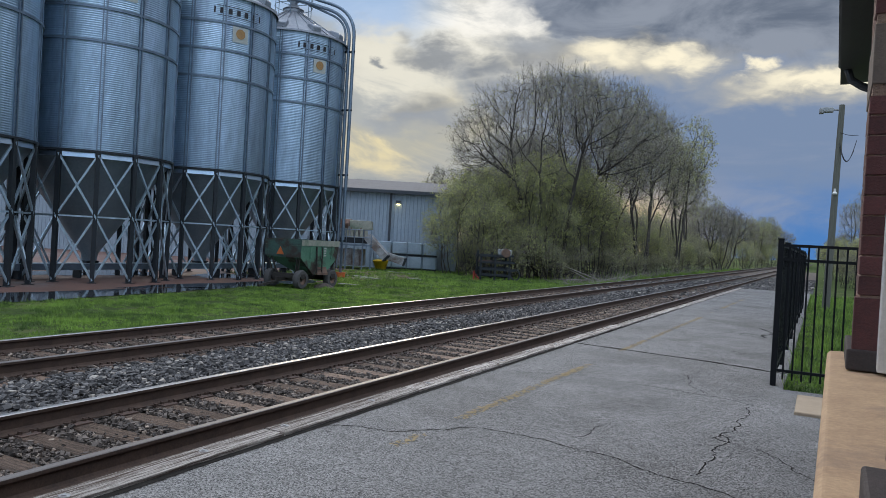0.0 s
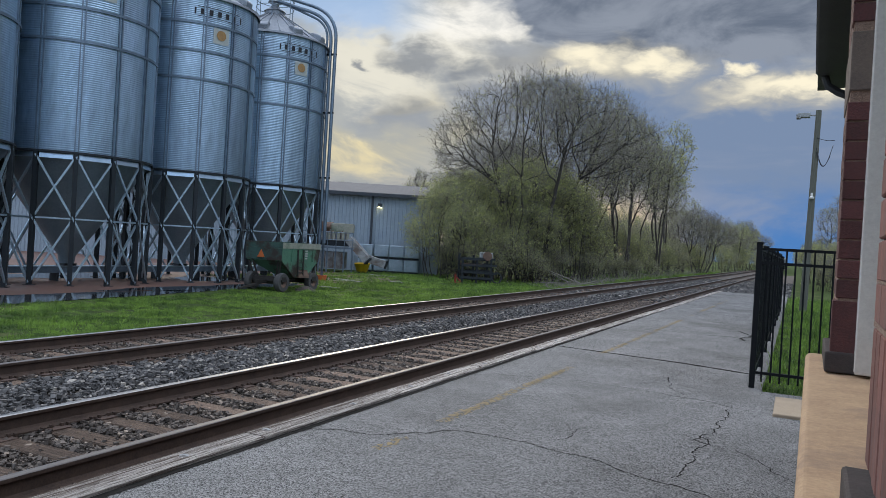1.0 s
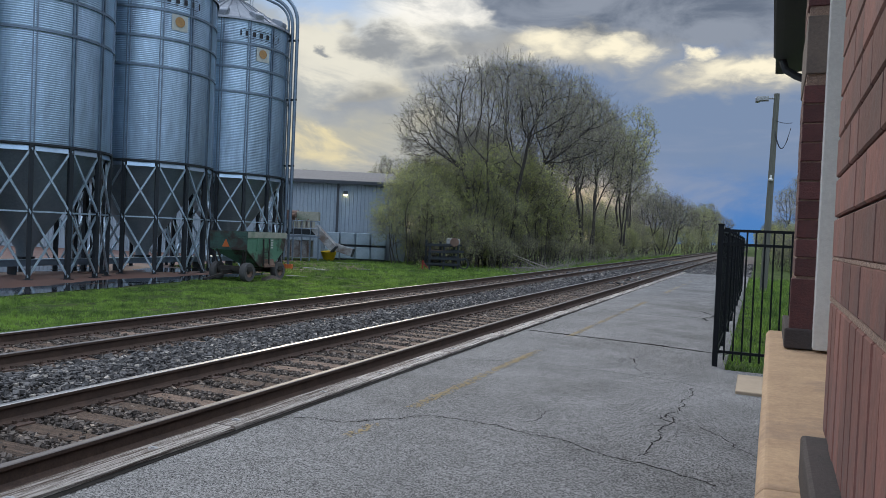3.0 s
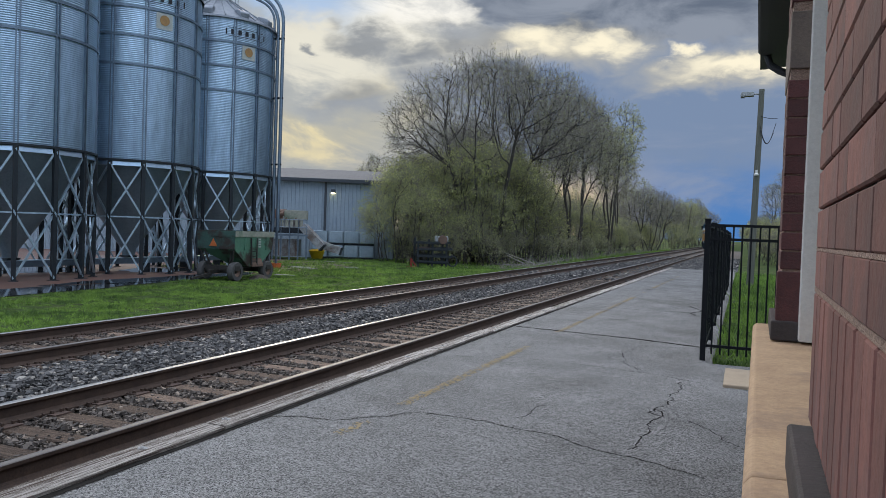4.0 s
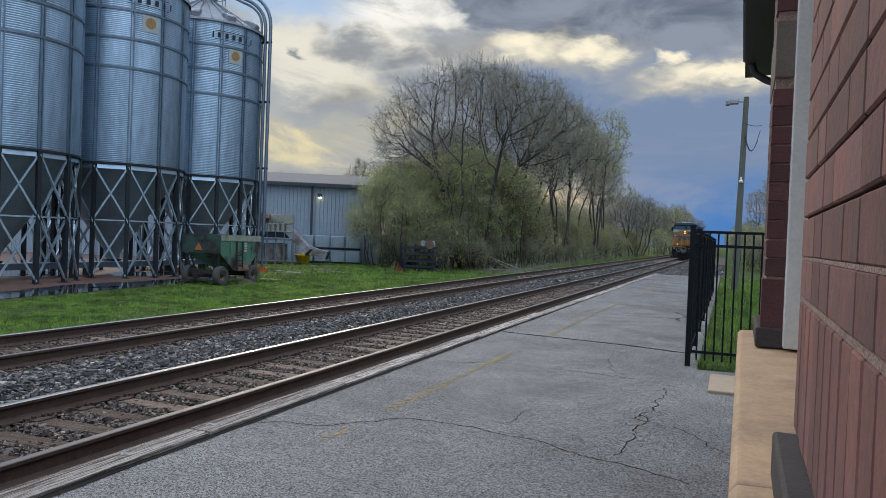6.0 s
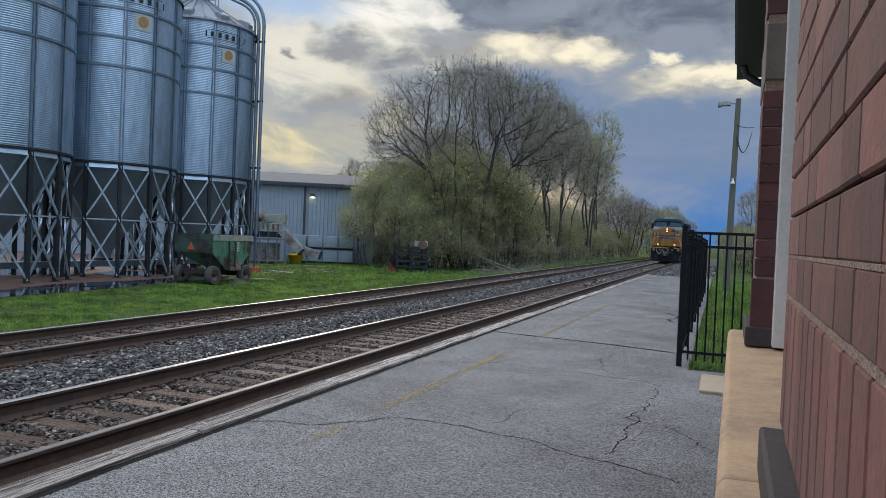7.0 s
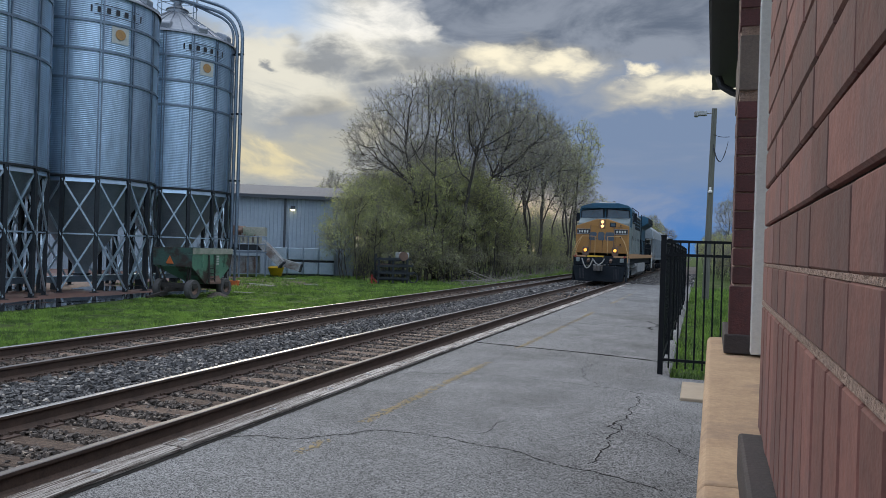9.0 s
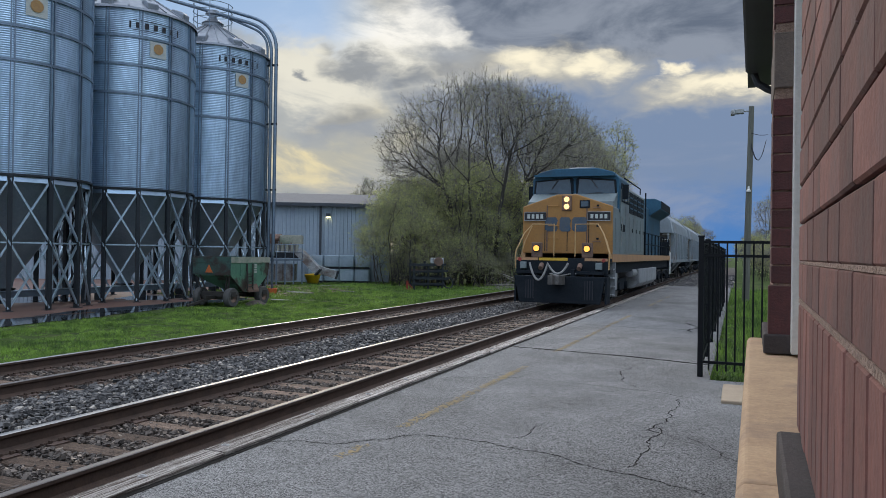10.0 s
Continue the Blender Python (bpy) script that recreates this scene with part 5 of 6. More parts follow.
def plant_trees():
    rng = random.Random(4)

    def copies(src, places):
        for x, y, s in places:
            copy_thing(src, pose(x, y, GROUND if x < 0 else -0.12, 0, 0, rng.uniform(0, 360))).scale = (s, s, s)

    big = grow_tree(3, 16.6, 9.0, 7, 2900, 6000, 0.05, 0.26, LEAFDRAB, label="large spreading bare tree with first spring buds", base=0.26, spread=0.14, twigs=4, twig=1.25, fine=0.0098, sway=0.75, shell=0.12, lobes=13)
    big.matrix_world = pose(-18.8, 56.5, GROUND)
    tall = grow_tree(14, 18.0, 4.8, 3, 850, 6000, 0.05, 0.17, LEAFDRAB, label="tall slender tree just coming into leaf", base=0.36, spread=0.14, twigs=4, twig=1.1, fine=0.0095, sway=0.26, shell=0.2, lobes=8)
    tall.matrix_world = pose(-17.2, 69.0, GROUND)
    slim = grow_tree(21, 19.0, 4.4, 3, 560, 9000, 0.066, 0.16, LEAF, label="slender trackside tree with pale green leaves", base=0.42, spread=0.16, twigs=4, twig=1.1, fine=0.010, sway=0.28, shell=0.2, lobes=6)
    slim.matrix_world = pose(-15.0, 88.0, GROUND)
    copies(big, ((-25.5, 68, 0.78), (-19, 140, 0.68), (-18, 215, 0.75), (-16, 300, 0.9), (-62, 112, 0.5), (-13.2, 116, 0.60), (10.5, 96, 0.62), (15, 108, 0.7), (16, 170, 0.75), (26, 230, 0.8), (10, 420, 1.0), (-22, 350, 1.0)))
    copies(tall, ((-15.6, 61.5, 0.72), (-15.2, 72.5, 0.78), (-15.8, 81.0, 0.85), (-15.0, 91.0, 0.8), (4.6, 82.0, 0.52), (3.4, 96.0, 0.5), (8.2, 66.0, 0.45), (-38.4, 75.0, 0.62), (-34.8, 76.0, 0.58), (-20.0, 63, 1.02), (-16.4, 77, 0.98), (-18.8, 84, 1.05), (-17.2, 108, 0.82), (-16.5, 160, 0.62), (-15, 250, 0.9), (-44, 105, 0.70), (-66, 100, 0.66), (20, 200, 0.8), (-26, 380, 1.0)))
    copies(slim, ((-15.8, 97, 0.92), (-16.5, 122, 0.66), (-15.5, 182, 0.66), (-14, 270, 0.8), (-15.0, 140, 0.6), (-14.5, 205, 0.7), (-14.5, 230, 0.75), (-55, 104, 0.68), (-74, 98, 0.64), (-33, 90, 0.9), (13, 140, 0.8), (17, 260, 0.9)))
    bush = grow_tree(31, 7.0, 3.5, 12, 1400, 17000, 0.055, 0.05, LEAF, name="bush", label="dense multi-stemmed bush with yellow-green spring leaves", base=0.0, spread=0.45, twigs=4, twig=1.1, fine=0.0075, sway=0.7, shell=0.45, tuft=0.08, lobes=11, step=0.30)
    bush.matrix_world = pose(-24.4, 51.0, GROUND)
    thicket = grow_tree(37, 4.6, 2.6, 8, 900, 5000, 0.05, 0.04, LEAFDRAB, name="bush", label="tangled brown thicket with a few green leaves", base=0.08, spread=0.3, twigs=5, twig=0.9, fine=0.0075, sway=0.5, lobes=8, step=0.28)
    thicket.matrix_world = pose(-16.8, 62.0, GROUND)
    copies(bush, ((-21.9, 51.0, 0.80), (-22.7, 54.6, 1.2), (-24.9, 57.5, 1.25), (-20.4, 54.6, 1.3), (-18.6, 53.0, 0.85), (-17.2, 56.5, 1.1), (-19.2, 59.0, 1.35), (-16.4, 61.0, 0.95), (-16.6, 80, 0.7), (-15.2, 95, 0.6), (-14.5, 118, 0.7), (-15.5, 145, 0.9), (-14.0, 165, 0.9), (-14.5, 215, 1.0), (-15, 245, 1.3), (-14, 330, 1.4), (2.0, 84, 0.6), (3.6, 66, 0.55), (7.2, 74, 0.75), (9.5, 70, 0.8), (12.5, 76, 0.9), (16.0, 80, 1.0), (8.0, 96, 0.9), (12, 190, 0.9), (16, 215, 1.1), (6, 400, 1.5), (1, 430, 1.4)))
    copies(thicket, ((1.9, 64, 0.55), (3.0, 60, 0.7), (2.4, 76, 0.8), (4.2, 70, 0.9), (1.2, 92, 0.8), (5.0, 60, 0.9), (7.5, 61, 1.1), (10.5, 63, 1.2), (13.5, 66, 1.3), (17, 70, 1.5), (6.2, 92, 1.2), (22, 76, 1.6), (-21.3, 50.2, 0.62), (-19.6, 51.4, 0.7), (-23.2, 50.6, 0.7), (-17.8, 52.6, 0.62), (-16.4, 55.0, 0.6), (-18.6, 56.0, 1.0), (-15.2, 58.5, 0.55), (-20.9, 53.0, 1.0), (-15.8, 65.5, 0.55), (-17.8, 67, 0.8), (-15.6, 71, 0.5), (-17.5, 73.5, 0.8), (-15.2, 77, 0.5), (-15.4, 86, 0.6), (-17.0, 91, 1.1), (-14.8, 102, 0.9), (-16.5, 112, 1.1), (-15, 130, 1.0), (-15, 190, 1.2), (-13, 280, 1.2), (-21, 70, 1.4), (-20, 80, 1.4), (-19, 100, 1.4), (-24, 72, 1.8), (-23, 84, 1.9), (-25, 78, 2.0), (-22, 95, 1.7), (-21, 106, 1.6), (-19, 118, 1.5), (-31, 96, 2.2), (-36, 104, 2.3), (-29, 110, 2.2), (-34, 120, 2.4), (-27, 125, 2.2), (-42, 110, 2.2), (-24, 140, 2.0), (-30, 84, 1.8)))


LEAFDRAB = leaf_material("early_bud_leaf", (0.50, 0.51, 0.25), (0.34, 0.35, 0.17))
plant_trees()


DARKBOARD = material("dark_weathered_board", (0.085, 0.08, 0.078), (0.05, 0.047, 0.046), rough=0.9, scale=3, fine=30, stretch=(8, 8, 0.5), per_piece=0.2)


def make_board_fence():
    """Dark upright boards closing the gap between the shed's corner and the bushes."""
    f = empty("board_fence", "dark weathered board fence beside the shed corner", "fence", pose(*along_shed(-0.1, 0.0), 0, 0, 26.9))
    rng = random.Random(12)
    for k in range(16):
        part("board", box(bm_new(), 0.17 * k, 0.17 * k + 0.155, -0.02, 0.02, 0, 2.3 + rng.uniform(-0.08, 0.08)), DARKBOARD, f)
    for z in (0.5, 1.8):
        part("fence_rail", box(bm_new(), 0, 2.75, 0.02, 0.08, z, z + 0.1), DARKBOARD, f)


make_board_fence()


def make_wires():
    """Loose drop wires hanging at the pole, with a white insulator."""
    w = empty("drop_wire", "thin slack dark wires hanging from the wooden pole", "wire", pose(0.29, 32.8, -0.12))
    for x1, z0, z1, sag in ((0.75, 6.9, 6.8, 0.05), (0.7, 6.35, 6.6, 0.7), (0.62, 6.5, 6.2, 0.55)):
        pts = [(0.12 + (x1 - 0.12) * k / 10, -0.13, z0 + (z1 - z0) * k / 10 - sag * math.sin(math.pi * k / 10)) for k in range(11)]
        part("strand", pipe(bm_new(), pts, 0.012, 5), INK, w)
    part("insulator", lathe(bm_new(), [(0, 0), (0.08, 0), (0.09, 0.05), (0.04, 0.1), (0.04, 0.22), (0, 0.22)], 14), WHITE, w, "white insulator", smooth=True).matrix_basis = pose(0.06, -0.17, 4.5)


make_wires()


# ---- train ----
TRAIN_START, TRAIN_SPEED = 219.4, 19.45
LOCOYEL = material("faded_yellow_loco_paint", (0.35, 0.17, 0.037), (0.25, 0.122, 0.034), rough=0.55, scale=1.3, fine=14, bump=0.05, stain=(0.22, 0.125, 0.05), stain_at=0.6)
LOCOBLUE = material("dark_blue_loco_paint", (0.026, 0.095, 0.155), (0.018, 0.065, 0.11), rough=0.6, spec=0.3, scale=1.2, fine=12, bump=0.04, stain=(0.04, 0.06, 0.08))
LOCOGREY = material("grey_blue_loco_paint", (0.175, 0.215, 0.22), (0.12, 0.15, 0.158), rough=0.5, scale=1.1, fine=12, bump=0.05, stain=(0.10, 0.11, 0.115))
LOCOSILL = material("dusty_orange_stripe", (0.42, 0.235, 0.11), (0.28, 0.16, 0.085), rough=0.7, scale=2)
UNDER = material("sooty_underframe", (0.009, 0.013, 0.018), (0.018, 0.022, 0.027), rough=0.8, spec=0.12, scale=3, fine=30)
TANK = material("dusty_grey_tank", (0.30, 0.315, 0.325), (0.20, 0.21, 0.22), rough=0.6, scale=2, stain=(0.12, 0.12, 0.12))
STEEL = material("worn_wheel_steel", (0.20, 0.19, 0.18), (0.10, 0.095, 0.09), rough=0.5, metal=0.6)
CABGLASS = material("tinted_cab_glass", (0.03, 0.065, 0.10), (0.02, 0.045, 0.07), rough=0.08, spec=0.6, bump=0)
HEADGLOW = material("headlight_glow", (0.7, 0.5, 0.28), rough=0.3, emit=(1.0, 0.56, 0.20), strength=1.7)
DITCHGLOW = material("ditch_light_glow", (0.6, 0.36, 0.12), rough=0.3, emit=(1.0, 0.40, 0.05), strength=1.5)
LOGOBLUE = material("faded_blue_lettering", (0.028, 0.062, 0.11), (0.075, 0.085, 0.09), rough=0.6, scale=3, fine=20)
RAILYEL = material("yellow_handrail", (0.50, 0.31, 0.13), (0.38, 0.24, 0.11), rough=0.65)
HOSE = material("grey_hose", (0.30, 0.30, 0.29), rough=0.8)
STRIPE = material("bright_yellow_step", (0.60, 0.37, 0.03), rough=0.5)
CARGREY = material("grey_hopper_car_paint", (0.24, 0.28, 0.31), (0.17, 0.20, 0.225), rough=0.6, scale=0.9, fine=10, stain=(0.16, 0.13, 0.11), stain_at=0.62)
CAREND = material("dirty_hopper_end", (0.16, 0.135, 0.115), (0.10, 0.09, 0.08), rough=0.8, scale=1.4)
train = []


def along_y(outline, y0, y1):
    """A solid whose cross section (x, z) runs along y."""
    return prism(bm_new(), outline, Matrix(((1, 0, 0, 0), (0, 0, y1 - y0, y0), (0, 1, 0, 0), (0, 0, 0, 1))))


def across_x(outline, x0, x1):
    """A solid whose side outline (y, z) runs across x."""
    return prism(bm_new(), outline, Matrix(((0, 0, x1 - x0, x0), (1, 0, 0, 0), (0, 1, 0, 0), (0, 0, 0, 1))))


def bogie(parent, y, axles, r=0.5, wheelbase=1.85):
    t = part("truck", box(bm_new(), -0.75, 0.75, y - 0.5, y + 0.5, 0.45, 0.85), UNDER, parent, "sooty truck frame")
    span = wheelbase * (axles - 1) / 2
    for side in (-1, 1):
        x = side * 1.08
        part("side_frame", across_x([(y - span - 0.55, 0.62), (y - span - 0.45, 0.82), (y - 0.5, 0.80), (y, 0.66), (y + 0.5, 0.80), (y + span + 0.45, 0.82), (y + span + 0.55, 0.62), (y + span, 0.38), (y + 0.4, 0.36), (y - 0.4, 0.36), (y - span, 0.38)], x - 0.06, x + 0.06), UNDER, t)
        for k in range(axles):
            yy = y - span + k * wheelbase
            part("axle_box", tube(bm_new(), (x + side * 0.05, yy, r), (x + side * 0.16, yy, r), 0.15, n=12), UNDER, t)
            bm = bm_new()
            lathe(bm, [(0, -0.07), (r + 0.025, -0.07), (r + 0.025, -0.04), (r, -0.03), (r - 0.01, 0.07), (r * 0.8, 0.07), (r * 0.75, 0.03), (r * 0.3, 0.03), (0.12, 0.09), (0, 0.09)], 26)
            w = part("wheel", bm, STEEL, t, smooth=True)
            w.matrix_basis = pose(side * 0.75, yy, r, 0, 90 * side, 0)
    for k in range(axles):
        yy = y - span + k * wheelbase
        part("axle", tube(bm_new(), (-0.75, yy, r), (0.75, yy, r), 0.09, n=10), UNDER, t)


def make_locomotive():
    loco = empty("diesel_locomotive", "yellow-nosed dark blue diesel freight locomotive with lit headlights", "locomotive")
    # nose: a wide front with a roof-shaped top edge
    front = [(-1.50, 1.70), (1.50, 1.70), (1.50, 3.26), (0.95, 3.45), (0.32, 3.66), (-0.32, 3.66), (-0.95, 3.45), (-1.50, 3.26)]
    nose = part("nose", along_y(front, 0.0, 0.12), LOCOYEL, loco, "faded yellow nose front", bevel=0.03)
    part("nose_body", along_y([(x * 1.0, z - 0.01) for x, z in front], 0.121, 1.9), LOCOGREY, loco, "grey-blue nose sides and top", bevel=0.03)
    for x in (-0.73, 0.02, 0.73):
        part("door_seam", box(bm_new(), x - 0.012, x + 0.012, -0.008, 0.0, 1.78, 2.75 if abs(x) < 0.1 else 2.9), UNDER, nose)
    for z in (2.2, 2.62, 3.28):
        part("grab_iron", pipe(bm_new(), [(-0.62, 0.0, z), (-0.62, -0.06, z), (-0.28, -0.06, z), (-0.28, 0.0, z)], 0.014, 5), LOCOYEL, nose)
        part("hinge", box(bm_new(), 0.98, 1.06, -0.025, 0.0, z - 0.03, z + 0.03), UNDER, nose)
    win = part("nose_window", box(bm_new(), 0.42, 0.76, -0.028, 0.0, 3.20, 3.46), UNDER, nose, "small dark nose window", bevel=0.03)
    part("glass", box(bm_new(), 0.47, 0.71, -0.034, -0.02, 3.25, 3.42), CABGLASS, win)
    # headlight
    hl = part("headlight", box(bm_new(), -0.16, 0.16, -0.06, 0.05, 3.12, 3.62), RUST, loco, "reddish headlight housing", bevel=0.015)
    for z in (3.25, 3.49):
        part("lens", tube(bm_new(), (0, -0.075, z), (0, -0.04, z), 0.09, n=20), HEADGLOW, hl, "glowing headlight lens")
    # number boards with bars for the figures
    for x in (-1.06, 1.06):
        nb = part("number_board", box(bm_new(), x - 0.36, x + 0.36, -0.05, 0.03, 2.80, 3.06), INK, loco, "black number board with pale bars", bevel=0.02)
        for k in range(4):
            part("figure_bar", box(bm_new(), x - 0.27 + 0.15 * k, x - 0.18 + 0.15 * k, -0.056, -0.04, 2.86, 3.0), STICKER, nb)
    # the railroad's initials as three plain blue blocks
    for x0, x1 in ((-0.72, -0.30), (-0.24, 0.14), (0.18, 0.68)):
        part("initial_block", prism(bm_new(), [(x0, 2.50), (x0 + 0.07, 2.43), (x1 - 0.05, 2.43), (x1, 2.52), (x1 - 0.04, 2.66), (x1, 2.80), (x1 - 0.06, 2.90), (x0 + 0.05, 2.90), (x0, 2.82)], Matrix(((1, 0, 0, 0), (0, 0, 0.014, -0.014), (0, 1, 0, 0), (0, 0, 0, 1)))), LOGOBLUE, nose, "faded blue block lettering")
    for x in (-0.66, 0.66):
        part("nose_panel_edge", box(bm_new(), x - 0.02, x + 0.02, -0.012, 0.0, 1.78, 3.3), RUST, nose)
    for z in (2.1, 3.2):
        part("grab_iron", pipe(bm_new(), [(0.86, 0.0, z), (0.86, -0.06, z), (1.12, -0.06, z), (1.12, 0.0, z)], 0.014, 5), RUST, nose)
    for x in (-0.82, 0.82):
        d = part("ditch_light", box(bm_new(), x - 0.17, x + 0.17, -0.74, -0.60, 1.57, 2.05), RUST, loco, "ditch light housing", bevel=0.02)
        part("bezel", tube(bm_new(), (x, -0.78, 1.86), (x, -0.73, 1.86), 0.125, n=18), UNDER, d, smooth=True)
        part("lens", tube(bm_new(), (x, -0.80, 1.86), (x, -0.76, 1.86), 0.095, n=18), DITCHGLOW, d, "glowing amber-white lens")
    # front walkway and end plate
    part("front_deck", box(bm_new(), -1.5, 1.5, -0.75, 0.0, 1.46, 1.56), UNDER, loco)
    part("end_plate", box(bm_new(), -1.48, 1.48, -0.78, -0.70, 1.02, 1.56), UNDER, loco, "dark end plate")
    part("step_edge", box(bm_new(), -0.72, 0.22, -0.80, -0.783, 1.47, 1.56), STRIPE, loco, "bright yellow step edge")
    plow = bm_new()
    prism(plow, [(-1.46, 0.0), (1.46, 0.0), (1.30, 1.0), (-1.30, 1.0)], Matrix(((1, 0, 0, 0), (0, 0, 0.08, -1.05), (0, -0.86, 0, 0.98), (0, 0, 0, 1))))
    part("snow_plow", plow, UNDER, loco, "dark worn snow plow", bevel=0.02)
    for side in (-1, 1):
        part("plow_wing", beam(bm_new(), (side * 1.46, -0.95, 0.55), (side * 1.46, -0.3, 0.55), 0.06, 0.85), UNDER, loco)
        for k in range(4):
            part("step", box(bm_new(), side * 1.18 - 0.3, side * 1.18 + 0.3, -0.78 + 0.06 * k, -0.5, 0.42 + 0.28 * k, 0.46 + 0.28 * k), UNDER, loco)
        # handrails from the deck up to the nose
        part("handrail", pipe(bm_new(), [(side * 1.52, -0.76, 1.2), (side * 1.52, -0.74, 1.75), (side * 1.3, -0.5, 2.35), (side * 1.08, -0.30, 2.66), (side * 0.35, -0.30, 2.66), (side * 0.35, -0.30, 1.6)], 0.022, 6), RAILYEL, loco, "bent yellow handrail")
        part("handrail", pipe(bm_new(), [(side * 1.50, -0.20, 1.56), (side * 1.36, -0.2, 2.1), (side * 1.12, -0.2, 2.6)], 0.022, 6), RAILYEL, loco)
        part("marker_lamp", tube(bm_new(), (side * 1.36, -0.8, 1.50), (side * 1.36, -0.78, 1.50), 0.06, n=12), REDPAINT, loco)
        part("anticlimber", box(bm_new(), side * 0.95 - 0.42, side * 0.95 + 0.42, -0.95, -0.76, 1.05, 1.14), UNDER, loco)
    for side in (-1, 1):
        part("coupler_pocket", box(bm_new(), side * 0.42 - 0.06, side * 0.42 + 0.06, -1.02, -0.76, 0.62, 1.2), UNDER, loco, bevel=0.02)
        part("plow_slot", box(bm_new(), side * 0.95 - 0.13, side * 0.95 + 0.13, -1.075, -1.05, 0.25, 0.85), INK, loco, "dark foothold slot")
        for k in range(3):
            part("slot_bar", box(bm_new(), side * 0.95 - 0.10 + 0.08 * k, side * 0.95 - 0.06 + 0.08 * k, -1.085, -1.06, 0.25, 0.85), UNDER, loco)
        part("hose_glad_hand", tube(bm_new(), (side * 0.62, -0.98, 1.22), (side * 0.62, -0.8, 1.34), 0.08, n=10), RUST, loco, smooth=True)
        part("uncoupling_bracket", box(bm_new(), side * 1.22 - 0.1, side * 1.22 + 0.1, -0.92, -0.78, 1.2, 1.42), LOCOGREY, loco, bevel=0.02)
        part("deck_trim", box(bm_new(), side * 1.12 - 0.36, side * 1.12 + 0.36, -0.79, -0.783, 1.47, 1.56), LOCOSILL, loco)
        part("wiper", beam(bm_new(), (side * 0.28, 1.17, 3.74), (side * 0.95, 1.16, 3.82), 0.02, 0.02), INK, loco)
        part("board_rim", pipe(bm_new(), [(side * 1.06 - 0.37, -0.052, 2.79), (side * 1.06 + 0.37, -0.052, 2.79), (side * 1.06 + 0.37, -0.052, 3.07), (side * 1.06 - 0.37, -0.052, 3.07), (side * 1.06 - 0.37, -0.052, 2.79)], 0.014, 5), TANK, loco)
    bm = bm_new()
    box(bm, -0.17, 0.17, -1.35, -0.7, 0.72, 1.02)
    prism(bm, [(-0.22, -0.3), (0.22, -0.3), (0.26, 0.05), (0.08, 0.16), (0.04, 0.0), (-0.1, 0.02), (-0.22, 0.2)], pose(0, -1.45, 0.72, 0, 0, 180) @ Matrix.Diagonal((1, 1, 0.3, 1)))
    part("coupler", bm, STEEL, loco, "knuckle coupler", bevel=0.015)
    hose = []
    for k in range(25):
        s = k / 24
        x = -0.85 + 1.25 * s
        z = 1.40 - 0.55 * abs(math.sin(2 * math.pi * s)) ** 0.8 * (1 if s < 0.5 else 0.62)
        hose.append((x - 0.1, -1.10 - 0.12 * math.sin(math.pi * s), z))
    part("air_hose", pipe(bm_new(), hose, 0.035, 7), HOSE, loco, "looping pale air hose", smooth=True)
    for x in (-0.75, -0.45, 0.5, 0.85, 1.05):
        part("air_hose", pipe(bm_new(), [(x, -0.8, 1.15), (x, -0.92, 1.0), (x + 0.03, -0.9, 0.6), (x + 0.05, -0.95, 0.45)], 0.028, 6), UNDER, loco)
    part("lift_lever", pipe(bm_new(), [(-1.25, -0.88, 1.12), (-0.3, -0.9, 1.05), (0.0, -1.0, 0.98), (0.3, -0.9, 1.05), (1.25, -0.88, 1.12)], 0.02, 6), HOSE, loco)
    for side in (-1, 1):
        for k in range(4):
            part("side_step", box(bm_new(), side * 1.42 - 0.09, side * 1.42 + 0.09, 0.1, 0.55, 0.34 + 0.28 * k, 0.38 + 0.28 * k), TANK, loco, "pale worn step")
        part("step_side", box(bm_new(), side * 1.42 - 0.1, side * 1.42 + 0.1, 0.56, 0.6, 0.3, 1.45), TANK, loco)
        part("sand_hatch", box(bm_new(), side * 1.51 - 0.01, side * 1.51 + 0.01, 0.5, 0.9, 1.85, 2.9), LOCOGREY, loco, bevel=0.005)
        for k in range(3):
            part("vent_slot", box(bm_new(), side * 1.525 - 0.01, side * 1.525 + 0.01, 1.75 + 0.3 * k, 1.95 + 0.3 * k, 2.5, 2.75), UNDER, loco)
        part("side_handrail", pipe(bm_new(), [(side * 1.56, 1.5, 2.0), (side * 1.6, 1.5, 2.9), (side * 1.56, 1.5, 3.0)], 0.018, 6), HOSE, loco)
    # cab
    cabf = [(-1.50, 3.1), (1.50, 3.1), (1.50, 4.30), (1.30, 4.52), (0.75, 4.66), (-0.75, 4.66), (-1.30, 4.52), (-1.50, 4.30)]
    cab = part("cab", along_y(cabf, 1.25, 3.7), LOCOBLUE, loco, "dark blue cab with two windshields", bevel=0.03)
    part("cab_side", box(bm_new(), -1.515, 1.515, 1.6, 3.7, 1.7, 3.95), LOCOGREY, loco, "grey-blue cab side")
    part("visor", box(bm_new(), -1.40, 1.40, 1.02, 1.26, 4.36, 4.44), LOCOBLUE, cab)
    # sloped panel under the windshields
    part("windshield_sill", across_x([(0.5, 3.45), (1.26, 3.80), (1.26, 3.3), (0.5, 3.2)], -1.45, 1.45), LOCOGREY, loco)
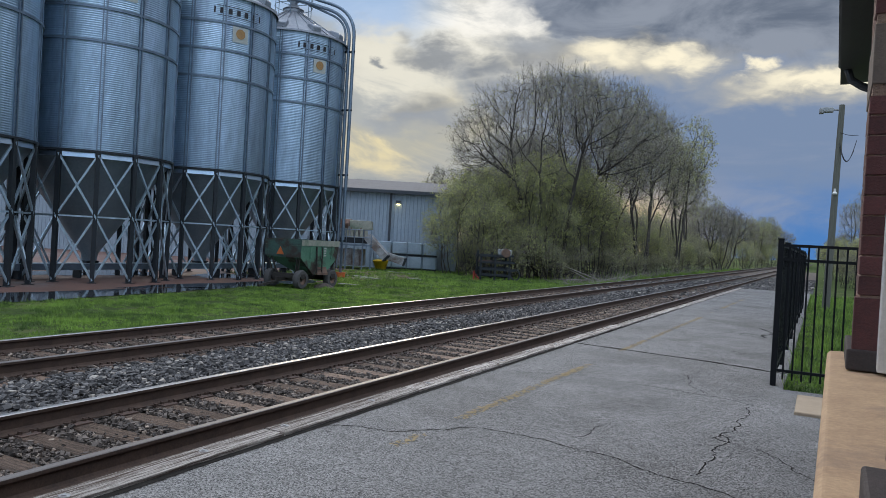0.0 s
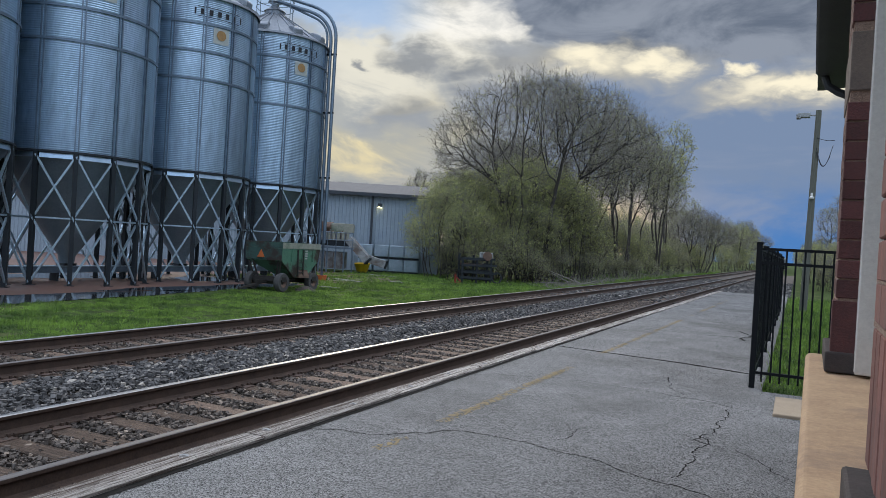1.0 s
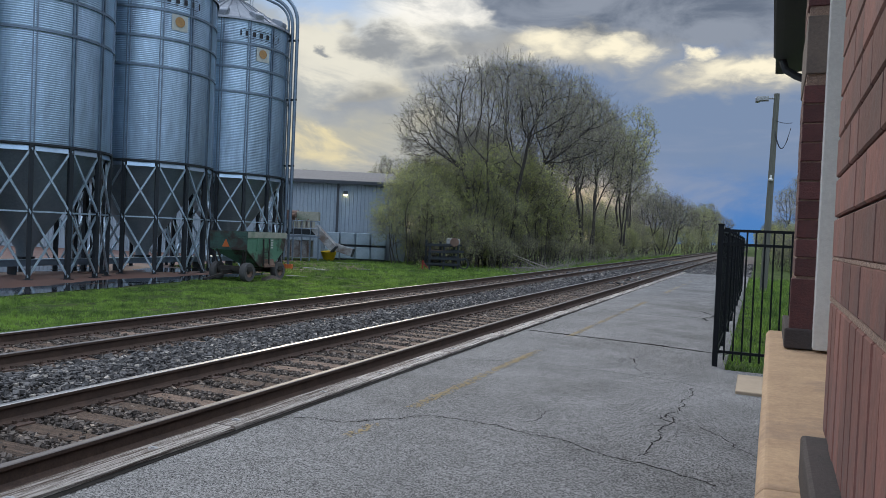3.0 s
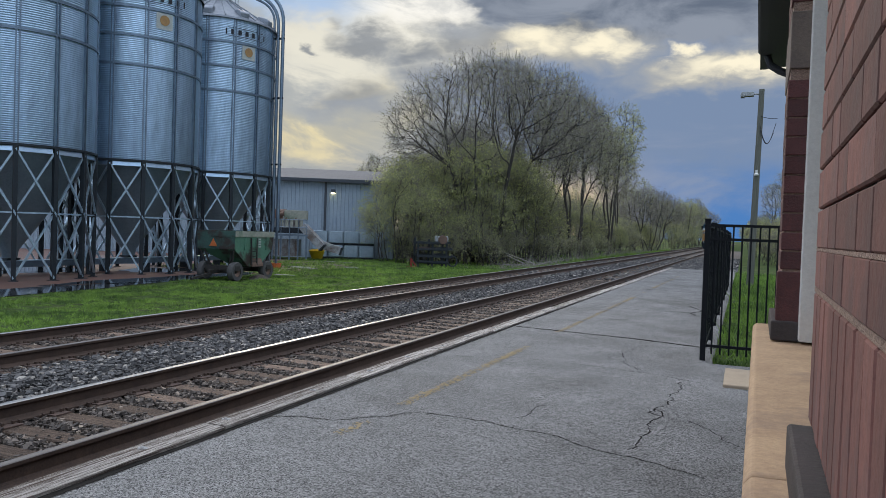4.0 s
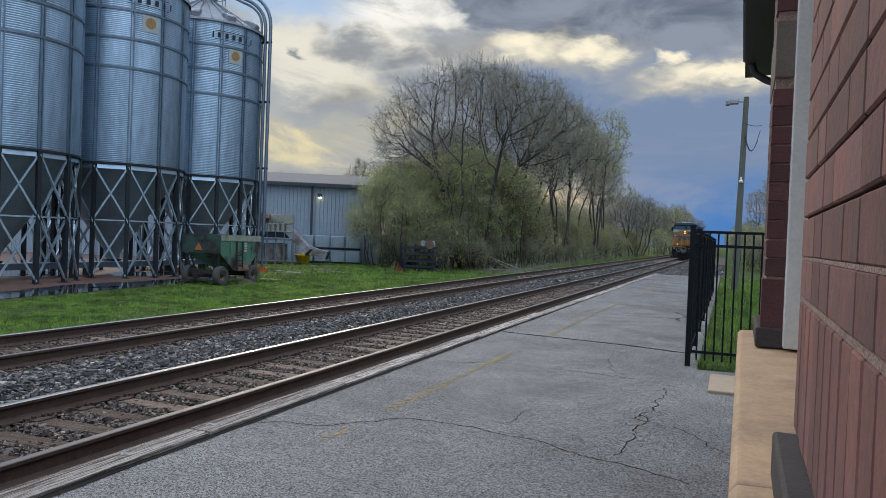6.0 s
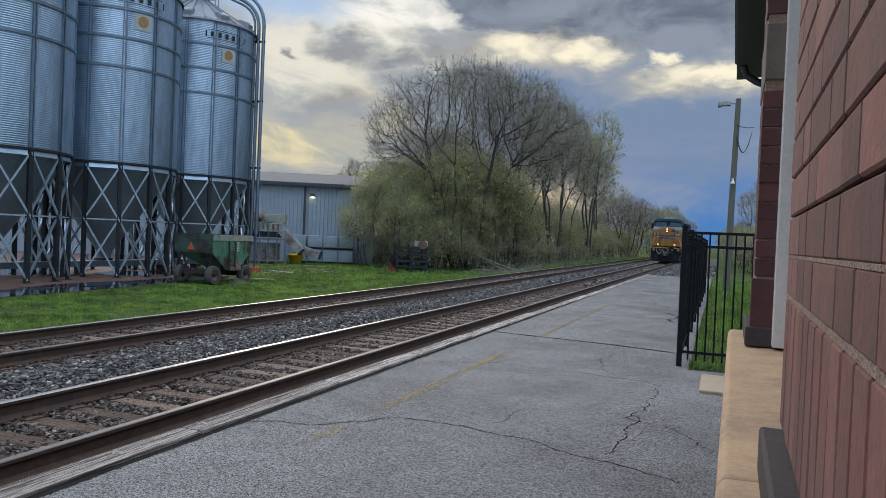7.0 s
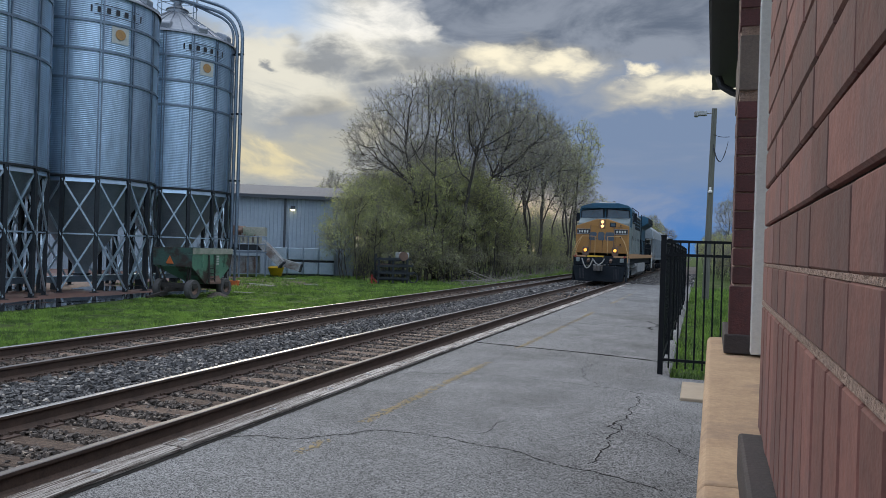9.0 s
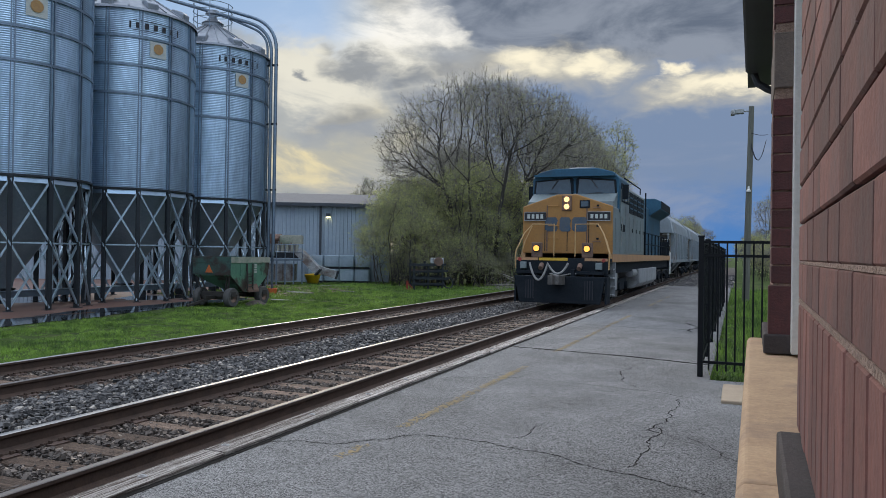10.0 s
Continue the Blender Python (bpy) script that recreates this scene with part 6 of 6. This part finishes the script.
    for side in (-1, 1):
        f = part("windshield_frame", prism(bm_new(), [(0.05, 3.68), (1.44, 3.68), (1.40, 4.24), (0.12, 4.34), (0.05, 4.28)], Matrix(((side, 0, 0, 0), (0, 0, 0.05, 1.205), (0, 1, 0, 0), (0, 0, 0, 1)))), UNDER, cab, "black windshield gasket")
        part("windshield", prism(bm_new(), [(0.11, 3.74), (1.38, 3.74), (1.34, 4.19), (0.16, 4.28)], Matrix(((side, 0, 0, 0), (0, 0, 0.02, 1.19), (0, 1, 0, 0), (0, 0, 0, 1)))), CABGLASS, f, "tinted glass")
        part("wiper", beam(bm_new(), (side * 0.55, 1.17, 4.28), (side * 0.8, 1.16, 3.95), 0.02, 0.02), INK, cab)
        for y0, y1 in ((1.75, 2.30), (2.42, 3.0), (3.06, 3.5)):
            sw = part("side_window", box(bm_new(), side * 1.50 - 0.03, side * 1.50 + 0.03, y0, y1, 3.52, 4.16), UNDER, cab, "black window frame")
            part("glass", box(bm_new(), side * 1.50 - 0.036, side * 1.50 + 0.036, y0 + 0.06, y1 - 0.06, 3.58, 4.10), CABGLASS, sw)
        part("mirror", box(bm_new(), side * 1.66 - 0.10, side * 1.66 + 0.10, 1.66, 1.70, 3.6, 4.1), UNDER, cab)
        part("cab_door", box(bm_new(), side * 1.515 - 0.012, side * 1.515 + 0.012, 2.75, 3.35, 1.75, 3.4), LOCOGREY, loco, bevel=0.01)
    part("roof_unit", lathe(bm_new(), [(0.0, 0.16), (0.45, 0.13), (0.7, 0.0)], 24), TANK, cab, "pale dome on the roof", smooth=True).matrix_basis = pose(0, 2.3, 4.63)
    part("horn", tube(bm_new(), (0.3, 3.2, 4.8), (0.3, 2.8, 4.8), 0.05, 0.11, 10), TANK, cab)
    # frame, walkways, hood
    part("frame", box(bm_new(), -1.35, 1.35, -0.7, 21.6, 1.05, 1.46), UNDER, loco, "dark main frame")
    for side in (-1, 1):
        part("side_sill", box(bm_new(), side * 1.46 - 0.06, side * 1.46 + 0.06, 0.0, 21.5, 1.44, 1.70), LOCOSILL, loco, "dusty orange stripe along the sill")
        part("walkway", box(bm_new(), side * 1.2 - 0.28, side * 1.2 + 0.28, 3.7, 21.5, 1.56, 1.62), UNDER, loco)
    hood = part("hood", along_y([(-0.98, 1.6), (0.98, 1.6), (0.98, 4.05), (0.7, 4.32), (-0.7, 4.32), (-0.98, 4.05)], 3.7, 15.2), LOCOBLUE, loco, "long dark blue engine hood", bevel=0.03)
    part("radiator_wing", along_y([(-0.98, 1.6), (0.98, 1.6), (0.98, 3.72), (1.55, 4.08), (1.55, 4.48), (1.25, 4.62), (-1.25, 4.62), (-1.55, 4.48), (-1.55, 4.08), (-0.98, 3.72)], 15.2, 20.9), LOCOBLUE, loco, "flared radiator housing", bevel=0.03)
    aft = part("equipment_cabin", along_y([(-1.46, 1.7), (1.46, 1.7), (1.46, 4.12), (1.15, 4.36), (-1.15, 4.36), (-1.46, 4.12)], 3.72, 8.9), LOCOGREY, loco, "grey-blue full-width equipment section behind the cab", bevel=0.03)
    for side in (-1, 1):
        for k in range(4):
            y = 4.1 + 1.15 * k
            g = part("louvre", box(bm_new(), side * 1.465 - 0.015, side * 1.465 + 0.015, y, y + 0.95, 3.25, 4.05), UNDER, aft, "black louvred opening", bevel=0.01)
            for z in (3.45, 3.65, 3.85):
                part("slat", box(bm_new(), side * 1.485 - 0.012, side * 1.485 + 0.012, y + 0.05, y + 0.9, z - 0.025, z + 0.025), LOCOBLUE, g)
            part("access_door", box(bm_new(), side * 1.465 - 0.014, side * 1.465 + 0.014, y, y + 0.95, 1.85, 3.1), LOCOGREY, aft, bevel=0.01)
            part("latch", box(bm_new(), side * 1.485 - 0.012, side * 1.485 + 0.012, y + 0.75, y + 0.85, 2.55, 2.7), UNDER, aft)
        part("roof_rail", pipe(bm_new(), [(side * 1.3, 3.9, 4.3), (side * 1.3, 3.9, 4.55), (side * 1.3, 8.7, 4.55), (side * 1.3, 8.7, 4.3)], 0.025, 6), UNDER, aft)
        part("ladder_rail", tube(bm_new(), (side * 1.5, 9.0, 1.7), (side * 1.5, 9.0, 4.4), 0.03, n=6), UNDER, aft)
    part("exhaust", box(bm_new(), -0.35, 0.35, 9.0, 10.2, 4.3, 4.62), UNDER, hood)
    for side in (-1, 1):
        for k in range(14):
            y = 4.0 + 0.8 * k
            part("hood_door", box(bm_new(), side * 0.985 - 0.012, side * 0.985 + 0.012, y, y + 0.74, 1.75, 3.2 if k > 3 else 2.9), LOCOBLUE if k > 3 else LOCOGREY, hood, bevel=0.008)
        for k in range(9):
            y = 9.1 + 1.5 * k
            part("stanchion", tube(bm_new(), (side * 1.46, y, 1.62), (side * 1.46, y, 2.68), 0.026, n=6), UNDER, loco)
        for z in (2.18, 2.68):
            part("handrail", tube(bm_new(), (side * 1.46, 9.0, z), (side * 1.46, 21.2, z), 0.024, n=6), UNDER, loco)
        part("radiator_grille", box(bm_new(), side * 1.555 - 0.015, side * 1.555 + 0.015, 15.5, 20.6, 4.12, 4.5), UNDER, loco)
        part("rear_grab", tube(bm_new(), (side * 1.5, 21.6, 0.6), (side * 1.5, 21.6, 1.9), 0.05, n=8), WHITE, loco, "white end handrail")
        part("rear_step", box(bm_new(), side * 1.2 - 0.3, side * 1.2 + 0.3, 21.3, 21.7, 0.4, 0.46), UNDER, loco)
    part("rear_plate", box(bm_new(), -1.45, 1.45, 21.5, 21.62, 1.0, 1.66), UNDER, loco)
    part("rear_coupler", box(bm_new(), -0.17, 0.17, 21.6, 22.25, 0.72, 1.02), STEEL, loco)
    tank = along_y([(-1.45, 1.12), (-1.45, 0.52), (-1.2, 0.30), (1.2, 0.30), (1.45, 0.52), (1.45, 1.12)], 7.4, 14.4)
    part("fuel_tank", tank, TANK, loco, "dusty grey fuel tank", bevel=0.04)
    for side in (-1, 1):
        part("air_reservoir", tube(bm_new(), (side * 1.25, 5.9, 0.98), (side * 1.25, 7.2, 0.98), 0.17, n=14), TANK, loco, smooth=True)
        part("equipment_box", box(bm_new(), side * 1.3 - 0.15, side * 1.3 + 0.15, 0.6, 1.5, 0.5, 1.05), TANK, loco, bevel=0.02)
    bogie(loco, 3.6, 3, 0.53)
    bogie(loco, 17.8, 3, 0.53)
    return loco


def make_hopper_car():
    car = empty("hopper_car", "grey covered railway hopper car with dirty end platforms", "hopper car", group="train of hopper cars")
    L = 17.6
    sec = [(-1.45, 1.5), (-1.52, 2.2), (-1.55, 3.2), (-1.42, 3.95), (-0.95, 4.42), (-0.35, 4.58), (0.35, 4.58), (0.95, 4.42), (1.42, 3.95), (1.55, 3.2), (1.52, 2.2), (1.45, 1.5)]
    body = part("body", along_y(sec, 2.3, L - 2.3), CARGREY, car, "rounded grey car body", smooth=True)
    for y0, y1, ys in ((0.9, 2.31, 1), (L - 2.31, L - 0.9, -1)):
        part("end_roof", along_y([(x * 0.99, z - 0.01) for x, z in sec if z > 3.0], y0, y1), CARGREY, car, "grey overhanging end", smooth=True)
        outer, inner = (y0 + 0.1, y1) if ys > 0 else (y1 - 0.1, y0)
        part("slope_sheet", across_x([(outer, 3.25), (inner, 3.25), (inner + ys * 1.2, 1.5), (inner, 1.5)], -1.35, 1.35), CAREND, car, "brown dirty slope sheet")
        part("end_sill", box(bm_new(), -1.45, 1.45, min(outer, inner) - 0.05, max(outer, inner) + 0.05, 1.0, 1.25), UNDER, car)
        for x in (-1.3, -0.5, 0.5, 1.3):
            part("end_post", box(bm_new(), x - 0.05, x + 0.05, outer - 0.05, outer + 0.05, 1.2, 3.4), UNDER if abs(x) < 1 else CARGREY, car)
        part("brake_box", box(bm_new(), -1.35, 1.35, outer - 0.15, outer + 0.25, 0.9, 2.6), UNDER, car, "dark end bulkhead", bevel=0.04)
        for k in range(6):
            part("rung", tube(bm_new(), (0.95, outer - 0.06, 1.3 + 0.36 * k), (1.4, outer - 0.06, 1.3 + 0.36 * k), 0.018, n=5), WHITE, car)
    part("centre_sill", box(bm_new(), -0.3, 0.3, -0.4, L + 0.4, 0.85, 1.15), UNDER, car)
    for y in (4.4, 8.8, 13.2):
        bm = bm_new()
        lo = [(-0.5, y - 0.4), (0.5, y - 0.4), (0.5, y + 0.4), (-0.5, y + 0.4)]
        hi = [(-1.4, y - 2.0), (1.4, y - 2.0), (1.4, y + 2.0), (-1.4, y + 2.0)]
        r0, r1 = [[bm.verts.new((x, yy, z)) for x, yy in p] for p, z in ((lo, 0.42), (hi, 1.55))]
        bm.faces.new(r0[::-1]), bm.faces.new(r1)
        for i in range(4):
            bm.faces.new((r0[i], r0[(i + 1) % 4], r1[(i + 1) % 4], r1[i]))
        part("discharge_hopper", bm, CARGREY, car)
    for side in (-1, 1):
        part("side_sill", box(bm_new(), side * 1.48 - 0.06, side * 1.48 + 0.06, 0.9, L - 0.9, 1.3, 1.52), CARGREY, car)
        for k in range(9):
            y = 2.6 + 1.55 * k
            part("side_post", along_y([(side * 1.56 - 0.04, 1.5), (side * 1.56 + 0.04, 1.5), (side * 1.59 + 0.03, 3.2), (side * 1.56 - 0.04, 3.3)], y, y + 0.09), CARGREY, body)
    part("roof_walk", box(bm_new(), -0.3, 0.3, 0.8, L - 0.8, 4.66, 4.70), GALVTRIM, car)
    bogie(car, 2.0, 2, 0.45, 1.75)
    bogie(car, L - 2.0, 2, 0.45, 1.75)
    return car


loco = make_locomotive()
loco.scale = (1.025, 1.025, 1.025)
train.append((loco, 0.0))
car = make_hopper_car()
train.append((car, 22.7))
for k in range(1, 6):
    train.append((copy_thing(car, pose(0, 0, 0)), 22.7 + 18.5 * k))


# ---- ballast stones, ties, grass: many small pieces ----
def scatter_stones(name, x0, x1, y0, y1, count, lo, hi, seed, height, skip=None, mat=None, label="loose grey crushed ballast stones beside the rails"):
    rng = np.random.default_rng(seed)
    x, y = rng.uniform(x0, x1, count), y0 + (y1 - y0) * rng.uniform(0, 1, count)
    if skip is not None:
        keep = skip(x, y)
        x, y = x[keep], y[keep]
    n = len(x)
    cube = np.array([(a, b, c) for a in (-1, 1) for b in (-1, 1) for c in (-1, 1)], float)
    size = rng.uniform(lo, hi, (n, 1, 1)) * np.stack([rng.uniform(0.75, 1.25, n), rng.uniform(0.65, 1.1, n), rng.uniform(0.45, 0.85, n)], 1)[:, None, :]
    v = (cube[None] * rng.uniform(0.45, 1.0, (n, 8, 3))) * size
    a, b = rng.uniform(0, 2 * np.pi, n), rng.uniform(-0.6, 0.6, n)
    ca, sa, cb, sb = np.cos(a), np.sin(a), np.cos(b), np.sin(b)
    vx = v[..., 0] * cb[:, None] + v[..., 2] * sb[:, None]
    vz = -v[..., 0] * sb[:, None] + v[..., 2] * cb[:, None]
    w = np.stack([vx * ca[:, None] - v[..., 1] * sa[:, None], vx * sa[:, None] + v[..., 1] * ca[:, None], vz], -1)
    w += np.stack([x, y, height(x) + rng.uniform(-0.012, 0.022, n)], 1)[:, None, :]
    quads = np.array([(0, 1, 3, 2), (4, 6, 7, 5), (0, 4, 5, 1), (2, 3, 7, 6), (0, 2, 6, 4), (1, 5, 7, 3)])
    f = (quads[None] + (np.arange(n) * 8)[:, None, None]).reshape(-1, 4)
    me = fast_mesh(name, w.reshape(-1, 3), f, mat or STONES)
    me.shade_flat()
    ob = new(name, me)
    tagged(ob, label, "ballast", kind="stuff")


def island_material(name, dark, light, warm, rough=0.85):
    """Each loose piece takes its own shade."""
    m = bpy.data.materials.new(name)
    m.use_nodes = True
    add, join = nodes_of(m.node_tree)
    out, bsdf = add("ShaderNodeOutputMaterial"), add("ShaderNodeBsdfPrincipled", i_Roughness=rough)
    join(bsdf.outputs[0], out.inputs[0])
    geo, ramp = add("ShaderNodeNewGeometry"), add("ShaderNodeValToRGB")
    e = ramp.color_ramp.elements
    e[0].position, e[0].color = 0.0, (*dark, 1)
    e[1].position, e[1].color = 0.88, (*light, 1)
    w = e.new(1.0)
    w.color = (*warm, 1)
    join(geo.outputs["Random Per Island"], ramp.inputs[0])
    n = add("ShaderNodeTexNoise", i_Scale=55.0, i_Detail=3.0)
    tc, mix = add("ShaderNodeTexCoord"), add("ShaderNodeMix", data_type="RGBA", blend_type="MULTIPLY")
    join(tc.outputs["Object"], n.inputs[0])
    mix.inputs[0].default_value = 0.6
    join(ramp.outputs[0], mix.inputs[6]), join(n.outputs["Color"], mix.inputs[7])
    hsv = add("ShaderNodeHueSaturation", i_Saturation=1.0, i_Value=1.35)
    grey = add("ShaderNodeRGBToBW")
    join(n.outputs["Color"], grey.inputs[0]), join(grey.outputs[0], mix.inputs[7])
    join(mix.outputs[2], hsv.inputs["Color"]), join(hsv.outputs[0], bsdf.inputs["Base Color"])
    return m


STONES = island_material("crushed_stone", (0.018, 0.017, 0.017), (0.140, 0.134, 0.132), (0.40, 0.36, 0.31))
CINDERS = island_material("brown_crushed_stone", (0.030, 0.024, 0.020), (0.150, 0.122, 0.103), (0.34, 0.27, 0.21))


def bed_height(x):
    mid = np.exp(-((x + 7.3) / 0.42) ** 2) * 0.055
    edge = np.where(x < -10.5, (x + 10.5) * 0.12, 0.0)
    gauge = np.where((np.abs(x - TRACK_NEAR) < 0.7) | (np.abs(x - TRACK_FAR) < 0.7), -0.008, 0.0)
    return -0.196 + mid + edge + gauge


def off_ties(x, y):
    inside = (np.abs(x - TRACK_NEAR) < 1.22) | (np.abs(x - TRACK_FAR) < 1.22)
    phase = np.mod(y + 0.25, 0.52)
    on_tie = inside & (phase > 0.13) & (phase < 0.39)
    rail = (np.abs(np.abs(x - TRACK_NEAR) - 0.7525) < 0.085) | (np.abs(np.abs(x - TRACK_FAR) - 0.7525) < 0.085)
    return ~rail & (~on_tie | (np.random.default_rng(9).uniform(0, 1, len(x)) < 0.10))


def in_gauge(x, y):
    return off_ties(x, y) & ((np.abs(x - TRACK_NEAR) < 1.0) | (np.abs(x - TRACK_FAR) < 1.0))


def out_of_gauge(x, y):
    return off_ties(x, y) & (np.abs(x - TRACK_NEAR) >= 1.0) & (np.abs(x - TRACK_FAR) >= 1.0)


scatter_stones("ballast_stones", -11.2, -4.32, 0.5, 13.0, 50000, 0.017, 0.042, 1, bed_height, out_of_gauge)
scatter_stones("ballast_stones", -11.2, -4.32, 0.5, 13.0, 70000, 0.011, 0.031, 6, bed_height, in_gauge, CINDERS, "brown dusty crushed stone packed between the ties")
scatter_stones("ballast_stones", -11.2, -4.32, 13.0, 32.0, 30000, 0.024, 0.045, 2, bed_height, out_of_gauge)
scatter_stones("ballast_stones", -11.2, -4.32, 13.0, 32.0, 40000, 0.017, 0.040, 7, bed_height, in_gauge, CINDERS, "brown dusty crushed stone packed between the ties")
scatter_stones("ballast_stones", -11.3, -4.32, 32.0, 80.0, 14000, 0.04, 0.085, 3, bed_height, off_ties)
scatter_stones("ballast_stones", -11.2, -4.32, -12.0, 0.5, 12000, 0.03, 0.055, 5, bed_height, off_ties)
scatter_stones("ballast_stones", -4.3, -0.3, 46.5, 80.0, 7000, 0.04, 0.08, 4, lambda x: np.full_like(x, -0.10))


def make_ties():
    bm = bm_new()
    box(bm, -1.3, 1.3, -0.115, 0.115, -0.30, -0.186)
    bmesh.ops.bevel(bm, geom=list(bm.edges), offset=0.012, segments=1, affect="EDGES")
    tie = mesh_of("tie", bm, TIE)
    bm = bm_new()
    for s in (-0.7525, 0.7525):
        box(bm, s - 0.18, s + 0.18, -0.095, 0.095, -0.187, -0.176)
    plate = mesh_of("tie_plate", bm, PLATE)
    bm = bm_new()
    for s in (-0.7525, 0.7525):
        for dx in (-0.095, 0.095):
            for dy in (-0.055, 0.055):
                box(bm, s + dx - 0.016, s + dx + 0.016, dy - 0.012, dy + 0.012, -0.178, -0.148)
        for side in (-1, 1):
            box(bm, s + side * 0.085 - 0.02, s + side * 0.085 + 0.02, 0.12, 0.145, -0.20, -0.158)
            box(bm, s + side * 0.085 - 0.02, s + side * 0.085 + 0.02, -0.145, -0.12, -0.20, -0.158)
    spike = mesh_of("spike", bm, RAIL)
    rng = random.Random(2)
    for track, y0, y1 in ((near_track, -12, 78), (far_track, -12, 90)):
        k0, k1 = int(y0 / 0.52), int(y1 / 0.52)
        for k in range(k0, k1):
            y = k * 0.52 + 0.01
            t = new("tie", tie)
            t.parent = track
            t.matrix_basis = pose(rng.uniform(-0.06, 0.06), y + rng.uniform(-0.02, 0.02), rng.uniform(-0.006, 0.002), rng.uniform(-1, 1), 0, rng.uniform(-1.0, 1.0))
            if y < 40:
                p = new("tie_plate", plate)
                p.parent = track
                p.matrix_basis = pose(0, y, 0)
                p = new("spike_set", spike)
                p.parent = track
                p.matrix_basis = pose(0, y, 0)


make_ties()


def make_grass():
    rng = np.random.default_rng(6)

    def field(name, x0, x1, y0, y1, n, h, width, zf, keep=None):
        x, y = rng.uniform(x0, x1, n), rng.uniform(y0, y1, n)
        clump = np.array([noise.noise(Vector((a * 0.7, b * 0.7, 0))) for a, b in zip(x, y)])
        tuft = np.array([noise.noise(Vector((a * 2.6, b * 2.6, 5))) for a, b in zip(x, y)])
        clump = clump * 0.7 + tuft * 0.8
        ok = clump > -0.40
        if keep is not None:
            ok &= keep(x, y)
        x, y, clump = x[ok], y[ok], clump[ok]
        n = len(x)
        z = zf(x)
        hh = h * rng.uniform(0.4, 1.3, n) * np.clip(1 + 2.6 * clump, 0.2, 3.6)
        a = rng.uniform(0, 2 * np.pi, n)
        lean = rng.uniform(0.1, 0.8, n) * hh
        b = rng.uniform(0, 2 * np.pi, n)
        w = width * rng.uniform(0.6, 1.2, n)
        p0 = np.stack([x - w * np.cos(a), y - w * np.sin(a), z], 1)
        p1 = np.stack([x + w * np.cos(a), y + w * np.sin(a), z], 1)
        p2 = np.stack([x + lean * np.cos(b), y + lean * np.sin(b), z + hh], 1)
        v = np.stack([p0, p1, p2], 1).reshape(-1, 3)
        ob = new(name, fast_mesh(name, v, np.arange(3 * n).reshape(-1, 3), BLADE))
        tagged(ob, "short uneven spring grass", "grass", kind="stuff")

    def left(x):
        return np.interp(x, [-30, -18, -14.2, -12.8, -11.6, -11.0], [GROUND, GROUND, GROUND + 0.02, -0.55, -0.33, -0.32])

    field("grass", -23.2, -11.2, 7, 32, 170000, 0.055, 0.011, left, lambda x, y: ~((x < -20.9) & (y < 24)) & ~((x < -22.3)))
    field("grass", -30, -11.2, 32, 56, 90000, 0.09, 0.015, left)
    field("grass", -20, -11.4, 56, 130, 50000, 0.2, 0.03, left)
    field("grass", -0.36, 6, 11.4, 44, 60000, 0.12, 0.012, lambda x: np.full_like(x, -0.12))


make_grass()


def make_brush():
    """Dead sticks and canes lying and leaning along the foot of the trees."""
    rng = np.random.default_rng(12)
    segs = []
    for _ in range(2600):
        x, y = -12.6 - abs(rng.normal()) * 1.8, rng.uniform(47, 125)
        z = float(np.interp(x, [-18, -14.2, -12.8, -11.6], [GROUND, GROUND, -0.55, -0.33]))
        length = rng.uniform(0.3, 1.5)
        d = rng.normal(size=3) * [1, 1, 0.55]
        d[2] = abs(d[2])
        d /= np.linalg.norm(d)
        a = np.array([x, y, z])
        segs.append((a, a + d * length, 0.014, 0.006))
    for _ in range(40):
        x, y = -13.4 - abs(rng.normal()) * 1.5, rng.uniform(47, 110)
        a = np.array([x, y, GROUND + 0.15])
        d = np.array([rng.normal(), rng.normal(), rng.uniform(0, 0.35)])
        d /= np.linalg.norm(d)
        segs.append((a, a + d * rng.uniform(1.5, 4), 0.06, 0.03))
    v, f = limb_mesh(segs, 4)
    tagged(new("brushwood", fast_mesh("brushwood", v, f, BUD)), "dead brushwood strewn along the foot of the trees", "brushwood", kind="stuff")


make_brush()


# ---- what moves ----
def motions():
    def at(t):
        return TRAIN_START - TRAIN_SPEED * t
    for thing, back in train:
        walk(thing, [(t, pose(TRACK_NEAR, at(t) + back, 0)) for t in (0.0, 2.5, 5.0, 7.5, 10.0)])


motions()
